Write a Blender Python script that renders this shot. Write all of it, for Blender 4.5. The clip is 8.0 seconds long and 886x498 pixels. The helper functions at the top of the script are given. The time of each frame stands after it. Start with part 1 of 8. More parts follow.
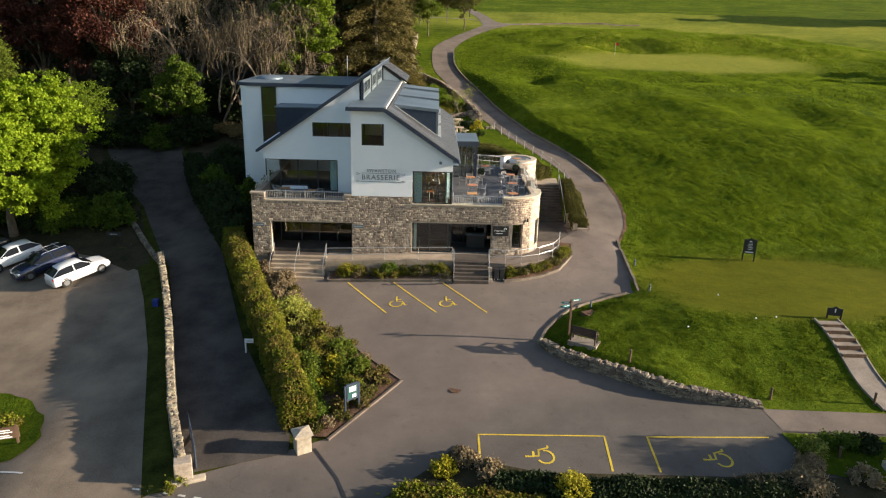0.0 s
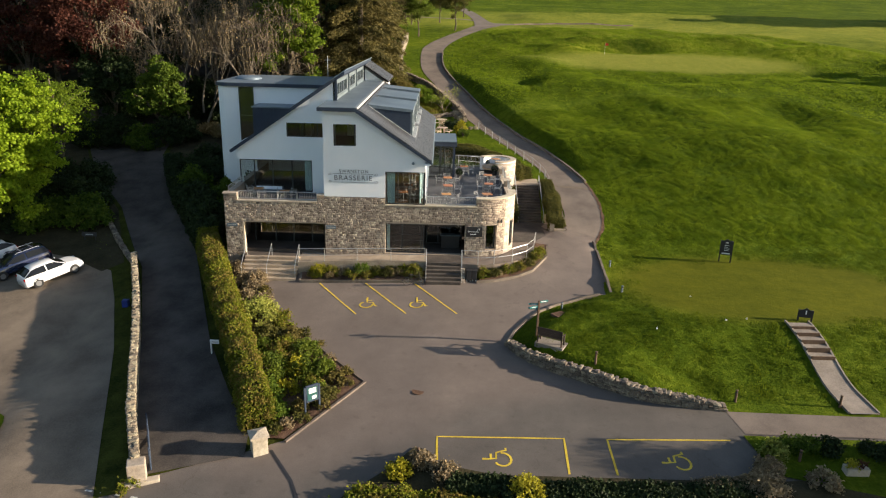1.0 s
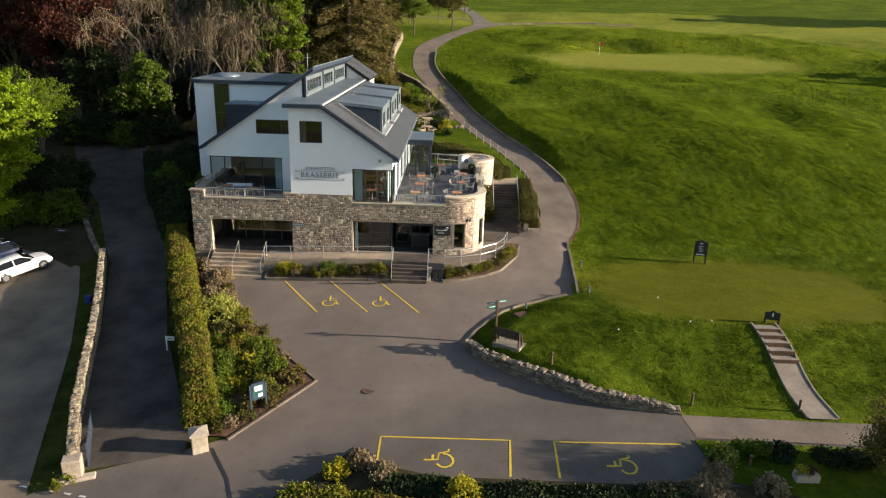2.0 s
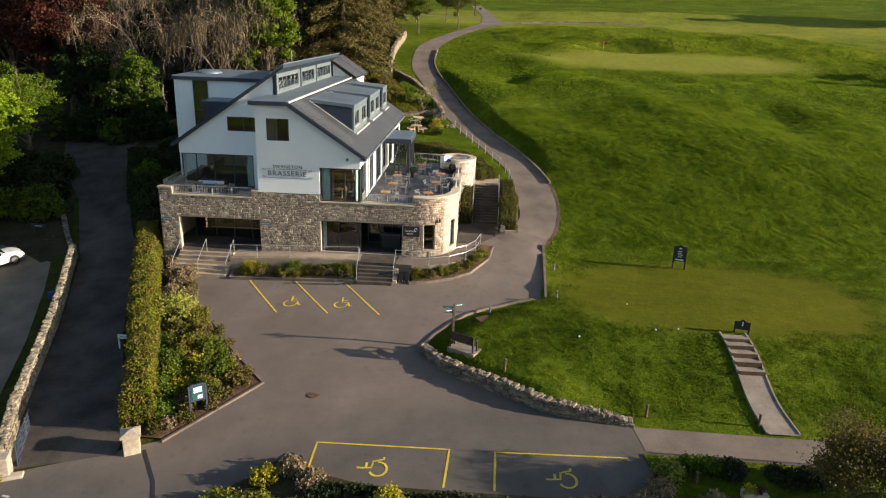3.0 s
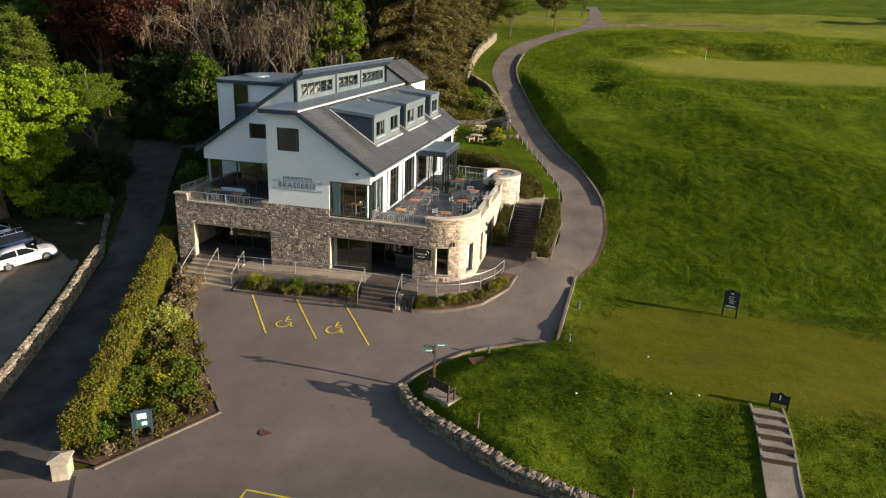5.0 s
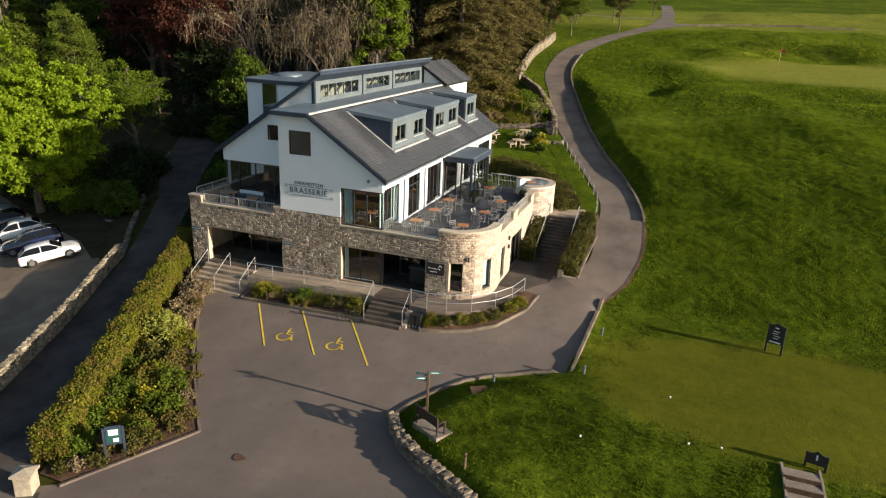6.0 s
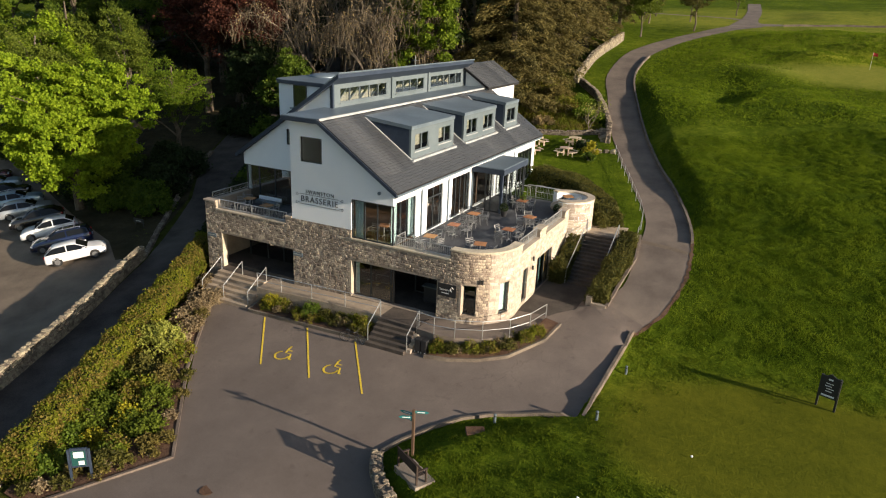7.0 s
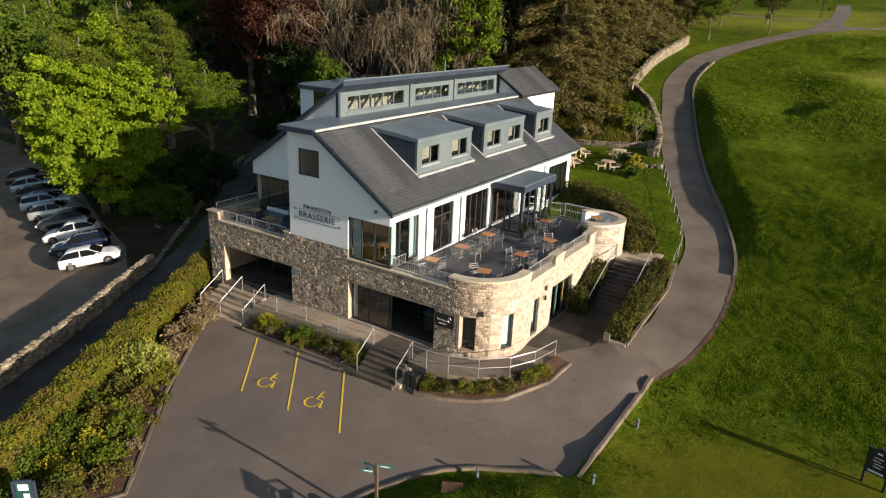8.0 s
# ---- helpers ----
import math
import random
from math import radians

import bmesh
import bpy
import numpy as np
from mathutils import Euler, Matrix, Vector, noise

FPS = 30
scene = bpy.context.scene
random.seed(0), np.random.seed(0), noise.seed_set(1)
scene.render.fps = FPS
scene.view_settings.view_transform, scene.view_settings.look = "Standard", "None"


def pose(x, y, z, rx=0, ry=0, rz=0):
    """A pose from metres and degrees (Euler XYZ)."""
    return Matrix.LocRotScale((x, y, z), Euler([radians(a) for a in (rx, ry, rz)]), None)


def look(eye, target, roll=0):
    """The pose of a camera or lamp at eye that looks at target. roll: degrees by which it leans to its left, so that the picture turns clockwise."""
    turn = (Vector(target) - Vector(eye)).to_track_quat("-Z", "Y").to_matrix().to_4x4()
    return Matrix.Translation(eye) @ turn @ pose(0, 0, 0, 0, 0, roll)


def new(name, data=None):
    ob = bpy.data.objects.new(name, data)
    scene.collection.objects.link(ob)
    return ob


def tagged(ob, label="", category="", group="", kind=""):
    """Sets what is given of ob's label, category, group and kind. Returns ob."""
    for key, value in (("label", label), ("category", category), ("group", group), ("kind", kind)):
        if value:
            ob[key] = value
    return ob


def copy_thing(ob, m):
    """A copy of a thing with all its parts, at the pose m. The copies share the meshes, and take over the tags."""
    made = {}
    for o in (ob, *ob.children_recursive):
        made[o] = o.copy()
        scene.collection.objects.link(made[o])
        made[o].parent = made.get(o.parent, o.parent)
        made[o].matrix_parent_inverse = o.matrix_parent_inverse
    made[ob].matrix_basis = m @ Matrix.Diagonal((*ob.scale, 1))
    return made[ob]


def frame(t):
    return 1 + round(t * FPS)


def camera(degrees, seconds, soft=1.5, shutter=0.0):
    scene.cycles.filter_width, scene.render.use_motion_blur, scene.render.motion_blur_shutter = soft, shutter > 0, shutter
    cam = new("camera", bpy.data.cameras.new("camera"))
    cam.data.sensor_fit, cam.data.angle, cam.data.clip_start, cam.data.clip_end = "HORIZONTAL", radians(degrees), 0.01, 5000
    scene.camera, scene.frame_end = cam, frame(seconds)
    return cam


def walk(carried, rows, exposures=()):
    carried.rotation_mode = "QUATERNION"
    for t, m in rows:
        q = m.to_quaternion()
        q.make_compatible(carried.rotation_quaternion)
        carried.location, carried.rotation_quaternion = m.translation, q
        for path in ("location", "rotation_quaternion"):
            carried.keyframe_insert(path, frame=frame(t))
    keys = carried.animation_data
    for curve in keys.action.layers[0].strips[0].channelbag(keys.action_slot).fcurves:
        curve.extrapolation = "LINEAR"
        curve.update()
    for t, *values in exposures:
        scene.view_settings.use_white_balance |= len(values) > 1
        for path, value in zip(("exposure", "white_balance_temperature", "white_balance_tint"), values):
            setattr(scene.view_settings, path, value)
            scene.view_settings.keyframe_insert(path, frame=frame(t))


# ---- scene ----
cam = camera(65.1, 8.0, soft=1.15)
PATH = [
    (0, (1.673, -50.257, 16.602), (1.702, -48.355, 15.986), 1.6),
    (0.5, (2.564, -50.179, 16.65), (2.592, -48.277, 16.034), 1.6),
    (1, (3.916, -50.072, 16.648), (3.936, -48.169, 16.032), 1.6),
    (1.5, (5.468, -49.907, 16.537), (5.469, -48.004, 15.923), 1.6),
    (3, (11.368, -48.433, 16.337), (11.279, -46.532, 15.72), 1.9),
    (3.5, (13.257, -47.436, 16.496), (13.096, -45.541, 15.876), 1.9),
    (4, (15.098, -46.069, 16.712), (14.845, -44.185, 16.09), 2.0),
    (4.5, (16.737, -44.543, 16.859), (16.394, -42.675, 16.234), 2.1),
    (6, (20.806, -38.568, 17.054), (20.175, -36.781, 16.414), 2.4),
    (6.5, (21.919, -36.295, 17.153), (21.189, -34.549, 16.506), 2.5),
    (7, (22.902, -33.721, 17.307), (22.069, -32.024, 16.653), 2.5),
    (7.5, (23.681, -31.192, 17.449), (22.755, -29.546, 16.791), 2.4),
    (8, (24.436, -28.426, 17.556), (23.425, -26.831, 16.896), 2.5),
]
walk(cam, [(t, look(eye, target, roll)) for t, eye, target, roll in PATH],
     exposures=[(0.0, 1.52), (1.5, 1.44), (3.5, 1.30), (4.5, 1.22), (6.5, 1.07), (8.0, 0.98)])

# ---- light ----
SUN_ELEVATION, SUN_AZIMUTH = 14.2, 93.6  # degrees; azimuth clockwise from +y
sun_way = Vector((math.sin(radians(SUN_AZIMUTH)) * math.cos(radians(SUN_ELEVATION)),
                  math.cos(radians(SUN_AZIMUTH)) * math.cos(radians(SUN_ELEVATION)), math.sin(radians(SUN_ELEVATION))))
world = bpy.data.worlds.new("sky")
scene.world = world
world.use_nodes = True
wn = world.node_tree
sky = wn.nodes.new("ShaderNodeTexSky")
sky.sky_type, sky.sun_disc = "NISHITA", False
sky.sun_elevation, sky.sun_rotation = radians(SUN_ELEVATION), radians(SUN_AZIMUTH)
wn.links.new(sky.outputs[0], wn.nodes["Background"].inputs[0])
wn.nodes["Background"].inputs[1].default_value = 0.076
sun_data = bpy.data.lights.new("sun", "SUN")
sun_data.energy, sun_data.angle, sun_data.color = 5.0, radians(0.6), (1.0, 0.84, 0.66)
sun = new("sun", sun_data)
sun.matrix_world = look(sun_way * 200, (0, 0, 0))

# ---- materials ----
def nodes_of(name):
    m = bpy.data.materials.new(name)
    m.use_nodes = True
    nt = m.node_tree
    return m, nt, nt.nodes["Principled BSDF"]


def noise_node(nt, scale, detail=4.0, rough=0.6, stretch=None):
    co = nt.nodes.new("ShaderNodeTexCoord")
    out = co.outputs["Object"]
    if stretch:
        mp = nt.nodes.new("ShaderNodeMapping")
        mp.inputs["Scale"].default_value = stretch
        nt.links.new(out, mp.inputs[0])
        out = mp.outputs[0]
    n = nt.nodes.new("ShaderNodeTexNoise")
    n.inputs["Scale"].default_value, n.inputs["Detail"].default_value, n.inputs["Roughness"].default_value = scale, detail, rough
    nt.links.new(out, n.inputs["Vector"])
    return n.outputs[0]


def ramp(nt, fac, stops):
    r = nt.nodes.new("ShaderNodeValToRGB")
    els = r.color_ramp.elements
    while len(els) < len(stops):
        els.new(0.5)
    for e, (p, c) in zip(els, stops):
        e.position, e.color = p, (*c, 1)
    nt.links.new(fac, r.inputs[0])
    return r.outputs[0]


def mixed(nt, fac, a, b, blend="MIX"):
    mx = nt.nodes.new("ShaderNodeMix")
    mx.data_type, mx.blend_type = "RGBA", blend
    for sock, v in ((mx.inputs[0], fac), (mx.inputs[6], a), (mx.inputs[7], b)):
        if isinstance(v, (int, float)):
            sock.default_value = v
        elif isinstance(v, tuple):
            sock.default_value = (*v, 1)
        else:
            nt.links.new(v, sock)
    return mx.outputs[2]


def maths(nt, op, a, b=0.0, c=0.0):
    n = nt.nodes.new("ShaderNodeMath")
    n.operation = op
    for sock, v in zip(n.inputs, (a, b, c)):
        if isinstance(v, (int, float)):
            sock.default_value = v
        else:
            nt.links.new(v, sock)
    return n.outputs[0]


def bumped(nt, bsdf, height, strength, distance):
    b = nt.nodes.new("ShaderNodeBump")
    b.inputs["Strength"].default_value, b.inputs["Distance"].default_value = strength, distance
    nt.links.new(height, b.inputs["Height"])
    nt.links.new(b.outputs[0], bsdf.inputs["Normal"])


def surface(name, dark, light, big=0.6, fine=14.0, rough=0.8, metal=0.0, bump=0.3, depth=0.01, spec=0.4, vary=0.0, stretch=None):
    """Two colours mixed by a coarse stain and a fine grain, with a fine relief; vary: how far each object or loose piece differs."""
    m, nt, p = nodes_of(name)
    coarse, grain = noise_node(nt, big, 5.0, 0.6, stretch), noise_node(nt, fine, 4.0, 0.7, stretch)
    fac = maths(nt, "ADD", maths(nt, "MULTIPLY", coarse, 0.6), maths(nt, "MULTIPLY", grain, 0.4))
    col = ramp(nt, fac, [(0.36, dark), (0.62, light)])
    if vary:
        info, geo = nt.nodes.new("ShaderNodeObjectInfo"), nt.nodes.new("ShaderNodeNewGeometry")
        r = maths(nt, "FRACT", maths(nt, "ADD", info.outputs["Random"], geo.outputs["Random Per Island"]))
        k = maths(nt, "ADD", maths(nt, "MULTIPLY", r, 2 * vary), 1 - vary)
        hsv = nt.nodes.new("ShaderNodeHueSaturation")
        nt.links.new(k, hsv.inputs["Value"])
        nt.links.new(maths(nt, "ADD", maths(nt, "MULTIPLY", r, 0.03), 0.485), hsv.inputs["Hue"])
        nt.links.new(col, hsv.inputs["Color"])
        col = hsv.outputs[0]
    nt.links.new(col, p.inputs["Base Color"])
    p.inputs["Roughness"].default_value, p.inputs["Metallic"].default_value = rough, metal
    p.inputs["Specular IOR Level"].default_value = spec
    if bump:
        bumped(nt, p, grain, bump, depth)
    return m


def leaf(name, dark, light, vary=0.35, through_light=0.35, spec=0.12, tips=None):
    """Foliage: each leaf or clump differs a little, and light passes through."""
    m, nt, p = nodes_of(name)
    geo = nt.nodes.new("ShaderNodeNewGeometry")
    clump = noise_node(nt, 0.45, 3.0)
    fac = maths(nt, "ADD", maths(nt, "MULTIPLY", geo.outputs["Random Per Island"], vary), maths(nt, "MULTIPLY", clump, 1 - vary))
    col = ramp(nt, fac, [(0.25, dark), (0.7, light)])
    if tips:  # patches of new or browned leaf
        where = maths(nt, "ADD", maths(nt, "MULTIPLY", noise_node(nt, 0.8, 3.0, 0.7), 0.75), maths(nt, "MULTIPLY", geo.outputs["Random Per Island"], 0.25))
        col = mixed(nt, ramp(nt, where, [(0.49, (0.0, 0.0, 0.0)), (0.58, (0.85, 0.85, 0.85))]), col, tips)
    nt.links.new(col, p.inputs["Base Color"])
    p.inputs["Roughness"].default_value, p.inputs["Specular IOR Level"].default_value = 0.6, spec
    tr, add = nt.nodes.new("ShaderNodeBsdfTranslucent"), nt.nodes.new("ShaderNodeMixShader")
    nt.links.new(col, tr.inputs[0])
    add.inputs[0].default_value = through_light
    nt.links.new(p.outputs[0], add.inputs[1])
    nt.links.new(tr.outputs[0], add.inputs[2])
    nt.links.new(add.outputs[0], nt.nodes["Material Output"].inputs[0])
    return m


def paint(name, colour, rough=0.4, metal=0.0, coat=0.0, spec=0.5):
    m, nt, p = nodes_of(name)
    n = noise_node(nt, 3.0, 4.0)
    nt.links.new(mixed(nt, n, tuple(c * 0.85 for c in colour), tuple(min(1, c * 1.1) for c in colour)), p.inputs["Base Color"])
    p.inputs["Roughness"].default_value, p.inputs["Metallic"].default_value = rough, metal
    p.inputs["Coat Weight"].default_value, p.inputs["Specular IOR Level"].default_value = coat, spec
    return m


def glass(name, tint=(0.75, 0.8, 0.8), clear=0.85):
    m, nt, p = nodes_of(name)
    tr, gl, mx = nt.nodes.new("ShaderNodeBsdfTransparent"), nt.nodes.new("ShaderNodeBsdfGlossy"), nt.nodes.new("ShaderNodeMixShader")
    lw = nt.nodes.new("ShaderNodeLayerWeight")
    lw.inputs[0].default_value = 0.5
    tr.inputs[0].default_value = (*(c * clear for c in tint), 1)
    gl.inputs["Roughness"].default_value = 0.02
    nt.links.new(maths(nt, "MULTIPLY_ADD", maths(nt, "POWER", lw.outputs["Facing"], 5.0), 0.87, 0.10), mx.inputs[0])
    nt.links.new(tr.outputs[0], mx.inputs[1])
    nt.links.new(gl.outputs[0], mx.inputs[2])
    nt.links.new(mx.outputs[0], nt.nodes["Material Output"].inputs[0])
    return m


def grass_material():
    m, nt, p = nodes_of("grass")
    co = nt.nodes.new("ShaderNodeTexCoord")
    sep = nt.nodes.new("ShaderNodeSeparateXYZ")
    nt.links.new(co.outputs["Object"], sep.inputs[0])
    X, Y = sep.outputs[0], sep.outputs[1]
    wob = maths(nt, "MULTIPLY", maths(nt, "SUBTRACT", noise_node(nt, 0.25, 3.0), 0.5), 0.9)

    def patch(cx, cy, rx, ry, soft, power=2.0):
        a = maths(nt, "POWER", maths(nt, "ABSOLUTE", maths(nt, "DIVIDE", maths(nt, "SUBTRACT", X, cx), rx)), power)
        b = maths(nt, "POWER", maths(nt, "ABSOLUTE", maths(nt, "DIVIDE", maths(nt, "SUBTRACT", Y, cy), ry)), power)
        d = maths(nt, "ADD", maths(nt, "ADD", a, b), maths(nt, "MULTIPLY", wob, soft))
        n = nt.nodes.new("ShaderNodeMapRange")
        n.interpolation_type = "SMOOTHSTEP"
        nt.links.new(d, n.inputs[0])
        n.inputs[1].default_value, n.inputs[2].default_value = 1.0 - soft, 1.0 + soft
        n.inputs[3].default_value, n.inputs[4].default_value = 1.0, 0.0
        return n.outputs[0]
    big, mid, tuft, fine = noise_node(nt, 0.09, 5.0), noise_node(nt, 0.7, 5.0, 0.7), noise_node(nt, 2.6, 4.0, 0.7), noise_node(nt, 9.0, 5.0, 0.75)
    f = maths(nt, "ADD", maths(nt, "ADD", maths(nt, "MULTIPLY", big, 0.3), maths(nt, "MULTIPLY", mid, 0.3)), maths(nt, "ADD", maths(nt, "MULTIPLY", tuft, 0.22), maths(nt, "MULTIPLY", fine, 0.18)))
    col = ramp(nt, f, [(0.39, (0.027, 0.048, 0.004)), (0.5, (0.062, 0.094, 0.006)), (0.62, (0.130, 0.160, 0.013))])
    short = ramp(nt, f, [(0.38, (0.054, 0.064, 0.006)), (0.62, (0.108, 0.112, 0.010))])
    tee = patch(28.0, -3.2, 11.0, 6.2, 0.4, 2.6)
    col = mixed(nt, tee, col, short)
    green = ramp(nt, f, [(0.35, (0.13, 0.155, 0.022)), (0.65, (0.225, 0.225, 0.042))])
    apron = ramp(nt, f, [(0.37, (0.050, 0.078, 0.005)), (0.5, (0.125, 0.152, 0.011)), (0.63, (0.25, 0.25, 0.028))])
    col = mixed(nt, patch(42.0, 70.0, 32.0, 13.0, 0.7), col, apron)
    col = mixed(nt, patch(39.0, 60.5, 20.0, 4.6, 0.6), col, green)
    fair = ramp(nt, f, [(0.39, (0.070, 0.105, 0.012)), (0.61, (0.230, 0.235, 0.034))])
    col = mixed(nt, patch(75.0, 115.0, 90.0, 38.0, 0.5), col, fair)
    nt.links.new(col, p.inputs["Base Color"])
    p.inputs["Roughness"].default_value, p.inputs["Specular IOR Level"].default_value = 0.95, 0.02
    bumped(nt, p, maths(nt, "MULTIPLY", maths(nt, "ADD", maths(nt, "MULTIPLY", tuft, 2.0), fine), maths(nt, "MULTIPLY_ADD", tee, -0.8, 1.0)), 0.9, 0.12)
    return m


def tarmac_material():
    """Forecourt tarmac: worn pale lanes, a darker stretch by the bays (newer tarmac with tree shade painted in),
    patches, oil spots and fine cracks.
    """
    m, nt, p = nodes_of("tarmac")
    co = nt.nodes.new("ShaderNodeTexCoord")
    sep = nt.nodes.new("ShaderNodeSeparateXYZ")
    nt.links.new(co.outputs["Object"], sep.inputs[0])
    big, mid, grain = noise_node(nt, 0.12, 4.0), noise_node(nt, 0.55, 5.0, 0.65), noise_node(nt, 22.0, 4.0, 0.7)
    f = maths(nt, "ADD", maths(nt, "ADD", maths(nt, "MULTIPLY", big, 0.35), maths(nt, "MULTIPLY", mid, 0.3)), maths(nt, "MULTIPLY", grain, 0.35))
    worn = ramp(nt, f, [(0.36, (0.112, 0.091, 0.078)), (0.52, (0.152, 0.124, 0.106)), (0.66, (0.208, 0.170, 0.144))])
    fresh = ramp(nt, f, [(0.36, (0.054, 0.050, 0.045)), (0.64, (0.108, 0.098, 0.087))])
    # newer tarmac and the bays' tree shade in one colour: south-east of a wandering line
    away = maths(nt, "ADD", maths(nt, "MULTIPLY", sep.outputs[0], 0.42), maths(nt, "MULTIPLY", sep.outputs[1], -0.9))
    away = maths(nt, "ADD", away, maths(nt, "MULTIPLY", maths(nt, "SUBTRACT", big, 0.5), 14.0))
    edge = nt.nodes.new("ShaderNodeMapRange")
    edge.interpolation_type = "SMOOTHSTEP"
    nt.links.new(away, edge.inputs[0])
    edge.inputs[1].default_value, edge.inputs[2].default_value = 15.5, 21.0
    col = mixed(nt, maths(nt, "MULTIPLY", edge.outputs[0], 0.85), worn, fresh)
    # oil spots and drips
    spot = noise_node(nt, 1.6, 2.0, 0.5)
    dark = ramp(nt, spot, [(0.27, (0.45, 0.44, 0.43)), (0.36, (1.0, 1.0, 1.0))])
    col = mixed(nt, 0.22, col, dark, "MULTIPLY")
    # fine cracks
    vor = nt.nodes.new("ShaderNodeTexVoronoi")
    vor.feature = "DISTANCE_TO_EDGE"
    vor.inputs["Scale"].default_value = 0.33
    warp = nt.nodes.new("ShaderNodeVectorMath")
    warp.operation = "ADD"
    wob = nt.nodes.new("ShaderNodeTexNoise")
    wob.inputs["Scale"].default_value, wob.inputs["Detail"].default_value = 1.1, 4.0
    nt.links.new(co.outputs["Object"], wob.inputs["Vector"])
    nt.links.new(co.outputs["Object"], warp.inputs[0])
    nt.links.new(wob.outputs["Color"], warp.inputs[1])
    nt.links.new(warp.outputs[0], vor.inputs["Vector"])
    crack = ramp(nt, vor.outputs["Distance"], [(0.0, (0.72, 0.70, 0.68)), (0.006, (1.0, 1.0, 1.0))])
    few = ramp(nt, big, [(0.48, (0.0, 0.0, 0.0)), (0.6, (0.7, 0.7, 0.7))])
    col = mixed(nt, few, col, mixed(nt, 1.0, col, crack, "MULTIPLY"))
    nt.links.new(col, p.inputs["Base Color"])
    p.inputs["Roughness"].default_value, p.inputs["Specular IOR Level"].default_value = 0.9, 0.2
    bumped(nt, p, grain, 0.25, 0.006)
    return m


M = {}
M["grass"] = grass_material()
M["tarmac"] = tarmac_material()
M["old_tarmac"] = surface("old_tarmac", (0.105, 0.084, 0.064), (0.225, 0.18, 0.135), 0.3, 16.0, 0.95, bump=0.4, depth=0.01, spec=0.15)
# dark drive tarmac, deepened by tree and hedge shade put into the colour
M["drive"] = surface("shaded_drive_tarmac", (0.030, 0.026, 0.023), (0.094, 0.080, 0.068), 0.45, 14.0, 0.9, bump=0.3, depth=0.008, spec=0.2)
M["path"] = surface("path_tarmac", (0.105, 0.086, 0.073), (0.195, 0.160, 0.132), 0.4, 18.0, 0.95, bump=0.3, depth=0.008, spec=0.15)
M["paving"] = surface("paving", (0.23, 0.18, 0.13), (0.40, 0.325, 0.24), 0.7, 12.0, 0.9, bump=0.3)
# dark brownish green ground colour for wood floor, front verge and south side
M["litter"] = surface("dark_ground", (0.018, 0.018, 0.009), (0.058, 0.048, 0.025), 0.6, 8.0, 0.95, bump=0.8, depth=0.05, spec=0.1)
# mossy grass colour, darkened to carry the shade along the drive
M["mossy"] = surface("shaded_mossy_verge", (0.016, 0.022, 0.004), (0.062, 0.068, 0.012), 0.8, 9.0, 0.97, bump=0.8, depth=0.05, spec=0.05)
M["soil"] = surface("soil", (0.050, 0.028, 0.018), (0.16, 0.098, 0.066), 1.2, 16.0, 0.97, bump=0.8, depth=0.04, spec=0.1)
M["kerb"] = surface("kerb_stone", (0.17, 0.14, 0.11), (0.33, 0.28, 0.22), 0.9, 14.0, 0.9, vary=0.12)
M["stone"] = surface("rubble_stone", (0.125, 0.097, 0.075), (0.45, 0.368, 0.285), 1.8, 11.0, 0.9, bump=0.35, depth=0.02, vary=0.5)
M["dressed"] = surface("dressed_stone", (0.30, 0.25, 0.19), (0.50, 0.43, 0.335), 0.9, 9.0, 0.88, bump=0.4, vary=0.12)
M["pillar_stone"] = surface("weathered_dressed_stone", (0.21, 0.175, 0.135), (0.40, 0.345, 0.275), 1.6, 9.0, 0.92, bump=0.5, depth=0.012, vary=0.1)
M["mortar"] = surface("mortar", (0.21, 0.17, 0.13), (0.36, 0.30, 0.24), 0.8, 18.0, 0.95, bump=0.5)
# darker copy of the field stone: brown, with shade of the wall faces included
M["brown_stone"] = surface("brown_shaded_field_stone", (0.060, 0.048, 0.037), (0.235, 0.192, 0.142), 1.8, 9.0, 0.93, bump=0.7, depth=0.03, vary=0.35)
M["pale_stone"] = surface("pale_walling", (0.27, 0.225, 0.180), (0.50, 0.43, 0.35), 2.2, 8.0, 0.9, bump=0.4, depth=0.01, vary=0.22)
M["drystone"] = surface("field_stone", (0.085, 0.070, 0.050), (0.31, 0.265, 0.19), 1.8, 9.0, 0.93, bump=0.7, depth=0.03, vary=0.35)
M["render"] = surface("white_render", (0.70, 0.745, 0.785), (0.80, 0.83, 0.855), 0.25, 30.0, 0.85, bump=0.12, depth=0.004, spec=0.3)
M["navy"] = surface("slate_blue_cladding", (0.020, 0.030, 0.050), (0.036, 0.050, 0.076), 0.7, 6.0, 0.55, bump=0.05, spec=0.25)
M["grey_metal"] = surface("zinc_sheet", (0.105, 0.140, 0.170), (0.175, 0.220, 0.258), 0.4, 6.0, 0.42, metal=0.35, bump=0.05)
M["clad"] = surface("grey_cladding", (0.080, 0.104, 0.116), (0.120, 0.150, 0.165), 0.5, 7.0, 0.55, bump=0.05)
M["slate"] = surface("roof_slate", (0.027, 0.031, 0.036), (0.082, 0.086, 0.092), 0.5, 7.0, 0.5, bump=0.4, depth=0.006, vary=0.08, stretch=(0.12, 1.6, 0.12))
M["underlay"] = surface("roof_underlay", (0.008, 0.008, 0.009), (0.016, 0.017, 0.019), 0.5, 7.0, 0.9)
M["lead"] = surface("flashing", (0.22, 0.238, 0.25), (0.35, 0.37, 0.375), 1.0, 8.0, 0.55, bump=0.05)
M["frame"] = paint("window_frame", (0.028, 0.034, 0.038), 0.45)
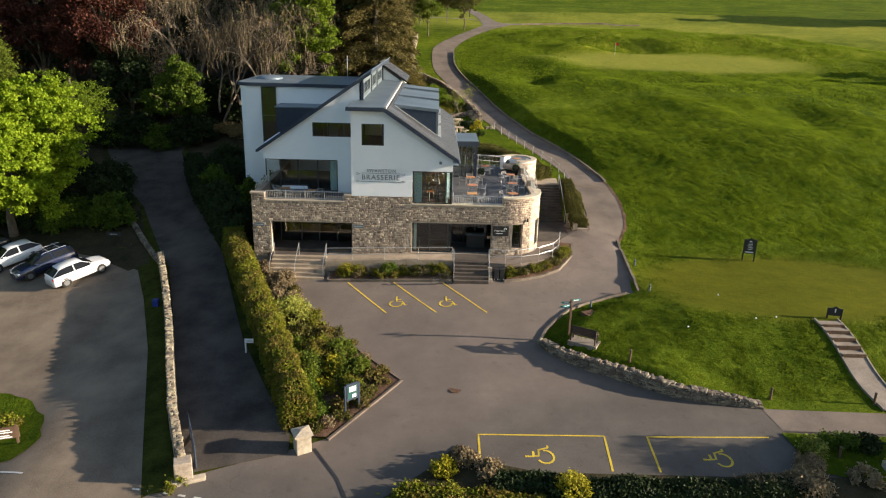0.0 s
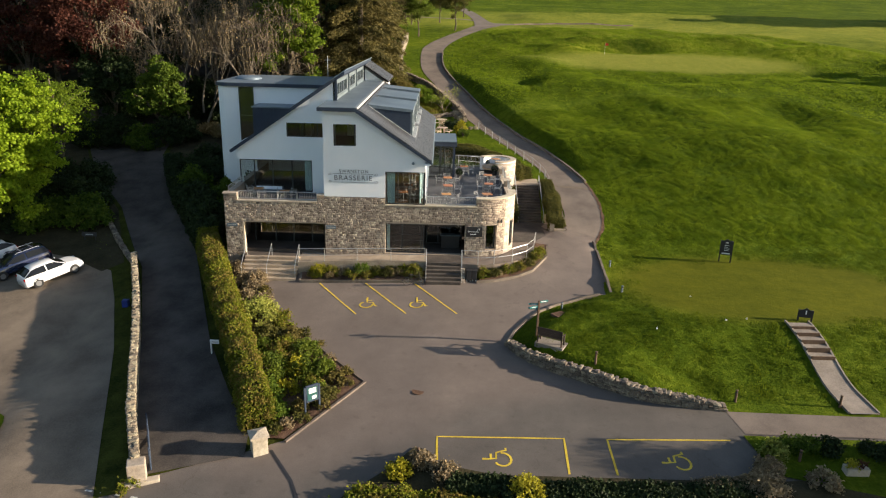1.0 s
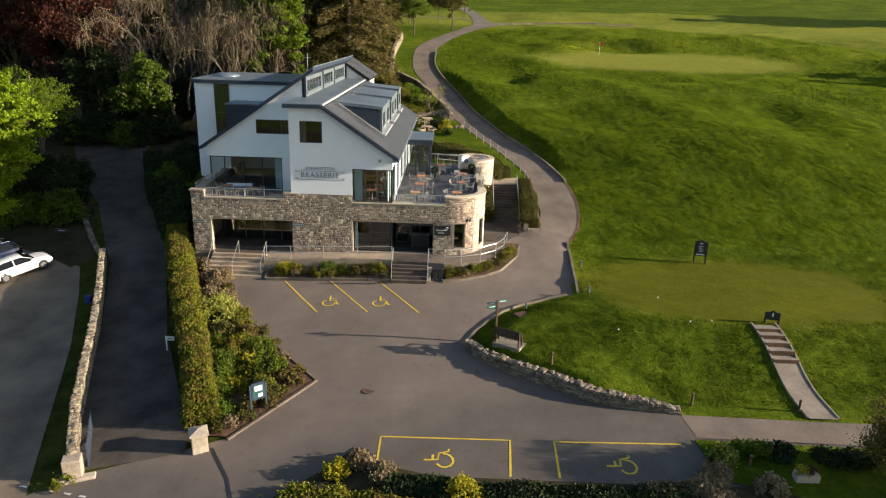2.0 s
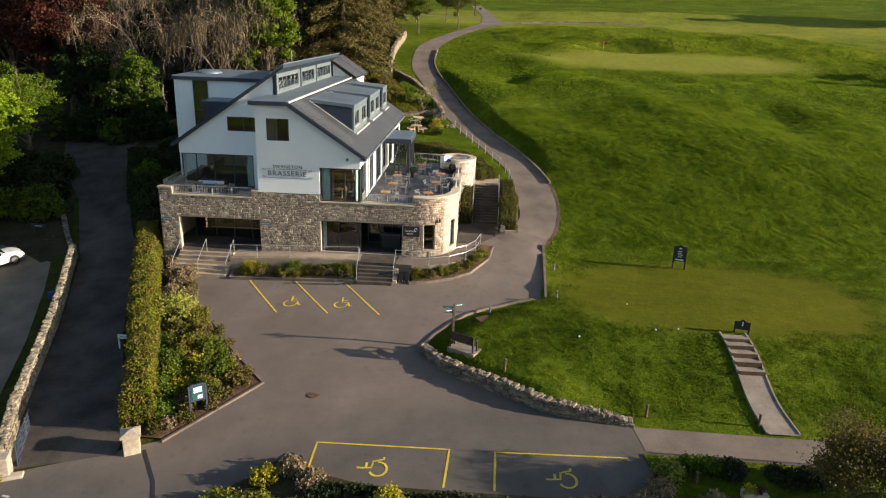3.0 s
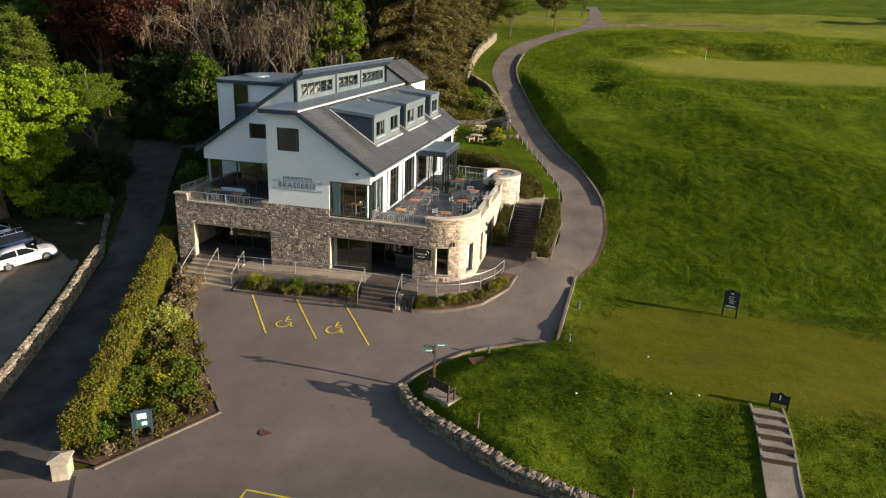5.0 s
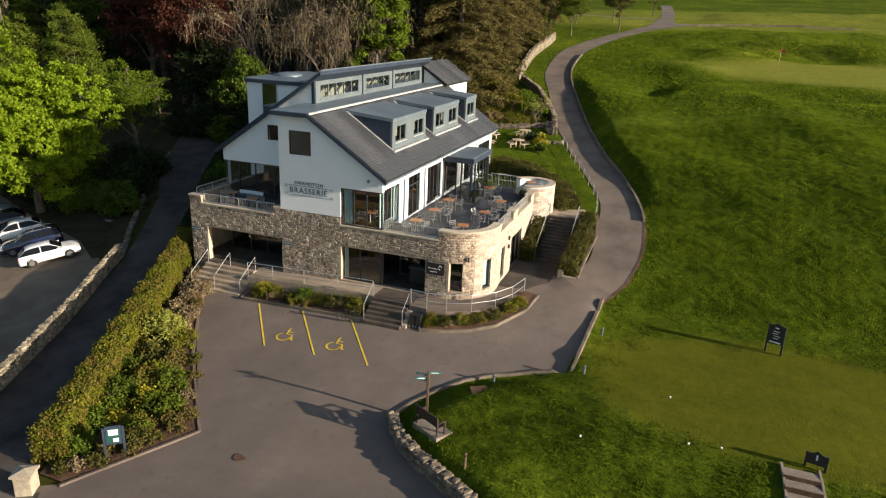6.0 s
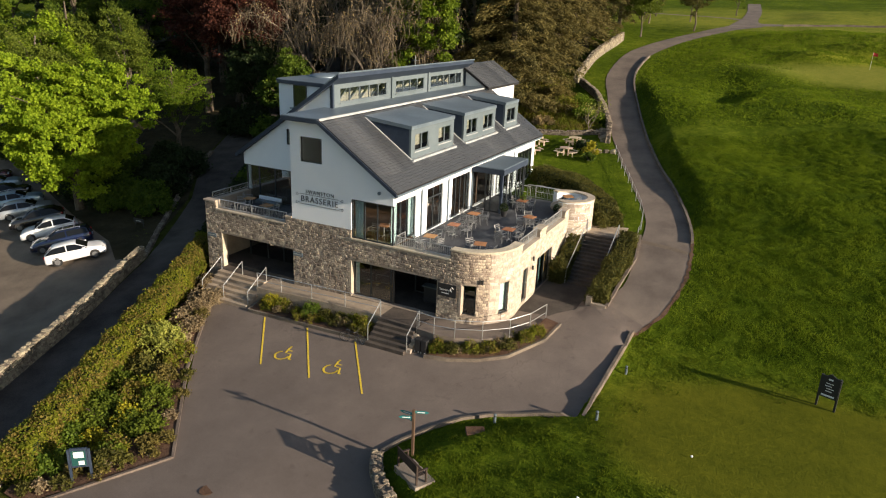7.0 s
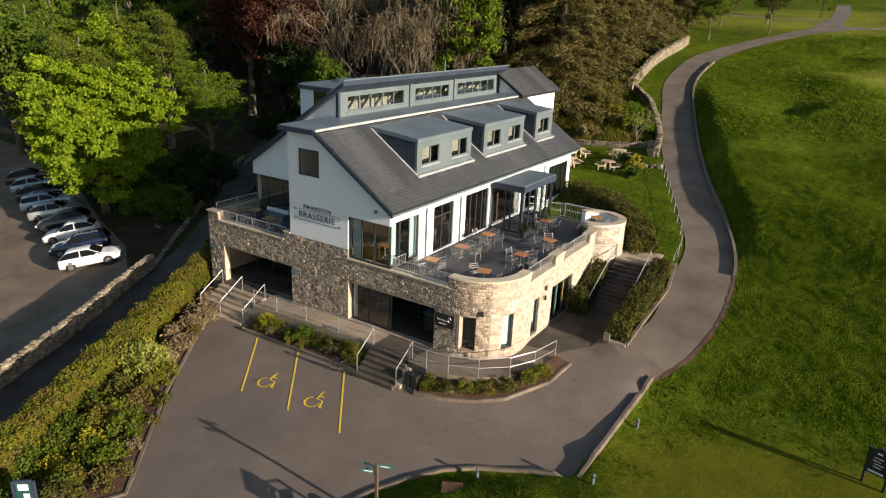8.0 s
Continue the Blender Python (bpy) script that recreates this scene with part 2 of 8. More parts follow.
M["glass"] = glass("window_glass", (0.90, 0.93, 0.93), 0.94)
# near-black: the dark of the unlit rooms is put into this wall colour
M["room"] = surface("unlit_room_wall", (0.012, 0.011, 0.010), (0.028, 0.025, 0.022), 0.4, 6.0, 0.8, bump=0.0)
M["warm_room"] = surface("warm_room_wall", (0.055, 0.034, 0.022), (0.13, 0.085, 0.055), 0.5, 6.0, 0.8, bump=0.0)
M["pale_room"] = surface("pale_room_wall", (0.24, 0.235, 0.19), (0.38, 0.37, 0.30), 0.5, 6.0, 0.85, bump=0.0)
M["dark_timber"] = surface("dark_stained_timber", (0.018, 0.011, 0.008), (0.05, 0.032, 0.022), 1.0, 12.0, 0.7, bump=0.2)
M["wood_floor"] = surface("wood_floor", (0.05, 0.026, 0.014), (0.11, 0.06, 0.03), 0.5, 7.0, 0.5, bump=0.1, stretch=(1, 0.1, 1))
M["deck"] = surface("deck_tiles", (0.036, 0.038, 0.044), (0.074, 0.077, 0.085), 0.8, 10.0, 0.7, bump=0.15)
M["steel"] = surface("galvanised_steel", (0.36, 0.37, 0.375), (0.54, 0.55, 0.55), 1.5, 20.0, 0.38, metal=0.7, bump=0.05)
M["chair_metal"] = surface("brushed_aluminium", (0.26, 0.265, 0.27), (0.42, 0.425, 0.43), 1.5, 20.0, 0.35, metal=0.8, bump=0.0)
M["yellow"] = surface("road_paint", (0.36, 0.26, 0.02), (0.62, 0.45, 0.04), 1.2, 16.0, 0.8, bump=0.2)
M["white_line"] = surface("white_road_paint", (0.35, 0.34, 0.32), (0.6, 0.58, 0.55), 1.5, 14.0, 0.85, bump=0.2)
M["bark"] = surface("bark", (0.045, 0.035, 0.025), (0.15, 0.12, 0.085), 1.5, 9.0, 0.95, bump=0.8, depth=0.03)
M["pale_bark"] = surface("pale_bark", (0.07, 0.056, 0.042), (0.21, 0.172, 0.128), 1.2, 9.0, 0.95, bump=0.6, depth=0.02)
M["leaf_lime"] = leaf("lime_leaf", (0.11, 0.19, 0.008), (0.30, 0.40, 0.025), through_light=0.5)
M["leaf_green"] = leaf("green_leaf", (0.032, 0.066, 0.008), (0.115, 0.165, 0.018))
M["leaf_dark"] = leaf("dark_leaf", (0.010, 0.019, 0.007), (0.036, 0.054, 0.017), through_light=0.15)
M["leaf_red"] = leaf("copper_leaf", (0.032, 0.012, 0.009), (0.105, 0.038, 0.025), through_light=0.25)
M["leaf_olive"] = leaf("olive_needle", (0.034, 0.034, 0.011), (0.165, 0.138, 0.044), through_light=0.25)
M["leaf_hedge"] = leaf("hedge_leaf", (0.066, 0.090, 0.007), (0.225, 0.235, 0.020), tips=(0.175, 0.125, 0.035))
M["leaf_birch"] = leaf("birch_leaf", (0.044, 0.072, 0.008), (0.150, 0.190, 0.022), through_light=0.42)
M["leaf_dull"] = leaf("dull_leaf", (0.034, 0.038, 0.009), (0.125, 0.118, 0.026), through_light=0.25)
M["leaf_fresh"] = leaf("fresh_leaf", (0.042, 0.085, 0.006), (0.17, 0.235, 0.018), through_light=0.45)
M["leaf_bronze"] = leaf("bronze_leaf", (0.058, 0.052, 0.014), (0.185, 0.150, 0.042))
M["blade"] = leaf("grass_blade", (0.054, 0.098, 0.006), (0.174, 0.228, 0.016), vary=0.16, through_light=0.5, spec=0.02)
M["lawn_blade"] = leaf("lawn_blade", (0.038, 0.068, 0.005), (0.122, 0.156, 0.011), vary=0.16, through_light=0.45, spec=0.02)
M["leaf_heather"] = leaf("heather", (0.135, 0.102, 0.056), (0.35, 0.275, 0.165))
M["leaf_pale"] = leaf("variegated_leaf", (0.12, 0.15, 0.018), (0.36, 0.37, 0.085))
M["leaf_yellow"] = leaf("golden_leaf", (0.17, 0.16, 0.01), (0.40, 0.36, 0.03))
M["leaf_ivy"] = leaf("dry_ivy_stem", (0.058, 0.046, 0.030), (0.17, 0.138, 0.090), through_light=0.15)
M["leaf_straw"] = leaf("dry_grass", (0.13, 0.095, 0.04), (0.32, 0.24, 0.11), through_light=0.2)
M["timber"] = surface("weathered_timber", (0.055, 0.032, 0.020), (0.14, 0.085, 0.05), 1.0, 12.0, 0.75, bump=0.3, stretch=(1, 1, 0.2))
M["table_wood"] = surface("table_wood", (0.27, 0.115, 0.045), (0.46, 0.22, 0.09), 1.5, 9.0, 0.5, bump=0.1, vary=0.1)
M["pale_wood"] = surface("pale_wood", (0.33, 0.25, 0.17), (0.55, 0.44, 0.32), 1.5, 9.0, 0.8, bump=0.2, vary=0.1)
M["black"] = paint("black_paint", (0.018, 0.018, 0.020), 0.5)
M["tyre"] = surface("tyre_rubber", (0.012, 0.012, 0.012), (0.03, 0.03, 0.03), 2.0, 12.0, 0.9)
M["white"] = paint("white_paint", (0.72, 0.72, 0.72), 0.4)
M["teal"] = paint("teal_paint", (0.02, 0.17, 0.17), 0.5)
M["red"] = paint("red_paint", (0.55, 0.02, 0.015), 0.5)
M["curtain"] = surface("curtain_cloth", (0.45, 0.62, 0.62), (0.62, 0.77, 0.77), 0.8, 10.0, 0.9, bump=0.2, stretch=(6, 6, 0.2))
M["alloy"] = paint("dull_alloy", (0.16, 0.165, 0.17), 0.45, 0.4)
# dark step stone; on the garden stair it includes the hedge's shade
M["step"] = surface("dark_step", (0.038, 0.031, 0.027), (0.095, 0.077, 0.062), 0.9, 12.0, 0.9, bump=0.3)
M["old_kerb"] = surface("old_kerb_stone", (0.075, 0.060, 0.048), (0.19, 0.155, 0.12), 0.9, 12.0, 0.92, vary=0.1)
M["old_paving"] = surface("old_paving", (0.13, 0.11, 0.09), (0.26, 0.22, 0.18), 0.9, 10.0, 0.92, bump=0.4)
M["teal_panel"] = paint("teal_panel", (0.10, 0.30, 0.30), 0.6)
M["amber_panel"] = paint("amber_panel", (0.50, 0.30, 0.03), 0.6)

# ---- building helpers ----
def mesh_object(name, bm, material, smooth=False):
    me = bpy.data.meshes.new(name)
    bm.normal_update()
    bm.to_mesh(me)
    bm.free()
    if material:
        me.materials.append(material)
    if smooth:
        for f in me.polygons:
            f.use_smooth = True
    return new(name, me)


def part(name, bm, material, parent, label="", smooth=False):
    ob = mesh_object(name, bm, material, smooth)
    ob.parent = parent
    if label:
        tagged(ob, label)
    return ob


def thing(name, label, category, group="", kind="", at=None):
    ob = new(name)
    ob.empty_display_size = 0.3
    if at is not None:
        ob.matrix_basis = at
    return tagged(ob, label, category, group, kind)


def raw(name, verts, faces, material, parent=None, smooth=False):
    me = bpy.data.meshes.new(name)
    me.from_pydata(verts, [], faces)
    me.materials.append(material)
    if smooth:
        me.polygons.foreach_set("use_smooth", [True] * len(me.polygons))
    ob = new(name, me)
    ob.parent = parent
    return ob


def quad_box(bm, x0, x1, y0, y1, z0, z1, m=None):
    vs = [bm.verts.new((x, y, z)) for z in (z0, z1) for y in (y0, y1) for x in (x0, x1)]
    fs = [bm.faces.new([vs[i] for i in f]) for f in ((0, 2, 3, 1), (4, 5, 7, 6), (0, 1, 5, 4), (2, 6, 7, 3), (0, 4, 6, 2), (1, 3, 7, 5))]
    if m is not None:
        bmesh.ops.transform(bm, matrix=m, verts=vs)
    return vs, fs


def boxes(*dims, bevel=0.0, m=None):
    bm = bmesh.new()
    for d in dims:
        quad_box(bm, *d)
    if bevel:
        bmesh.ops.bevel(bm, geom=bm.edges[:], offset=bevel, segments=2, affect="EDGES", profile=0.6)
    if m is not None:
        bmesh.ops.transform(bm, matrix=m, verts=bm.verts[:])
    return bm


def tube(bm, pts, radii, sides=8, closed=False, cap=True):
    """A round bar along the points; radii: one, or one for each point."""
    pts = [Vector(p) for p in pts]
    radii = radii if isinstance(radii, (list, tuple)) else [radii] * len(pts)
    rings = []
    for i, p in enumerate(pts):
        a = pts[i - 1] if i or closed else p
        b = pts[(i + 1) % len(pts)] if i + 1 < len(pts) or closed else p
        d = (b - a).normalized()
        u = d.cross(Vector((0, 0, 1)) if abs(d.z) < 0.95 else Vector((1, 0, 0))).normalized()
        v = d.cross(u)
        rings.append([bm.verts.new(p + (u * math.cos(2 * math.pi * k / sides) + v * math.sin(2 * math.pi * k / sides)) * radii[i]) for k in range(sides)])
    n = len(rings)
    for i in range(n if closed else n - 1):
        r, s = rings[i], rings[(i + 1) % n]
        for k in range(sides):
            bm.faces.new((r[k], r[(k + 1) % sides], s[(k + 1) % sides], s[k]))
    if cap and not closed:
        bm.faces.new(rings[0])
        bm.faces.new(rings[-1][::-1])
    return bm


def prism(bm, outline, lo, hi, axis="y"):
    """An outline in the plane across the axis, drawn out from lo to hi. Outline points: (x, z) for y, (y, z) for x, (x, y) for z."""
    def at(p, h):
        return {"y": (p[0], h, p[1]), "x": (h, p[0], p[1]), "z": (p[0], p[1], h)}[axis]
    a, b = [bm.verts.new(at(p, lo)) for p in outline], [bm.verts.new(at(p, hi)) for p in outline]
    n = len(outline)
    bm.faces.new(a)
    bm.faces.new(b[::-1])
    for i in range(n):
        bm.faces.new((a[i], b[i], b[(i + 1) % n], a[(i + 1) % n]))
    bmesh.ops.recalc_face_normals(bm, faces=bm.faces[:])
    return bm


def wall_panel(bm, place, u0, u1, v0, v1, thick, holes=(), cuts=()):
    """A wall with openings right through it. place(u, d, v): the point u along, d out of and v up the wall."""
    us = sorted({u0, u1, *(h[k] for h in holes for k in (0, 1)), *cuts})
    vs = sorted({v0, v1, *(h[k] for h in holes for k in (2, 3))})
    us, vs = [u for u in us if u0 <= u <= u1], [v for v in vs if v0 <= v <= v1]
    full = [[not any(h[0] < (us[i] + us[i + 1]) / 2 < h[1] and h[2] < (vs[j] + vs[j + 1]) / 2 < h[3] for h in holes)
             for j in range(len(vs) - 1)] for i in range(len(us) - 1)]
    made = {}

    def vert(i, k, j):
        if (i, k, j) not in made:
            made[i, k, j] = bm.verts.new(place(us[i], -thick * k, vs[j]))
        return made[i, k, j]

    def solid(i, j):
        return 0 <= i < len(us) - 1 and 0 <= j < len(vs) - 1 and full[i][j]
    for i in range(len(us) - 1):
        for j in range(len(vs) - 1):
            if not full[i][j]:
                continue
            for k in (0, 1):
                bm.faces.new([vert(i, k, j), vert(i + 1, k, j), vert(i + 1, k, j + 1), vert(i, k, j + 1)])
            for di, dj, e in ((-1, 0, ((i, j), (i, j + 1))), (1, 0, ((i + 1, j), (i + 1, j + 1))), (0, -1, ((i, j), (i + 1, j))), (0, 1, ((i, j + 1), (i + 1, j + 1)))):
                if not solid(i + di, j + dj):
                    (a, b), (c, d) = e
                    bm.faces.new([vert(a, 0, b), vert(a, 1, b), vert(c, 1, d), vert(c, 0, d)])
    bmesh.ops.recalc_face_normals(bm, faces=bm.faces[:])
    return bm


def front(y):
    return lambda u, d, v: Vector((u, y - d, v))


def side(x):
    return lambda u, d, v: Vector((x + d, u, v))


def window(parent, place, u0, u1, v0, v1, bars=(), rows=(), inset=0.12, w=0.07, material=None, name="window", sill=None):
    """A framed window as a part, its panes as sub-parts. bars, rows: shares of the width and height at which mullions and transoms stand."""
    us = [u0] + [u0 + (u1 - u0) * b for b in bars] + [u1]
    vs = [v0] + [v0 + (v1 - v0) * r for r in rows] + [v1]

    def edge(k, n):
        return w if k in (0, n) else w / 2
    openings = [(us[i] + edge(i, len(us) - 1), us[i + 1] - edge(i + 1, len(us) - 1), vs[j] + edge(j, len(vs) - 1), vs[j + 1] - edge(j + 1, len(vs) - 1))
                for i in range(len(us) - 1) for j in range(len(vs) - 1)]
    bm = wall_panel(bmesh.new(), lambda u, d, v: place(u, d + 0.08 - inset, v), u0, u1, v0, v1, 0.08, openings)
    win = part(name, bm, material or M["frame"], parent)
    for i in range(len(us) - 1):
        for j in range(len(vs) - 1):
            bm = bmesh.new()
            a, b, c, d = us[i] + w / 2, us[i + 1] - w / 2, vs[j] + w / 2, vs[j + 1] - w / 2
            k0, k1 = -inset + 0.034, -inset + 0.042
            q = [bm.verts.new(place(u, k, v)) for k in (k0, k1) for v in (c, d) for u in (a, b)]
            for f in ((0, 2, 3, 1), (4, 5, 7, 6), (0, 1, 5, 4), (2, 6, 7, 3), (0, 4, 6, 2), (1, 3, 7, 5)):
                bm.faces.new([q[n] for n in f])
            bmesh.ops.recalc_face_normals(bm, faces=bm.faces[:])
            pane = part("pane", bm, M["glass"], win)
            pane.visible_shadow = False
    if sill:
        bm = bmesh.new()
        q = [bm.verts.new(place(u, k, v)) for k in (-0.1, 0.06) for v in (v0 - 0.07, v0 - 0.004) for u in (u0 - 0.05, u1 + 0.05)]
        for f in ((0, 2, 3, 1), (4, 5, 7, 6), (0, 1, 5, 4), (2, 6, 7, 3), (0, 4, 6, 2), (1, 3, 7, 5)):
            bm.faces.new([q[n] for n in f])
        bmesh.ops.recalc_face_normals(bm, faces=bm.faces[:])
        part("sill", bm, sill, win)
    return win


# ---- lie of the land ----
RISE_Y = (-80, -25, -19.5, -14.7, -7, -3, 2, 7, 14, 17, 25, 30, 37, 48, 58, 63, 75, 88, 99, 130, 200, 400, 800, 2500)
RISE_Z = (-12, -3.8, -3.25, -2.85, -1.95, -1.2, -0.25, 0.65, 2.3, 2.75, 3.8, 4.3, 5.6, 8.5, 11.3, 12.6, 14.6, 16.4, 17.2, 19, 24, 48, 120, 420)
KERB_LINE = [(16.8, 4.3), (16.4, -4.2), (14.3, -4.75), (12.3, -5.6), (11.0, -6.5), (10.0, -7.7), (9.1, -9.1), (8.6, -10.3)]
WALL_LINE = [(8.6, -10.5), (9.1, -11.4), (9.9, -12.3), (11.1, -13.2), (12.5, -14.0), (15.6, -15.8), (17.8, -16.3), (19.9, -16.6)]
PATH_RIGHT = [(16.8, 4.0), (17.9, 6.4), (18.5, 9.6), (18.4, 13.2), (17.6, 18.0), (15.4, 24), (12.4, 31), (7.9, 43.2), (4.7, 54), (4.2, 62), (4.9, 70), (8.3, 79.5), (12.2, 88), (15.5, 94.8)]
PATH_LEFT = [(13.9, 5.6), (15.1, 8.5), (14.9, 12.5), (14.4, 18), (12.4, 23), (9.0, 31), (5.9, 39), (3.4, 47), (1.2, 54.5), (0.85, 64), (1.6, 70.5), (5.0, 79), (8.8, 88), (10.6, 95)]
PATH_LIFT_Y = (0, 18, 24, 31, 46, 54, 62, 70, 80, 100, 130)
PATH_LIFT_Z = (0, -0.1, 0.22, 0.45, 0.40, 0.0, -0.35, -0.6, -0.42, -0.3, 0)


def eased(line, n=4):
    """The line with n steps to each stretch, rounded through its points."""
    out = []
    for i in range(len(line) - 1):
        p = [Vector(line[min(max(k, 0), len(line) - 1)]) for k in (i - 1, i, i + 1, i + 2)]
        for k in range(n):
            t = k / n
            q = 0.5 * (2 * p[1] + (p[2] - p[0]) * t + (2 * p[0] - 5 * p[1] + 4 * p[2] - p[3]) * t * t + (3 * p[1] - p[0] - 3 * p[2] + p[3]) * t ** 3)
            out.append((q.x, q.y))
    return out + [tuple(line[-1])]


PATH_RIGHT, PATH_LEFT = eased(PATH_RIGHT), eased(PATH_LEFT)


def smooth_step(a, b, x):
    k = np.clip((x - a) / (b - a), 0, 1)
    return k * k * (3 - 2 * k)


def line_distance(x, y, line):
    best = np.full(np.shape(x), 1e9)
    for (ax, ay), (bx, by) in zip(line, line[1:]):
        k = np.clip(((x - ax) * (bx - ax) + (y - ay) * (by - ay)) / ((bx - ax) ** 2 + (by - ay) ** 2), 0, 1)
        best = np.minimum(best, np.hypot(x - ax - k * (bx - ax), y - ay - k * (by - ay)))
    return best


def inside(x, y, outline):
    odd = np.zeros(np.shape(x), bool)
    for (ax, ay), (bx, by) in zip(outline, outline[1:] + outline[:1]):
        if ay != by:
            odd ^= ((ay > y) != (by > y)) & (x < (bx - ax) * (y - ay) / (by - ay) + ax)
    return odd


def mound(x, y, cx, cy, rx, ry, h):
    return h * np.exp(-((x - cx) / rx) ** 2 - ((y - cy) / ry) ** 2)


GREEN_BANK = KERB_LINE + WALL_LINE + [(60.0, -16.8), (60.0, 4.3)]


def land(x, y):
    """Height of the ground at x, y (arrays)."""
    x, y = np.asarray(x, float), np.asarray(y, float)
    z = np.interp(y, RISE_Y, RISE_Z)
    z = (z + np.interp(y - 1.5, RISE_Y, RISE_Z) + np.interp(y + 1.5, RISE_Y, RISE_Z)) / 3 - 0.035 * np.maximum(0, 4 - x) * (1 - smooth_step(20, 60, y)) - 0.5 * smooth_step(17, 21, -x) * (1 - smooth_step(8, 20, y))
    in_bank = inside(x, y, GREEN_BANK)
    z = z + np.where(in_bank, 0.75 * smooth_step(0, 2.5, line_distance(x, y, KERB_LINE)) * smooth_step(0.2, 0.8, line_distance(x, y, WALL_LINE)) * (1 - smooth_step(14.5, 20, x)), 0)
    w = smooth_step(13, 19, x) * smooth_step(-15.0, -8.2, y) * (1 - smooth_step(0, 8, y))
    w = np.where(in_bank | (y > 4), w, w * smooth_step(16.0, 17.5, x))
    z = z * (1 - w) - 0.9 * w
    # undulating course beyond the path
    px = np.interp(y, [p[1] for p in PATH_RIGHT], [p[0] for p in PATH_RIGHT]) + 0.1
    z = z + 1.0 * smooth_step(-0.1, 2.0, x - px) * smooth_step(15, 26, y) * (1 - smooth_step(44, 58, y))
    z = z + np.interp(y, PATH_LIFT_Y, PATH_LIFT_Z) * (1 - smooth_step(2.0, 11.0, x - px)) * smooth_step(-9.0, 0.5, x)
    off = smooth_step(1.5, 9, x - px) * smooth_step(8, 24, y)
    wave = np.sin(x * 0.31 + 0.7) * np.sin(y * 0.27 + x * 0.06) + 0.6 * np.sin(x * 0.13 - y * 0.19 + 1.0) + 0.35 * np.sin(x * 0.7 + y * 0.45)
    flat = np.exp(-((x - 38) / 22) ** 4 - ((y - 60.5) / 5.5) ** 4)
    z = z + off * 0.17 * wave * (1 - flat) + 0.085 * np.clip(x - px, 0, 20) * smooth_step(7, 20, y) * (1 - smooth_step(38, 58, y))
    z = z + off * (mound(x, y, 40, 71, 7, 2.6, 1.5) + mound(x, y, 62, 69, 10, 3, 1.3) + mound(x, y, 24, 67, 4, 2.5, 0.9) + mound(x, y, 75, 62, 6, 3, 1.0)
                   + mound(x, y, 19, 58, 4, 3, 0.8) + mound(x, y, 30, 73, 5, 2.2, 1.2) + mound(x, y, 52, 74, 8, 2.6, 1.3) - mound(x, y, 36, 68.5, 6, 2.0, 0.8) - mound(x, y, 56, 69.5, 8, 2.0, 0.7) + mound(x, y, 26, 80, 12, 3, 0.9) - mound(x, y, 15.5, 49, 2.5, 3.5, 1.0) - mound(x, y, 33, 49, 7, 3, 0.8) - mound(x, y, 45, 33, 3, 6, 0.7)
                   + mound(x, y, 70, 125, 60, 9, 2.0))
    # level pads
    z = np.where((x > -11.6) & (x < 9.75) & (y > 0.35) & (y < 12.4), -0.6, z)
    z = np.where((x > -15.4) & (x < 2.8) & (y > 12.0) & (y < 24.2), np.minimum(z, 0.5), z)
    court = (x > 9.7) & (x < 13.9) & (y > 0.8) & (y < 9.3)
    z = np.where(court, np.minimum(z, 0.08), z)
    z = np.where((x > 9.7) & (x < 13.3) & (y >= 9.3) & (y < 13.6), np.minimum(z, (y - 9.3) * 0.53 - 0.45), z)
    return z


def on_land(x, y, h=0.0):
    return Vector((x, y, float(land(x, y)) + h))


def draped(name, outline, lift, material, step=1.0, parent=None):
    """A thin sheet laid on the ground inside the outline."""
    bm = bmesh.new()
    f = bm.faces.new([bm.verts.new((x, y, 0)) for x, y in outline])
    bmesh.ops.triangulate(bm, faces=[f])
    xs, ys = [p[0] for p in outline], [p[1] for p in outline]
    for lo, hi, n in ((min(xs), max(xs), (1, 0, 0)), (min(ys), max(ys), (0, 1, 0))):
        s = math.ceil(lo / step) * step
        while s < hi:
            bmesh.ops.bisect_plane(bm, geom=bm.verts[:] + bm.edges[:] + bm.faces[:], plane_co=(s, s, 0), plane_no=n, dist=1e-5)
            s += step
    co = np.array([v.co[:] for v in bm.verts])
    z = land(co[:, 0], co[:, 1]) + lift
    for v, h in zip(bm.verts, z):
        v.co.z = h
    for face in bm.faces:
        if face.normal.z < 0:
            face.normal_flip()
    bm.normal_update()
    for face in bm.faces:
        if face.normal.z < 0:
            face.normal_flip()
    ob = mesh_object(name, bm, material, True)
    ob.parent = parent
    return ob


def draped_strip(name, left, right, lift, material, along=4, across=6):
    """A thin sheet on the ground between two lines of as many points."""
    grid = []
    for i in range(len(left) - 1):
        for k in range(along):
            a = Vector(left[i]).lerp(Vector(left[i + 1]), k / along)
            b = Vector(right[i]).lerp(Vector(right[i + 1]), k / along)
            grid.append([a.lerp(b, j / across) for j in range(across + 1)])
    grid.append([Vector(left[-1]).lerp(Vector(right[-1]), j / across) for j in range(across + 1)])
    co = np.array([p[:] for row in grid for p in row])
    z = land(co[:, 0], co[:, 1]) + lift
    n = across + 1
    faces = [(i * n + j, i * n + j + 1, (i + 1) * n + j + 1, (i + 1) * n + j) for i in range(len(grid) - 1) for j in range(across)]
    return raw(name, [(x, y, h) for (x, y), h in zip(co.tolist(), z.tolist())], faces, material, smooth=True)


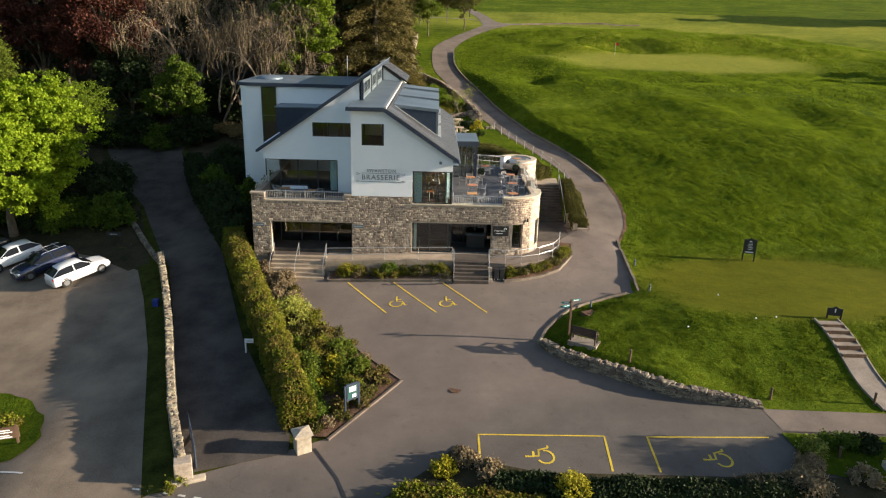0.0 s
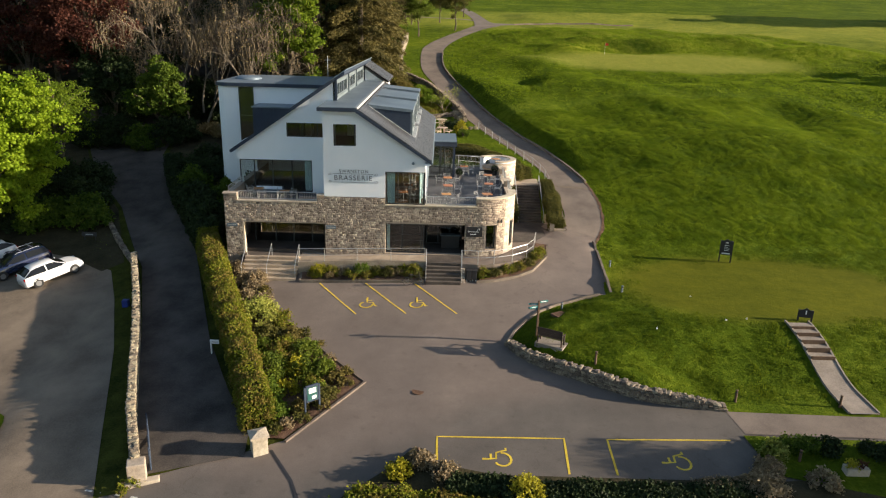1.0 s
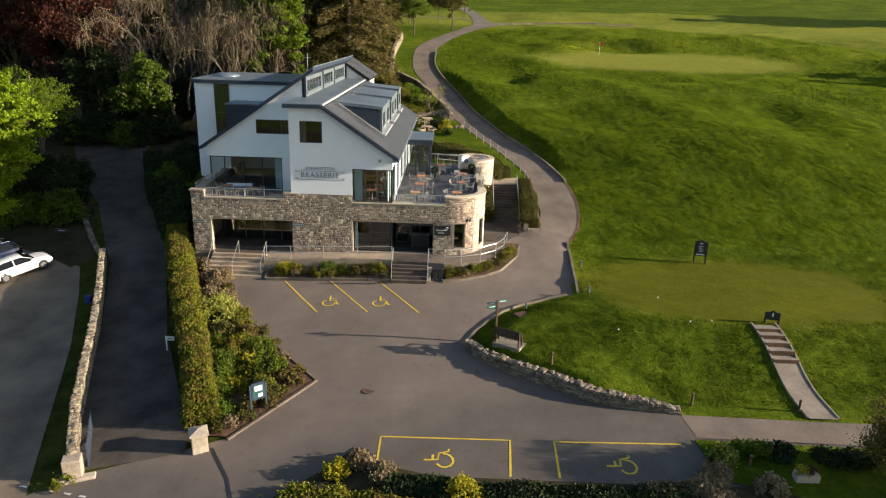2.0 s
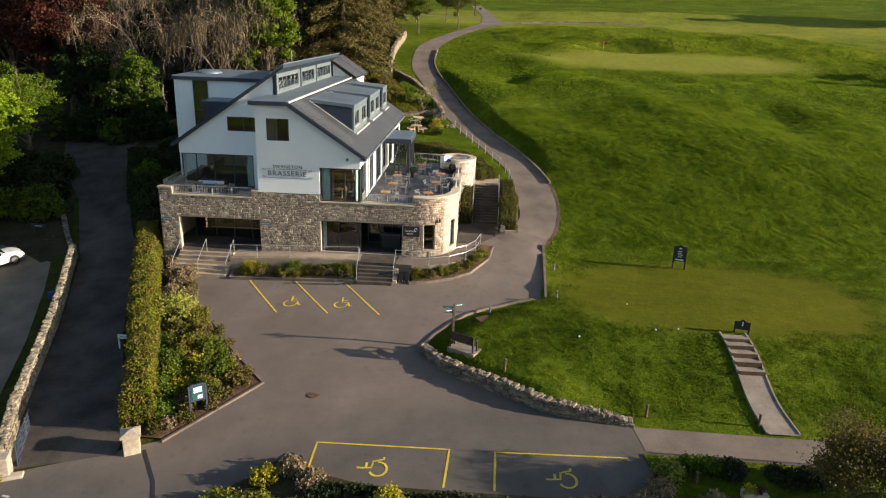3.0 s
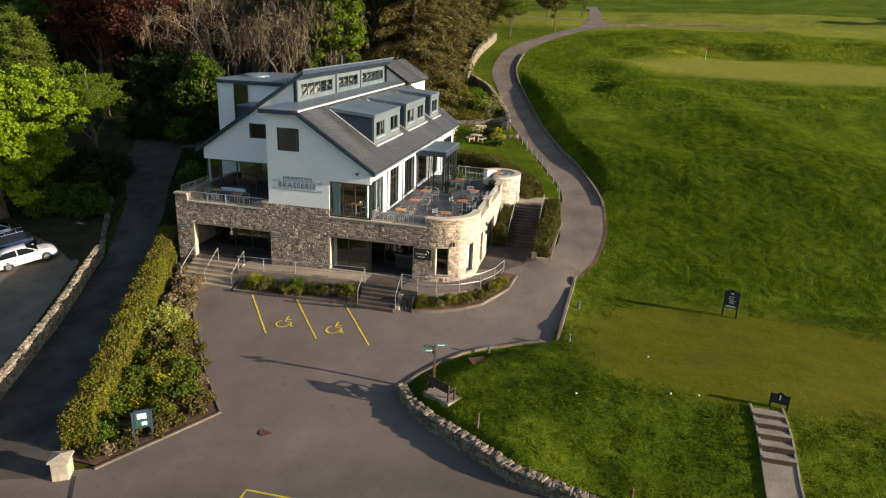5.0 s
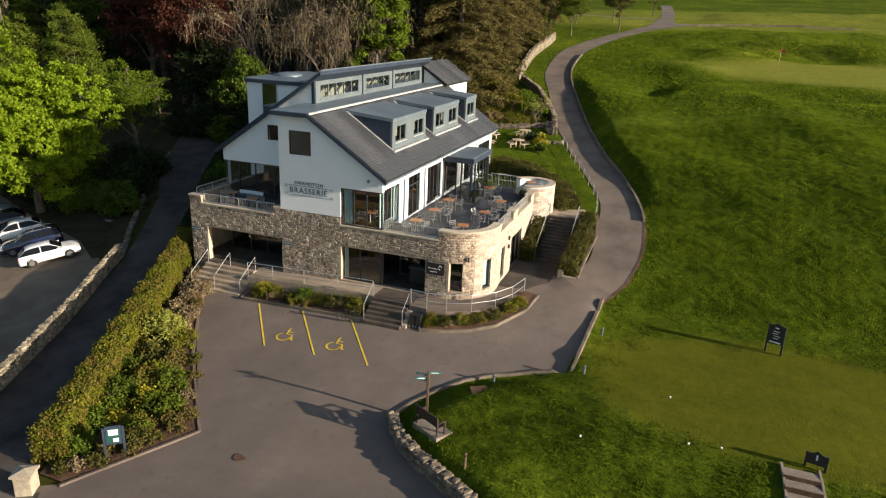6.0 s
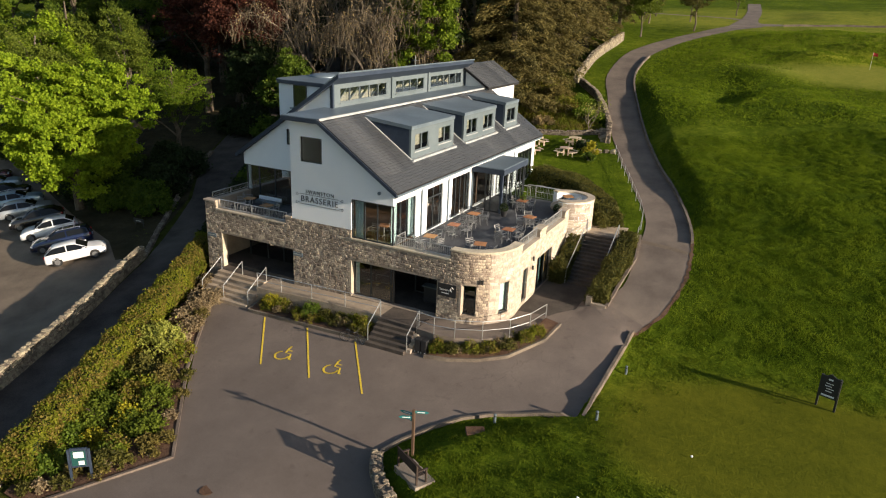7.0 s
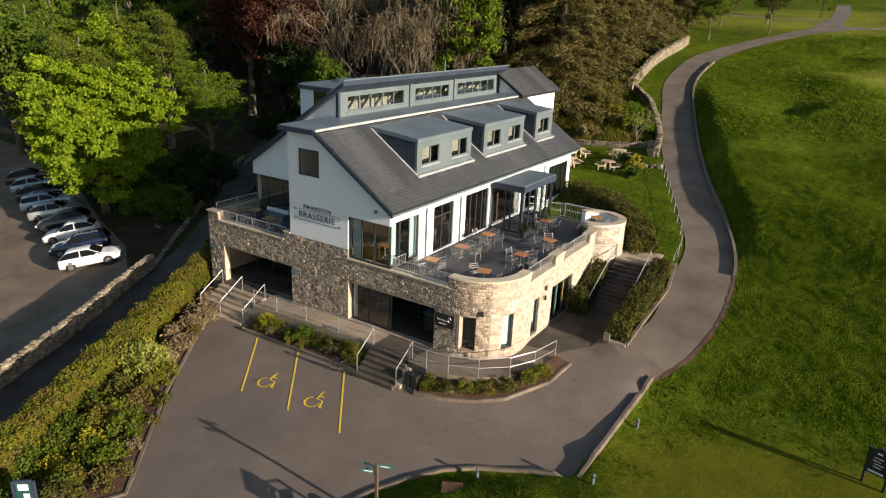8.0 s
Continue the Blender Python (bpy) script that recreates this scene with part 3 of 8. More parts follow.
def resampled(line, step):
    out = [Vector((*line[0], 0)) if len(line[0]) == 2 else Vector(line[0])]
    for a, b in zip(line, line[1:]):
        a, b = Vector((*a[:2], 0)), Vector((*b[:2], 0))
        n = max(1, round((b - a).length / step))
        out += [a.lerp(b, k / n) for k in range(1, n + 1)]
    return out


def resampled_line(line, step):
    return [(p.x, p.y) for p in resampled(line, step)]


def strip_solid(name, line, half, h0, h1, material, parent=None, step=0.5):
    """A low solid strip (kerb, wall core) along a line on the ground, from h0 under to h1 over it."""
    pts = resampled(line, step)
    bm = bmesh.new()
    rings = []
    for i, p in enumerate(pts):
        d = (pts[min(i + 1, len(pts) - 1)] - pts[max(i - 1, 0)]).normalized()
        n = Vector((-d.y, d.x, 0)) * half
        z = float(land(p.x, p.y))
        rings.append([bm.verts.new((p.x + s * n.x, p.y + s * n.y, z + h)) for s, h in ((-1, h0), (-1, h1), (1, h1), (1, h0))])
    for r, s in zip(rings, rings[1:]):
        for k in range(4):
            bm.faces.new((r[k], r[(k + 1) % 4], s[(k + 1) % 4], s[k]))
    bm.faces.new(rings[0])
    bm.faces.new(rings[-1][::-1])
    bmesh.ops.recalc_face_normals(bm, faces=bm.faces[:])
    ob = mesh_object(name, bm, material)
    ob.parent = parent
    return ob

# ---- ground ----
def build_ground():
    def lines(lo, hi, step, far):
        a = list(np.arange(lo, hi + 1e-6, step))
        s, g = hi, step
        up, down = [], []
        while s < far:
            g = min(g * 1.18, 60)
            s += g
            up.append(s)
        s, g = lo, step
        while s > -far:
            g = min(g * 1.18, 60)
            s -= g
            down.append(s)
        return np.array(down[::-1] + a + up)
    xs, ys = lines(-30, 44, 0.5, 1400), lines(-28, 80, 0.5, 1400)
    X, Y = np.meshgrid(xs, ys)
    Z = land(X, Y)
    n, k = len(xs), len(ys)
    verts = np.stack([X.ravel(), Y.ravel(), Z.ravel()], 1).tolist()
    i = (np.arange(k - 1)[:, None] * n + np.arange(n - 1)[None, :]).ravel()
    faces = np.stack([i, i + 1, i + n + 1, i + n], 1).tolist()
    ob = raw("ground", verts, faces, M["grass"], smooth=True)
    tagged(ob, "rolling green grass of the golf course and verges", "grass", kind="structure")


build_ground()

BASE_WEST = [(-33, -23), (-2.5, -24.5), (-3.2, -19.2), (-8.6, -9.5), (-13.0, 1.0), (-16, 10), (-24, 26), (-38, 31), (-31, 17), (-22.5, 1.6), (-21.5, -0.5), (-14, -19)]
tagged(draped("ground_west", BASE_WEST, 0.018, M["mossy"], 1.0), "mossy ground beside the drive, shade put into its dark colour", "verge", kind="structure")
FORECOURT = ([(-24, -34), (30, -34), (30, -19.2), (20.3, -18.9), (19.9, -17.0)] + [(x, y) for x, y in WALL_LINE[::-1]] + KERB_LINE[::-1][1:]
             + [(17.2, 5.2), (14.4, 6.4), (13.8, 9.2), (9.8, 9.2), (9.8, 0.35), (-12.2, 0.35), (-10.2, -1.4), (-7.0, -6.1), (-0.1, -14.6), (-3.4, -19.7), (-5.2, -20.6), (-9.6, -22.4)])
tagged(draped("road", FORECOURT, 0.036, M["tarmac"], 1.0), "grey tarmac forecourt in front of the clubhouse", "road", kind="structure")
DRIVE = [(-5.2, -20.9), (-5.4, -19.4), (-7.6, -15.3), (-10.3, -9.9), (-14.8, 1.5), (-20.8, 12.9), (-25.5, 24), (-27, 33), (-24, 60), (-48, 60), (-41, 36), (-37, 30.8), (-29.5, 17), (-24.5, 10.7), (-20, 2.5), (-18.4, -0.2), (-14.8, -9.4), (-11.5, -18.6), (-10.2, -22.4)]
tagged(draped("road_drive", DRIVE, 0.085, M["drive"], 1.0), "dark tarmac driveway between wall and hedge, tree shade added to its colour", "road", kind="structure")
CAR_PARK = [(-70, -34), (-12, -34), (-11.2, -24), (-13.2, -18.5), (-15.9, -11), (-18.7, -4.5), (-20.9, 0.0), (-25.0, 2.3), (-33.0, 5.0), (-52, 12.5), (-70, 14)]
tagged(draped("road_car_park", CAR_PARK, 0.042, M["old_tarmac"], 1.0), "worn brownish tarmac of the car park", "car park", kind="structure")
tagged(draped_strip("pavement", PATH_LEFT, PATH_RIGHT, 0.034, M["path"]), "tarmac path winding up the hill", "path", kind="structure")
FORK_MAIN = ([(10.5, 94.6), (10.6, 100.0), (10.8, 106.0), (10.9, 112.0), (10.4, 125.0), (9.6, 138.0), (7.2, 166.0)], [(15.6, 94.5), (15.4, 99.0), (14.2, 105.0), (13.7, 112.0), (13.3, 125.0), (12.5, 138.0), (10.2, 166.0)])
FORK_EAST = ([(13.2, 101.5), (18.0, 101.6), (24.0, 102.2), (30.0, 103.0), (44.2, 104.9)], [(14.8, 95.6), (18.5, 98.2), (24.0, 99.8), (30.0, 101.0), (44.0, 102.9)])
FORK_WEST = ([(-8.0, 117.0), (-2.0, 116.6), (4.0, 115.3), (9.0, 112.6), (11.8, 109.6)], [(-8.0, 114.8), (-2.0, 114.4), (4.0, 113.2), (8.6, 110.6), (11.2, 107.0)])
for k, (left, right) in enumerate((FORK_MAIN, FORK_EAST, FORK_WEST)):
    tagged(draped_strip("pavement_fork", left, right, 0.040 + 0.006 * k, M["path"]), "tarmac golf path forking on the hilltop", "path", kind="structure")
SIDE_PATH = [(19.9, -16.9), (26.6, -17.1), (48, -17.4), (48, -19.6), (26, -18.9), (20.2, -18.8)]
tagged(draped("pavement_side", SIDE_PATH, 0.046, M["path"], 1.0), "pale paved path beside the lawn", "path", kind="structure")

# dark sheet over the court: the hedge's shadow painted as darker tarmac
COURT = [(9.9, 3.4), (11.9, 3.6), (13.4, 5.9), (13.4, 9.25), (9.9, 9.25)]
tagged(draped("pavement_court", COURT, 0.046, M["drive"], 0.5), "court at the foot of the garden stair, hedge shade put into its colour", "paving", kind="structure")
SEAM = [(14.85, 14.3), (17.0, 14.0), (18.3, 13.75), (18.3, 14.15), (17.0, 14.5), (14.8, 14.75)]
tagged(draped("pavement_seam", SEAM, 0.036, M["old_tarmac"], 0.5), "pale dusty repair strip across the path", "path", kind="structure")
ragged = random.Random(12)
EDGE = resampled_line(PATH_RIGHT[:17], 0.35)
DIRT = [[(x + ragged.uniform(a, b), y) for x, y in EDGE] for a, b in ((-0.14, -0.01), (0.06, 0.24))]
tagged(draped_strip("verge_dirt", DIRT[0], DIRT[1], 0.055, M["soil"], 1, 3), "bare brown earth along the worn edge of the path", "verge", kind="structure")

# ---- painted bays ----
def stroke(bm, pts, half, lift):
    pts = resampled(pts, 0.5)
    rows = []
    for i, p in enumerate(pts):
        d = (pts[min(i + 1, len(pts) - 1)] - pts[max(i - 1, 0)]).normalized()
        n = Vector((-d.y, d.x, 0)) * half
        rows.append([bm.verts.new((p.x + s * n.x, p.y + s * n.y, float(land(p.x, p.y)) + lift)) for s in (1, -1)])
    for a, b in zip(rows, rows[1:]):
        bm.faces.new((a[0], a[1], b[1], b[0]))


def painted(name, label, strokes, half=0.05, lift=0.046, material=None, category="road marking"):
    bm = bmesh.new()
    for s in strokes:
        stroke(bm, s, half, lift)
    ob = mesh_object(name, bm, material or M["yellow"])
    return tagged(ob, label, category, "painted bays", "structure")


def wheelchair(cx, cy, ux, uy, size):
    """The wheelchair sign in strokes; ux, uy: the way its top points."""
    def at(a, b):
        return (cx + size * (a * uy + b * ux), cy + size * (-a * ux + b * uy))
    ring = [at(-0.12 + 0.36 * math.cos(radians(a)), -0.2 + 0.32 * math.sin(radians(a))) for a in range(120, 371, 25)]
    return [ring, [at(-0.12, 0.42), at(-0.08, 0.05), at(0.26, 0.02), at(0.40, -0.36), at(0.52, -0.34)], [at(-0.10, 0.24), at(0.18, 0.24)],
            [at(-0.16, 0.52), at(-0.06, 0.52)], [at(-0.16, 0.47), at(-0.06, 0.47)]]


for a, b in (((-4.45, -2.95), (-1.38, -6.95)), ((-1.12, -3.0), (2.0, -6.95)), ((2.42, -3.1), (5.42, -6.95))):
    painted("bay_line", "worn yellow line of a parking bay", [[a, b]])
for cx, cy in ((-0.65, -5.55), (2.8, -5.6)):
    painted("wheelchair_sign", "yellow wheelchair sign painted on the tarmac", wheelchair(cx, cy, 0.0, 1.0, 1.2), 0.065)
painted("bay_line", "yellow outline of a wide parking bay", [[(4.2, -21.3), (4.2, -19.55), (10.65, -19.5), (10.5, -22.1)]], 0.055)
painted("bay_line", "yellow outline of a wide parking bay", [[(19.2, -19.35), (12.85, -19.5), (12.8, -22.1)]], 0.055)
for cx in (7.15, 15.9):
    painted("wheelchair_sign", "yellow wheelchair sign painted on the tarmac", wheelchair(cx, -21.0, -1.0, 0.0, 1.3), 0.06)
painted("give_way_line", "broken white line across the car park entrance", [[(-11.9 + 0.75 * k, -23.15 - 0.15 * k), (-11.55 + 0.75 * k, -23.22 - 0.15 * k)] for k in range(5)], 0.06, 0.052, M["white_line"])
painted("give_way_line", "short white line in the car park", [[(-19.9, -21.4), (-17.6, -22.0)]], 0.06, 0.052, M["white_line"])

# a darker joint and a round cover in the tarmac
bm = bmesh.new()
stroke(bm, [(-4.0, -20.5), (-2.6, -22.6), (-1.9, -24.2)], 0.08, 0.044)
tagged(mesh_object("drain_channel", bm, M["black"]), "dark drain channel across the drive mouth", "drain", kind="structure")
bm = bmesh.new()
bmesh.ops.create_cone(bm, cap_ends=True, segments=24, radius1=0.34, radius2=0.34, depth=0.02, matrix=Matrix.Translation(on_land(3.1, -15.6, 0.036)))
tagged(mesh_object("manhole_cover", bm, M["soil"]), "rusty round manhole cover in the tarmac", "manhole cover")

# ---- kerbs ----
for line, half, h in (([(-10.6, -0.6), (-10.0, -1.6), (-5.0, -8.9), (0.05, -14.7), (-3.4, -19.9)], 0.07, 0.14), (KERB_LINE[:2], 0.08, 0.27), (KERB_LINE[1:], 0.07, 0.16),
                      (PATH_RIGHT[14:38], 0.09, 0.27), (FORK_EAST[1][1:], 0.10, 0.30)):
    tagged(strip_solid("kerb", line, half, -0.2, h, M["old_kerb"]), "stone kerb edging", "kerb", kind="structure")

# ---- beds ----
def wavering(outline, reach, seed):
    r = random.Random(seed)
    pts = resampled_line(outline + outline[:1], 0.7)[:-1]
    return [(x + r.uniform(-reach, reach), y + r.uniform(-reach, reach) * 0.5) for x, y in pts]


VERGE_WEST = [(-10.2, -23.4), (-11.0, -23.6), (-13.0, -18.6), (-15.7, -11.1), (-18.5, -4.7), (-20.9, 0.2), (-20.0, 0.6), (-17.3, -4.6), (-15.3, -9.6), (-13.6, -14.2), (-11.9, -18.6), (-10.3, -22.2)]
tagged(draped("verge_west", wavering(VERGE_WEST, 0.14, 3), 0.07, M["mossy"], 1.0), "mossy grass verge beside the field wall, darkened for its shade", "verge", kind="structure")
BED = [(-10.4, -0.9), (-5.05, -8.9), (-0.05, -14.7), (-3.5, -19.7), (-4.9, -19.6), (-8.8, -9.6), (-13.0, 1.0), (-12.2, 1.0)]
tagged(draped("planting_bed", BED, 0.10, M["soil"], 1.0), "brown bark mulch in the planted bed", "flower bed", kind="structure")
# dark sheet instead of grass: the verge's deep shade is painted in
ISLAND = [(-1.0, -24.6), (1.7, -22.1), (3.1, -20.4), (3.7, -20.6), (4.3, -21.6), (7.0, -22.3), (20.0, -22.4), (30, -21.3), (30, -34.2), (-3, -34.2)]
tagged(draped("verge_front", ISLAND, 0.09, M["litter"], 1.0), "verge with shrubs, deep shade put into its dark ground colour", "verge", kind="structure")
FAR_BED = [(20.0, -19.0), (22.0, -19.1), (30, -19.3), (48, -20), (48, -30), (20.4, -21.9)]
tagged(draped("verge_side", FAR_BED, 0.10, M["grass"], 1.0), "mown grass with low shrubs beside the bays", "verge", kind="structure")
CORNER = [(-18.1, -19.2), (-18.3, -20.3), (-18.9, -20.9), (-20.2, -21.1), (-27, -21.3), (-27, -14.6), (-22.4, -14.8), (-20.6, -15.6), (-19.2, -17.3)]
tagged(draped("verge_corner", wavering(CORNER, 0.12, 4), 0.10, M["grass"], 1.0), "small grass island in the car park", "verge", kind="structure")


# ---- dry stone walls ----
def stone_shape(rng):
    """A rough unit stone: a worn block with uneven corners."""
    bm = bmesh.new()
    bmesh.ops.create_cube(bm, size=1.0)
    bmesh.ops.bevel(bm, geom=bm.edges[:], offset=0.16, segments=1, affect="EDGES")
    for v in bm.verts:
        v.co += Vector([rng.uniform(-0.07, 0.07) for _ in range(3)])
    bm.normal_update()
    me = bpy.data.meshes.new("stone")
    bm.to_mesh(me)
    bm.free()
    return me


rng = random.Random(4)
FIELD_STONES = [stone_shape(rng) for _ in range(10)]
BROWN_STONES = [me.copy() for me in FIELD_STONES]
for me in FIELD_STONES:
    me.materials.append(M["drystone"])
for me in BROWN_STONES:
    me.materials.append(M["brown_stone"])


def joined_stones(name, items, material, parent):
    """Stones given as (mesh, matrix), joined in one part."""
    vs, fs, base = [], [], 0
    for me, m in items:
        vs += [tuple(m @ v.co) for v in me.vertices]
        fs += [tuple(base + i for i in p.vertices) for p in me.polygons]
        base += len(me.vertices)
    ob = raw(name, vs, fs, material, parent)
    return tagged(ob, kind="stuff")


def field_wall(label, line, height, thick, singles, seed, stone="drystone"):
    """A rubble wall: a core, then courses of stones on both faces and rough copes on top. height: metres, or a function of the share along."""
    r = random.Random(seed)
    shapes = FIELD_STONES if stone == "drystone" else BROWN_STONES
    w = thing("field_wall", label, "stone wall", kind="structure")
    tall = height if callable(height) else (lambda s: height)
    pts = resampled(line, 0.25)
    run = [0.0]
    for a, b in zip(pts, pts[1:]):
        run.append(run[-1] + (b - a).length)
    total = run[-1]

    def at(s):
        s = min(max(s, 0.0), total)
        i = min(int(np.searchsorted(run, s, side="right")) - 1, len(pts) - 2)
        d = (pts[i + 1] - pts[i]).normalized()
        return pts[i] + d * (s - run[i]), d
    bm = bmesh.new()
    rings = []
    for s in np.arange(0, total + 0.01, 0.5):
        p, d = at(s)
        n = Vector((-d.y, d.x, 0)) * (thick / 2 - 0.09)
        z, h = float(land(p.x, p.y)), tall(s / total)
        zl = min(z, float(land(p.x + 1.6 * n.x, p.y + 1.6 * n.y)), float(land(p.x - 1.6 * n.x, p.y - 1.6 * n.y)))
        rings.append([bm.verts.new((p.x + k * n.x, p.y + k * n.y, q)) for k, q in ((-1, zl - 0.3), (-1, zl + h - 0.1), (1, zl + h - 0.1), (1, zl - 0.3))])
    for a, b in zip(rings, rings[1:]):
        for k in range(4):
            bm.faces.new((a[k], a[(k + 1) % 4], b[(k + 1) % 4], b[k]))
    bm.faces.new(rings[0]), bm.faces.new(rings[-1][::-1])
    bmesh.ops.recalc_face_normals(bm, faces=bm.faces[:])
    part("core", bm, M["mortar"], w)
    copes, rest = [], []
    s = 0.0
    while s < total:
        length = r.uniform(0.14, 0.27)
        p, d = at(s + length / 2)
        z = min(float(land(p.x + k * d.y * thick * 0.7, p.y - k * d.x * thick * 0.7)) for k in (-1, 0, 1))
        turn = math.degrees(math.atan2(d.y, d.x))
        share = r.uniform(0.35, 0.65) if r.random() < 0.7 else 1.0
        for lo, hi in ((0.0, share), (share, 1.0)):
            if hi - lo < 0.1:
                continue
            h, off = r.uniform(0.10, 0.22), ((lo + hi) / 2 - 0.5) * thick
            copes.append((r.choice(shapes), pose(p.x - d.y * off, p.y + d.x * off, z + tall(s / total) - 0.07 + h / 2, r.uniform(-10, 10), r.uniform(-12, 12), turn + r.uniform(-22, 22))
                          @ Matrix.Diagonal((length * r.uniform(0.95, 1.2), (hi - lo) * thick + r.uniform(-0.02, 0.1), h, 1))))
        s += length
    most = max(tall(q / 20) for q in range(21)) - 0.08
    for k in (-1, 1):
        v = -0.05
        while v < most:
            h, s = r.uniform(0.09, 0.17), -r.uniform(0, 0.2)
            while s < total:
                length = r.uniform(0.14, 0.34)
                p, d = at(s + length / 2)
                if v + h * 0.6 < tall(min(1.0, max(0.0, s / total))) - 0.06:
                    q = p + Vector((-d.y, d.x, 0)) * (k * (thick / 2 - 0.05))
                    zl = min(float(land(p.x + j * d.y * thick * 0.7, p.y - j * d.x * thick * 0.7)) for j in (-1, 0, 1))
                    rest.append((r.choice(shapes), pose(q.x, q.y, zl + v + h / 2 + r.uniform(-0.02, 0.02), r.uniform(-6, 6), r.uniform(-9, 9), math.degrees(math.atan2(d.y, d.x)) + r.uniform(-5, 5)) @ Matrix.Diagonal((length * r.uniform(0.92, 1.08), 0.18, h * r.uniform(0.9, 1.15), 1))))
                s += length
            v += h
    for me, m in copes[:singles]:
        ob = new("stone", me)
        ob.parent = w
        ob.matrix_basis = m
    joined_stones("stonework", copes[singles:] + rest, M[stone], w)
    return w


field_wall("long rough field-stone wall beside the drive", [(-9.9, -22.3), (-11.6, -18.6), (-13.3, -14.2), (-15.0, -9.6), (-17.0, -4.7), (-19.2, 0.4)], 1.12, 0.38, 80, 11)
# low kerb-like wall; the dark stone colour carries the shade on it
field_wall("lower wall running on along the drive, shade put into its dark colour", [(-19.3, 0.6), (-22.2, 4.6), (-25.2, 9.2), (-28.0, 14.2), (-31.0, 20.0)], 0.26, 0.34, 0, 12, "brown_stone")
field_wall("curved low stone wall holding back the lawn", [(x, y - 0.05) for x, y in WALL_LINE], lambda s: 0.34 + 0.42 * math.sin(math.pi * min(1, s * 1.05)) ** 0.7 if s < 0.95 else 0.3, 0.5, 60, 13, "brown_stone")
field_wall("stone wall curving round the garden beside the path", [(7.0, 34.2), (6.1, 38.0), (4.2, 42.5), (2.2, 46.5), (-0.8, 50.5)], 0.75, 0.45, 30, 14, "brown_stone")
field_wall("low rough stone wall behind the garden lawn", [(-3.0, 34.7), (0.0, 34.9), (2.6, 35.2), (5.6, 36.4)], 0.4, 0.4, 0, 16, "brown_stone")
field_wall("tall pale stone wall climbing beside the path", [(-1.6, 50.8), (-2.2, 60), (-2.0, 74)], 1.15, 0.5, 0, 15)

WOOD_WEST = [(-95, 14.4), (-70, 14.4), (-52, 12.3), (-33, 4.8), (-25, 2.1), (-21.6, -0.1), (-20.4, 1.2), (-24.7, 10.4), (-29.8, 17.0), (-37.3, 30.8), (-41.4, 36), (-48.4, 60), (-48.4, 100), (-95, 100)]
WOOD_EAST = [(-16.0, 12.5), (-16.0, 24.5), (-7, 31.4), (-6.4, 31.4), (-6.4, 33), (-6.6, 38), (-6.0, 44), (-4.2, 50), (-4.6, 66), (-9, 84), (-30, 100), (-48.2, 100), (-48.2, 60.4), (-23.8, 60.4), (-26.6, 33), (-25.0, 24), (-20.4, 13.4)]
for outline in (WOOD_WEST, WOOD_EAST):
    tagged(draped("ground_wood", outline, 0.05, M["litter"], 1.0), "dark brownish ground under the trees", "woodland floor", kind="structure")
SOUTH = [(-110, -34.1), (-70.1, -34.1), (34, -34.1), (110, -32), (110, -150), (-110, -150)]
tagged(draped("ground_south", SOUTH, 0.05, M["litter"], 4.0), "dark rough ground south of the forecourt", "rough ground", kind="structure")

# ---- clubhouse ----
house = thing("clubhouse", "white rendered clubhouse with a stone lower floor and slate roof", "building")
X0, CX, CY, CR = -11.9, 7.2, 2.75, 2.75
U1 = CX - X0
U2 = U1 + CR * math.pi / 2
U3 = U2 + 9.85


def stone_path(u, d, v):
    """Along the front, round the curved corner and up the side of the stone floor."""
    if u <= U1:
        return Vector((X0 + u, -d, v))
    if u <= U2:
        a = (u - U1) / CR
        return Vector((CX + (CR + d) * math.sin(a), CY - (CR + d) * math.cos(a), v))
    return Vector((CX + CR + d, CY + u - U2, v))


SIDE_U = U2 - CY  # u of the side wall = SIDE_U + y
STONE_HOLES = [(1.35, 7.45, -0.25, 2.2), (11.9, 17.95, -0.02, 2.35), (19.5, 20.4, 0.45, 2.35),
               (U1 + 2.75, U1 + 3.45, 0.5, 2.45), (SIDE_U + 3.85, SIDE_U + 4.7, 0.35, 2.5), (SIDE_U + 6.4, SIDE_U + 9.3, 0.1, 2.5),
               (1.0, 6.9, 3.8, 9), (11.95, 18.75, 3.72, 9), (SIDE_U + 3.4, SIDE_U + 6.5, 3.8, 9), (SIDE_U + 7.7, SIDE_U + 11.6, 3.8, 9)]
arc_cuts = [U1 + (U2 - U1) * k / 14 for k in range(15)]
bm = bmesh.new()
wall_panel(bm, stone_path, 0, U3, -2.6, 4.32, 0.45, STONE_HOLES, arc_cuts)
stone_wall = part("stone_wall", bm, M["mortar"], house, "rubble stone lower wall with a curved corner")
bm = bmesh.new()
wall_panel(bm, side(X0 + 0.45), 0.45, 12.2, -2.2, 4.32, 0.45)
part("stone_wall", bm, M["mortar"], house)


def coping(u0, u1, z):
    """A dressed coping stone run along the wall top."""
    us = sorted({u0, u1, *(c for c in arc_cuts if u0 < c < u1)})
    bm = bmesh.new()
    rings = [[bm.verts.new(stone_path(u, d, z + h)) for d, h in ((-0.52, 0.003), (-0.52, 0.1), (0.07, 0.1), (0.07, 0.003))] for u in us]
    for a, b in zip(rings, rings[1:]):
        for k in range(4):
            bm.faces.new((a[k], a[(k + 1) % 4], b[(k + 1) % 4], b[k]))
    bm.faces.new(rings[0]), bm.faces.new(rings[-1][::-1])
    bmesh.ops.recalc_face_normals(bm, faces=bm.faces[:])
    part("coping", bm, M["dressed"], house)


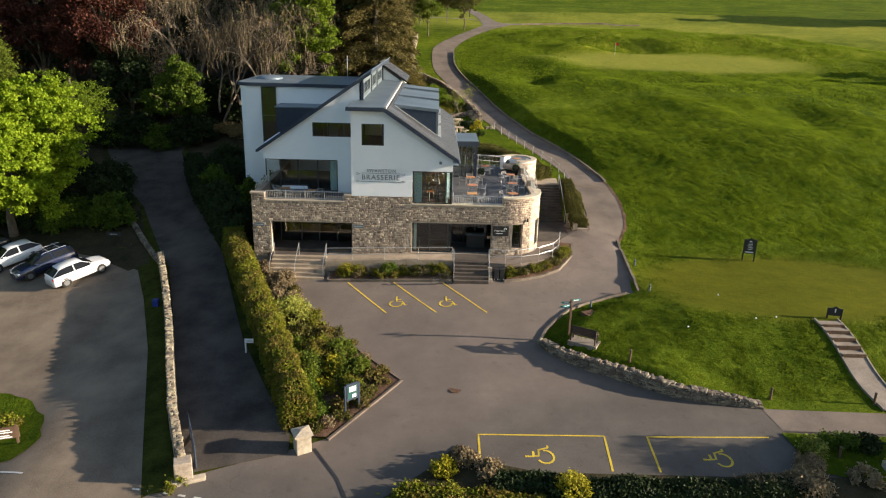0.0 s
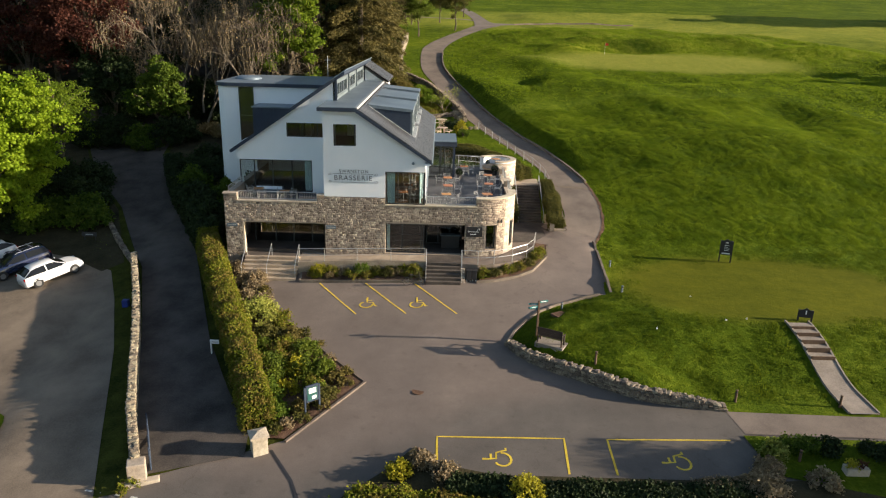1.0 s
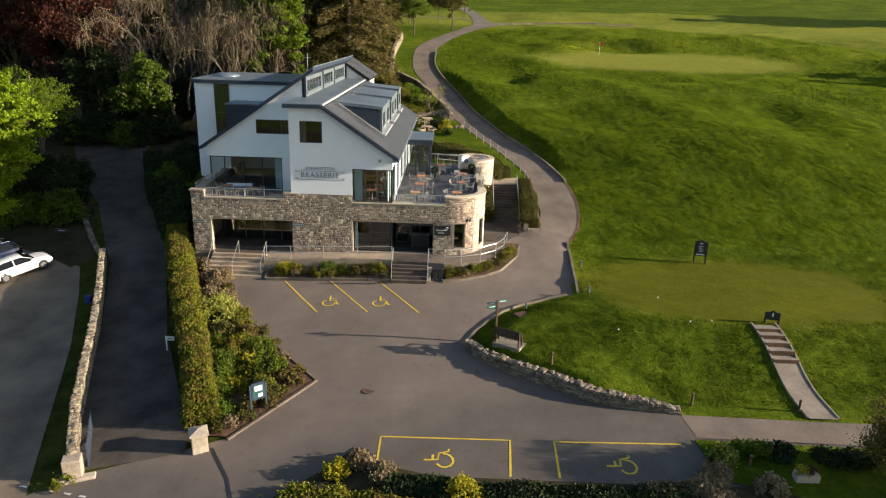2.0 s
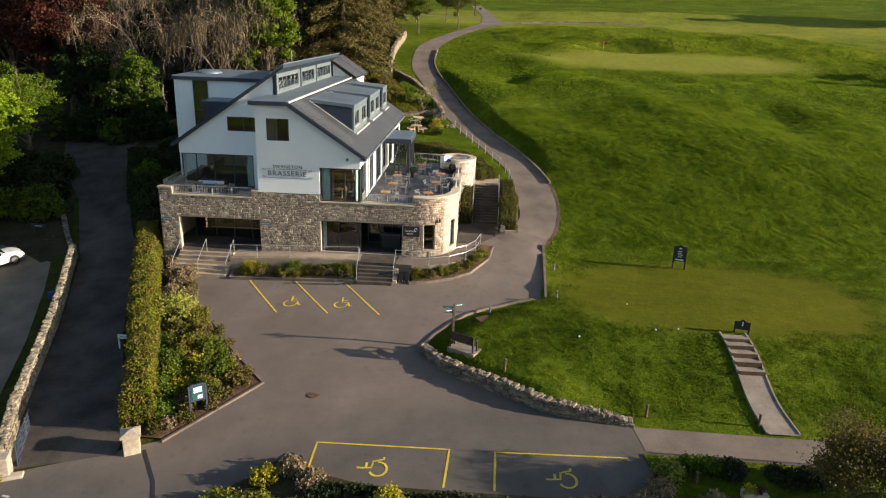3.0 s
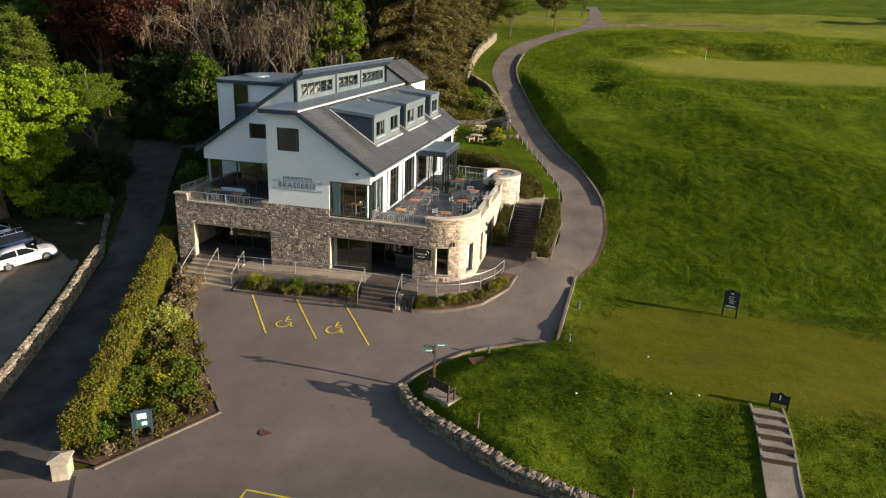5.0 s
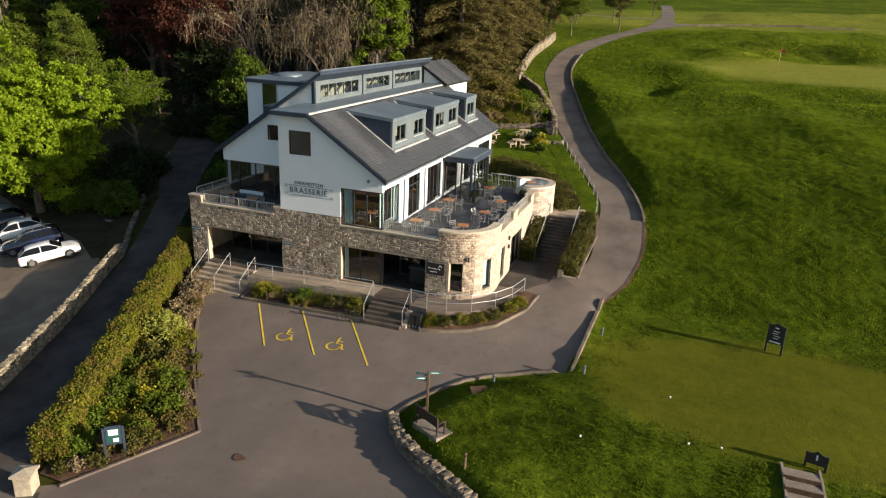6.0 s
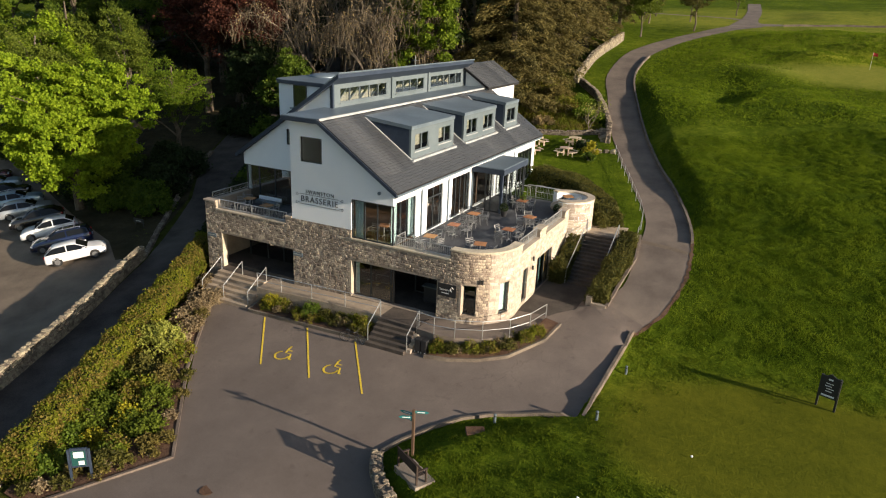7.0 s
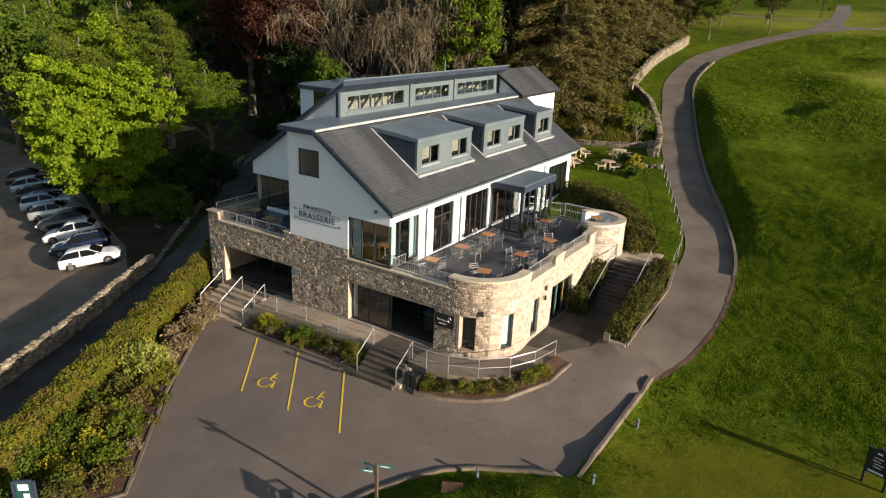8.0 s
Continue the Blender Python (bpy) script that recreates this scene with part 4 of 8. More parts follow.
for u0, u1, z in ((-0.07, 1.0, 4.32), (1.0, 6.9, 3.8), (6.9, 7.43, 4.32), (11.95, 18.75, 3.72), (18.75, SIDE_U + 3.4, 4.32), (SIDE_U + 3.4, SIDE_U + 6.5, 3.8),
                  (SIDE_U + 6.5, SIDE_U + 7.7, 4.32), (SIDE_U + 7.7, SIDE_U + 11.6, 3.8), (SIDE_U + 11.6, U3, 4.32)):
    coping(u0, u1, z)
# pale dressed jambs beside the openings
for u, z0, z1 in ((1.25, -0.25, 2.2), (11.82, 0.0, 2.35), (19.4, 0.45, 2.35)):
    part("jamb", boxes((X0 + u, X0 + u + 0.14, -0.015, 0.4, z0, z1)), M["dressed"], house)

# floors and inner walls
# the floor takes a dark tarmac colour in place of indoor shade
part("ground_floor", boxes((-11.5, 7.1, 0.4, 11.8, -0.32, -0.03), (7.1, 9.5, 2.2, 11.8, -0.32, -0.03)), M["drive"], house, "floor of the lower storey, indoor dark put into its colour")
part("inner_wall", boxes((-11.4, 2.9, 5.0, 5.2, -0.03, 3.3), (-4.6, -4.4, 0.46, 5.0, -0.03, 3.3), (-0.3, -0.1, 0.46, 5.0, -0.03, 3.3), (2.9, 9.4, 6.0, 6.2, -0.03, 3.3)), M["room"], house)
floor_bm = bmesh.new()
outline = [(X0 + 0.46, 0.46), (CX, 0.46)] + [(CX + (CR - 0.46) * math.sin(a * math.pi / 16), CY - (CR - 0.46) * math.cos(a * math.pi / 16)) for a in range(1, 9)] + [(CX + CR - 0.46, 12.2), (8.6, 16.6), (3.0, 16.9), (3.0, 12.2), (X0 + 0.46, 12.2)]
prism(floor_bm, outline, 3.3, 3.58, "z")
part("terrace_deck", floor_bm, M["deck"], house, "dark grey tiled roof terrace")
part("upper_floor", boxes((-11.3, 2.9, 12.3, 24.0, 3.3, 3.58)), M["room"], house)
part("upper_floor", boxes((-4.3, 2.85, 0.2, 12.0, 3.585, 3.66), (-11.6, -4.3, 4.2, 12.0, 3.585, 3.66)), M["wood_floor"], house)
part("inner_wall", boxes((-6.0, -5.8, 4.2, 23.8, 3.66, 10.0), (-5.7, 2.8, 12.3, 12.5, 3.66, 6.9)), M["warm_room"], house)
part("inner_wall", boxes((-5.3, -5.2, 4.0, 23.8, 10.9, 11.6)), M["pale_room"], house)

# glazing of the stone floor
window(house, front(0.0), -10.4, -4.5, -0.2, 2.2, (0.28, 0.52, 0.76), (), 2.6, 0.08)
window(house, front(0.0), 0.1, 3.0, 0.0, 2.3, (0.42, 0.92), (), 0.35, 0.08)
window(house, front(0.0), 3.1, 5.95, 0.0, 2.3, (0.33, 0.66), (), 2.8, 0.08)
window(house, stone_path, 19.5, 20.4, 0.45, 2.35, (), (), 0.3, 0.07)
window(house, stone_path, U1 + 2.75, U1 + 3.45, 0.5, 2.45, (), (), 0.2, 0.07)
window(house, stone_path, SIDE_U + 3.85, SIDE_U + 4.7, 0.35, 2.5, (), (), 0.2, 0.07)
window(house, stone_path, SIDE_U + 6.4, SIDE_U + 9.3, 0.1, 2.5, (0.34, 0.67), (), 0.25, 0.08)
for u0, u1, v0, v1, mat, name, label in ((U1 + 2.80, U1 + 3.40, 0.62, 2.40, "curtain", "blind", "pale teal roller blind"), (SIDE_U + 3.9, SIDE_U + 4.65, 0.9, 2.45, "curtain", "blind", "pale teal roller blind"),
                                      (SIDE_U + 7.45, SIDE_U + 7.8, 0.2, 2.4, "teal_panel", "door_panel", "teal door panel"), (SIDE_U + 8.45, SIDE_U + 8.75, 0.2, 2.4, "amber_panel", "door_panel", "amber door panel"), (12.05, 12.3, 0.1, 2.2, "curtain", "blind", "pale teal roller blind")):
    part(name, wall_panel(bmesh.new(), lambda u, d, v: stone_path(u, d - (0.42 if u < U1 else 0.26), v), u0, u1, v0, v1, 0.02), M[mat], house, label)

# white gable block
SLOPE = (10.85 - 7.2) / (3.43 + 2.05)


def right_roof(x):
    return 10.85 - (x + 2.05) * SLOPE


def clipped(bm, co, no):
    cut = bmesh.ops.bisect_plane(bm, geom=bm.verts[:] + bm.edges[:] + bm.faces[:], plane_co=co, plane_no=no, clear_outer=True, dist=1e-5)
    bmesh.ops.holes_fill(bm, edges=[e for e in cut["geom_cut"] if isinstance(e, bmesh.types.BMEdge)], sides=0)
    bmesh.ops.recalc_face_normals(bm, faces=bm.faces[:])


RIGHT_NORMAL = (SLOPE, 0, 1)
bm = bmesh.new()
wall_panel(bm, front(0.0), -4.45, 3.0, 4.26, 10.6, 0.3, [(-3.68, -2.06, 8.08, 9.64), (0.05, 3.2, 3.0, 6.28)])
clipped(bm, (-2.05, 0, 10.85 - 0.26), RIGHT_NORMAL)
part("gable_wall", bm, M["render"], house, "smooth white rendered gable wall")
window(house, front(0.0), -3.68, -2.06, 8.08, 9.64, (0.94,), (), 0.16, 0.06)
window(house, front(0.0), 0.05, 3.0, 3.83, 6.28, (0.32, 0.62), (), 0.14, 0.07)
bm = bmesh.new()
wall_panel(bm, side(-4.15), 0.3, 3.9, 4.26, 10.6, 0.3)
part("gable_side_wall", bm, M["render"], house)
bm = bmesh.new()
SIDE_HOLES = [(-1, 2.75, 3.0, 6.4), (4.25, 6.45, 3.62, 6.45), (7.85, 10.75, 3.62, 6.45), (11.2, 15.3, 3.62, 6.3), (16.3, 18.3, 3.62, 6.2), (20.1, 23.6, 3.62, 6.25)]
wall_panel(bm, side(3.0), 0.3, 24.2, 3.0, 7.1, 0.3, SIDE_HOLES)
part("side_wall", bm, M["render"], house, "white rendered side wall with tall windows")
window(house, side(3.0), 0.14, 2.75, 3.83, 6.4, (0.33, 0.66), (), 0.14, 0.07)
window(house, side(3.0), 4.25, 6.45, 3.64, 6.45, (0.45,), (0.75,), 0.16, 0.08, name="glass_door")
window(house, side(3.0), 7.85, 10.75, 3.64, 6.45, (0.25, 0.5, 0.75), (), 0.16, 0.08)
window(house, side(3.0), 16.3, 18.3, 3.64, 6.2, (0.5,), (), 0.16, 0.08)
window(house, side(3.0), 20.1, 23.6, 3.64, 6.25, (0.25, 0.5, 0.75), (), 0.10, 0.08)
for y in (0.5, 2.3):
    bm = bmesh.new()
    for k in range(9):
        tube(bm, [(2.62 - 0.03 * (k % 2), y + 0.06 * k, 3.7), (2.62 - 0.03 * (k % 2), y + 0.06 * k, 6.2)], 0.05, 6)
    part("curtain", bm, M["curtain"], house, "pale teal curtain")
bm = bmesh.new()
for k in range(10):
    tube(bm, [(0.25 + 0.05 * k, 0.34 - 0.03 * (k % 2), 3.75), (0.18 + 0.06 * k, 0.34 - 0.03 * (k % 2), 6.2)], 0.05, 6)
part("curtain", bm, M["curtain"], house, "pale teal curtain")

# set-back west gable
bm = bmesh.new()
wall_panel(bm, front(3.9), -11.8, -4.1, 6.2, 12.9, 0.3, [(-7.9, -4.46, 8.03, 9.12)])
LEFT_SLOPE = (13.15 - 6.95) / 9.0
clipped(bm, (-3.3, 0, 13.15 - 0.28), (-LEFT_SLOPE, 0, 1))
part("west_gable_wall", bm, M["render"], house, "white rendered upper wall under the long roof slope")
window(house, front(3.9), -7.9, -4.46, 8.03, 9.12, (0.36, 0.7), (), 0.14, 0.06)
part("pier", boxes((-6.0, -4.45, 3.9, 4.2, 3.58, 6.2)), M["render"], house)
window(house, front(4.0), -11.7, -6.0, 3.62, 6.2, (0.2, 0.45, 0.72), (), 0.1, 0.08)
bm = bmesh.new()
wall_panel(bm, side(-11.5), 4.2, 24.0, 3.3, 7.4, 0.3, [(4.3, 8.5, 3.7, 6.2)])
part("west_side_wall", bm, M["render"], house)
part("soffit", boxes((-11.5, -4.5, 4.2, 4.6, 6.2, 6.28)), M["render"], house)
bm = bmesh.new()
for k in range(10):
    tube(bm, [(-6.6 + 0.055 * k, 4.3 - 0.03 * (k % 2), 3.7), (-6.6 + 0.055 * k, 4.3 - 0.03 * (k % 2), 6.1)], 0.05, 6)
part("curtain", bm, M["curtain"], house, "pale teal curtain")

# roofs
def roof_slab(name, outline, y0, y1, material, label=""):
    return part(name, prism(bmesh.new(), outline, y0, y1, "y"), material, house, label)


roof_slab("west_roof", [(-12.3, 6.95), (-3.3, 13.15), (-3.3, 12.86), (-12.15, 6.76), (-12.3, 6.76)], 3.55, 24.2, M["navy"], "dark blue-grey fascia and long west roof slope")
roof_slab("clerestory_cap", [(-4.4, 12.41), (-3.22, 13.222), (-3.22, 13.16), (-4.36, 12.37)], 3.5, 24.25, M["grey_metal"])
flat = part("flat_roof", boxes((-4.72, -2.0, -0.42, 3.9, 10.66, 10.88), (-4.04, -2.0, 3.9, 24.2, 10.66, 10.88)), M["grey_metal"], house, "grey sheet-metal flat roof")
part("fascia", boxes((-4.76, -2.05, -0.46, -0.424, 10.58, 10.84), (-4.76, -4.724, -0.424, 3.88, 10.58, 10.84)), M["navy"], house)
east_roof = roof_slab("east_roof", [(-2.05, 10.83), (3.43, 7.18), (3.43, 7.06), (3.36, 6.98), (-2.05, 10.58)], -0.38, 24.9, M["underlay"], "grey slate roof slope")
roof_slab("verge_board", [(-2.08, 10.84), (3.45, 7.16), (3.45, 6.92), (-2.08, 10.58)], -0.44, -0.384, M["navy"])
roof_slab("flashing", [(-2.10, 10.885), (-1.90, 10.895), (-1.85, 10.77), (-2.10, 10.83)], -0.42, 24.3, M["lead"], "pale metal ridge flashing")
bm = tube(bmesh.new(), [(3.48, -0.4, 7.02), (3.48, 24.4, 7.02)], 0.07, 8)
part("gutter", bm, M["grey_metal"], house)
for y in (3.4, 7.15, 11.0, 19.2):
    part("downpipe", tube(bmesh.new(), [(3.45, y, 6.98), (3.12, y, 6.7), (3.07, y, 6.5), (3.07, y, 3.6)], 0.045, 6), M["grey_metal"], house)
part("eaves_board", boxes((2.98, 3.4, -0.36, 24.38, 6.86, 6.98)), M["render"], house)

# clerestory
bm = bmesh.new()
CLER = [(4.75, 10.7, 11.15, 12.12), (11.95, 16.4, 11.15, 12.12), (17.5, 23.3, 11.15, 12.12)]
wall_panel(bm, side(-4.02), 3.9, 24.0, 10.88, 12.62, 0.2, CLER)
part("clerestory_wall", bm, M["clad"], house, "grey clad clerestory band with windows")
for u0, u1, v0, v1 in CLER:
    n = 5 if u1 - u0 > 5 else 4
    window(house, side(-4.02), u0, u1, v0, v1, [k / n for k in range(1, n)], (), 0.1, 0.07, M["clad"], sill=M["clad"])
for y in (3.86, 11.3, 17.0, 24.0):
    part("clerestory_post", boxes((-4.06, -3.9, y - 0.09, y + 0.09, 10.89, 12.7)), M["navy"] if y in (3.86, 24.0) else M["clad"], house)

for k in range(14):
    y = 4.6 + 1.42 * k
    part("roof_beam", prism(bmesh.new(), [(-5.18, 10.95), (-4.32, 12.05), (-4.32, 12.25), (-5.18, 11.15)], y, y + 0.14, "y"), M["clad"], house)

# dormers
for y0, y1, n in ((4.0, 10.05, 2), (11.7, 17.5, 2), (19.5, 22.4, 1)):
    dormer = new("dormer")
    dormer.parent = house
    tagged(dormer, "dark blue-grey clad dormer with a flat metal roof")
    bm = bmesh.new()
    holes = [(y0 + 0.45, y0 + 2.35, 8.68, 9.82), (y1 - 2.35, y1 - 0.45, 8.68, 9.82)][:n]
    wall_panel(bm, side(1.85), y0, y1, 8.1, 10.12, 0.15, holes)
    part("dormer_face", bm, M["clad"], dormer, "grey clad dormer face")
    for h in holes:
        window(house, side(1.85), *h, (0.5,), (), 0.1, 0.08, M["clad"], sill=M["lead"])
    for y in (y0, y1 - 0.12):
        part("cheek", prism(bmesh.new(), [(1.70, 8.1), (1.70, 10.12), (-1.45, 10.40), (-1.45, 10.2)], y, y + 0.12, "y"), M["navy"], dormer)
    part("inner_wall", boxes((1.1, 1.16, y0 + 0.15, y1 - 0.15, right_roof(1.1) + 0.06, 10.15)), M["pale_room"], dormer)
    part("dormer_roof", prism(bmesh.new(), [(1.90, 10.12), (1.90, 10.34), (-1.6, 10.66), (-1.6, 10.42)], y0 - 0.04, y1 + 0.04, "y"), M["grey_metal"], dormer)
    part("dormer_flashing", boxes((1.86, 2.12, y0 - 0.1, y1 + 0.1, 8.06, 8.26)), M["lead"], dormer)
    for y in (y0 - 0.14, y1 + 0.02):
        part("side_flashing", prism(bmesh.new(), [(2.1, right_roof(2.1) + 0.03), (2.1, right_roof(2.1) + 0.09), (-1.5, right_roof(-1.5) + 0.09), (-1.5, right_roof(-1.5) + 0.03)], y, y + 0.12, "y"), M["lead"], dormer)

# glazed porch on the terrace
part("porch_roof", boxes((2.9, 5.5, 10.9, 15.7, 6.45, 6.86), bevel=0.02), M["grey_metal"], house, "flat grey porch roof")
part("porch_fascia", boxes((2.95, 5.54, 10.86, 10.896, 6.42, 6.8), (5.504, 5.54, 10.9, 15.7, 6.42, 6.8)), M["navy"], house)
window(house, front(11.1), 3.02, 5.35, 3.6, 6.44, (0.45, 0.62), (), 0.1, 0.09, name="glass_door")
window(house, side(5.35), 11.2, 15.5, 3.6, 6.44, (0.22, 0.44, 0.66, 0.84), (), 0.1, 0.09)
window(house, front(15.6), 3.02, 5.35, 3.6, 6.44, (0.5,), (), 0.1, 0.09)
part("porch_post", boxes((5.22, 5.4, 11.02, 11.2, 3.58, 6.44)), M["navy"], house)

# annex with a rounded corner
bm = bmesh.new()
outline = [(-6.4, 12.2)] + [(-14.9 - 0.85 * math.sin(radians(a)), 13.05 - 0.85 * math.cos(radians(a))) for a in range(0, 91, 15)] + [(-15.75, 20.8), (-14.9, 21.5), (-6.4, 21.5)]
prism(bm, outline, -0.6, 11.02, "z")
part("annex_wall", bm, M["render"], house, "white rendered stair block")
bm = bmesh.new()
grown = [(-4.6, 12.02)] + [(-14.9 - 1.05 * math.sin(radians(a)), 13.05 - 1.05 * math.cos(radians(a))) for a in range(0, 91, 15)] + [(-15.95, 20.9), (-15.0, 21.7), (-4.6, 21.7)]
prism(bm, grown, 11.024, 11.30, "z")
part("annex_roof", bm, M["navy"], house, "dark flat roof with a metal top")
bm = bmesh.new()
prism(bm, [(x * 0.985 - 0.15, y * 0.99 + 0.17) for x, y in grown], 11.304, 11.34, "z")
part("annex_roof_sheet", bm, M["grey_metal"], house)
window(house, front(12.2), -13.75, -12.45, 6.0, 11.0, (), (0.5,), -0.03, 0.06)
# near-black sheet on the solid block, for the dark room behind the glass
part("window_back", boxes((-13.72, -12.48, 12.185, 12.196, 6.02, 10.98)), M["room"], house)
part("annex_box", boxes((-11.95, -8.0, 9.6, 12.19, 6.6, 9.5)), M["navy"], house, "dark blue clad box dormer")
part("annex_box_roof", boxes((-12.05, -8.0, 9.5, 12.19, 9.504, 9.6)), M["grey_metal"], house)
bm = bmesh.new()
bmesh.ops.create_uvsphere(bm, u_segments=24, v_segments=10, radius=1.0, matrix=Matrix.Translation((-14.0, 16.6, 11.36)) @ Matrix.Diagonal((1.25, 1.25, 0.30, 1)))
part("rooflight_dome", bm, M["grey_metal"], house, "pale domed rooflight", True)
bm = tube(bmesh.new(), [(-7.2, 20.6, 11.3), (-7.2, 20.6, 13.4)], 0.035, 6)
tube(bm, [(-7.5, 20.6, 13.0), (-6.9, 20.6, 13.0)], 0.02, 5)
part("aerial", bm, M["steel"], house)

# rear block
part("rear_wall", boxes((-6.2, -1.8, 24.0, 30.6, 1.0, 10.75)), M["render"], house)
part("rear_roof", prism(bmesh.new(), [(-1.45, 10.72), (-1.45, 10.86), (-4.3, 12.68), (-7.1, 10.86), (-7.1, 10.72), (-4.3, 12.5)], 23.6, 31.0, "y"), M["underlay"], house)
part("rear_gable", prism(bmesh.new(), [(-1.9, 10.75), (-4.3, 12.4), (-6.7, 10.75)], 24.0, 30.6, "y"), M["render"], house)
part("rear_end_wall", prism(bmesh.new(), [(-4.0, 3.0), (2.98, 3.0), (2.98, 6.95), (-2.05, 10.5), (-4.0, 10.6)], 23.95, 24.18, "y"), M["render"], house)

# curved planter wall at the terrace end
bm = bmesh.new()
DR, DX, DY = 1.75, 9.4, 14.35
for r0, r1, z0, z1 in ((DR - 0.4, DR, -0.4, 4.75),):
    rings = []
    for a in range(-100, 151, 10):
        c, s = math.cos(radians(a)), math.sin(radians(a))
        rings.append([bm.verts.new((DX + r * c, DY + r * s, z)) for r, z in ((r0, z0), (r1, z0), (r1, z1), (r0, z1))])
    for a, b in zip(rings, rings[1:]):
        for k in range(4):
            bm.faces.new((a[k], a[(k + 1) % 4], b[(k + 1) % 4], b[k]))
    bm.faces.new(rings[0]), bm.faces.new(rings[-1][::-1])
bmesh.ops.recalc_face_normals(bm, faces=bm.faces[:])
drum_wall = part("drum_wall", bm, M["render"], house, "curved pale stone wall at the end of the terrace")
bm = bmesh.new()
rings = []
for a in range(-100, 151, 10):
    c, s = math.cos(radians(a)), math.sin(radians(a))
    rings.append([bm.verts.new((DX + r * c, DY + r * s, z)) for r, z in ((DR - 0.46, 4.753), (DR + 0.06, 4.753), (DR + 0.06, 4.85), (DR - 0.46, 4.85))])
for a, b in zip(rings, rings[1:]):
    for k in range(4):
        bm.faces.new((a[k], a[(k + 1) % 4], b[(k + 1) % 4], b[k]))
bm.faces.new(rings[0]), bm.faces.new(rings[-1][::-1])
bmesh.ops.recalc_face_normals(bm, faces=bm.faces[:])
part("coping", bm, M["dressed"], house)
bm = bmesh.new()
bmesh.ops.create_cone(bm, cap_ends=True, segments=32, radius1=DR - 0.42, radius2=DR - 0.42, depth=0.2, matrix=Matrix.Translation((DX, DY, 4.0)))
part("drum_floor", bm, M["paving"], house)

# ---- plants ----
def leaf_quads(centres, size, rng, up=0.35, narrow=1.0, along=None):
    """One small four-cornered leaf or clump at each centre, turned at random."""
    n = len(centres)
    d = rng.normal(size=(n, 3))
    d[:, 2] += up
    d /= np.linalg.norm(d, axis=1)[:, None]
    t = np.cross(d, rng.normal(size=(n, 3)))
    if along is not None:
        t = along + rng.normal(size=(n, 3)) * 0.28
        t /= np.linalg.norm(t, axis=1)[:, None]
        d = np.cross(t, np.cross(d, t))
        d /= np.linalg.norm(d, axis=1)[:, None]
    t /= np.linalg.norm(t, axis=1)[:, None]
    b = np.cross(d, t)
    s = (size * rng.uniform(0.6, 1.3, n))[:, None]
    c = np.asarray(centres)
    bend = d * s * 0.18
    v = np.stack([c - t * s * 0.5, c - b * s * 0.38 * narrow + bend, c + t * s * 0.5, c + b * s * 0.38 * narrow + bend], 1).reshape(-1, 3)
    f = np.arange(4 * n).reshape(n, 4)
    return v, f


def crown_points(centre, radii, clumps, per, spread, rng, hollow=0.55, flat=0.8):
    """Leaf centres in clumps that fill the outer part of an uneven crown."""
    out, mids = [], []
    while len(mids) < clumps:
        d = rng.normal(size=3)
        d /= np.linalg.norm(d)
        if d[2] < -0.55 and rng.random() < 0.7:
            continue
        k = hollow + (1 - hollow) * rng.random() ** 0.6
        k *= 0.82 + 0.28 * math.sin(3.1 * d[0] + 2.3 * d[2] + centre[0]) * math.sin(2.7 * d[1] + centre[1])
        mids.append(np.array(centre) + d * k * np.array(radii))
    for m in mids:
        s = spread * rng.uniform(0.6, 1.3)
        out.append(m + rng.normal(size=(per, 3)) * np.array([s, s, s * flat]) * 0.55)
    return np.concatenate(out), mids


def limbs(bm, base, mids, r0, top, rng, sides=6, count=14, owner=None, bark=None):
    base, top = Vector(base), Vector(top)
    n = 6
    pts = [base.lerp(top, k / n) + Vector((rng.normal(), rng.normal(), 0)) * 0.12 * (k > 0) for k in range(n + 1)]
    tube(bm, pts, [r0 * (1.25 if k == 0 else 1 - 0.8 * k / n) for k in range(n + 1)], 8)
    for m in mids[:count]:
        m = Vector(m)
        k = min(0.85, max(0.25, (m.z - base.z) / max(0.1, top.z - base.z) - 0.25))
        i = min(int(k * n), n - 1)
        a = pts[i].lerp(pts[i + 1], k * n - i)
        mid = a.lerp(m, 0.5) + Vector((0, 0, 0.4))
        if owner is None:
            tube(bm, [a, mid, m], [r0 * 0.35, r0 * 0.2, r0 * 0.06], 5)
        else:
            part("limb", tube(bmesh.new(), [a, mid, m], [r0 * 0.35, r0 * 0.2, r0 * 0.06], 5), M[bark], owner)


def tree(name, label, x, y, height, radii, leaf_mat, leaves, size, seed, low=0.25, bark="bark", clumps=None, spread=None, hollow=0.55, z0=None, girth=1.0):
    rng = np.random.default_rng(seed)
    z = float(land(x, y)) if z0 is None else z0
    t = thing(name, label, "tree", "trees")
    cz = z + height * low + radii[2]
    clumps = clumps or max(20, leaves // 120)
    pts, mids = crown_points((x, y, cz), radii, clumps, max(1, leaves // clumps), spread or min(radii) * 0.18, rng, hollow, 0.55)
    bm = bmesh.new()
    limbs(bm, (x, y, z - 0.2), mids, (0.035 * height ** 0.8 + 0.06) * girth, (x, y, z + height * 0.85), rng, owner=t if leaves >= 7000 else None, bark=bark)
    part("trunk", bm, M[bark], t)
    v, f = leaf_quads(pts, size, rng)
    raw("crown", v.tolist(), f.tolist(), M[leaf_mat], t)
    return t


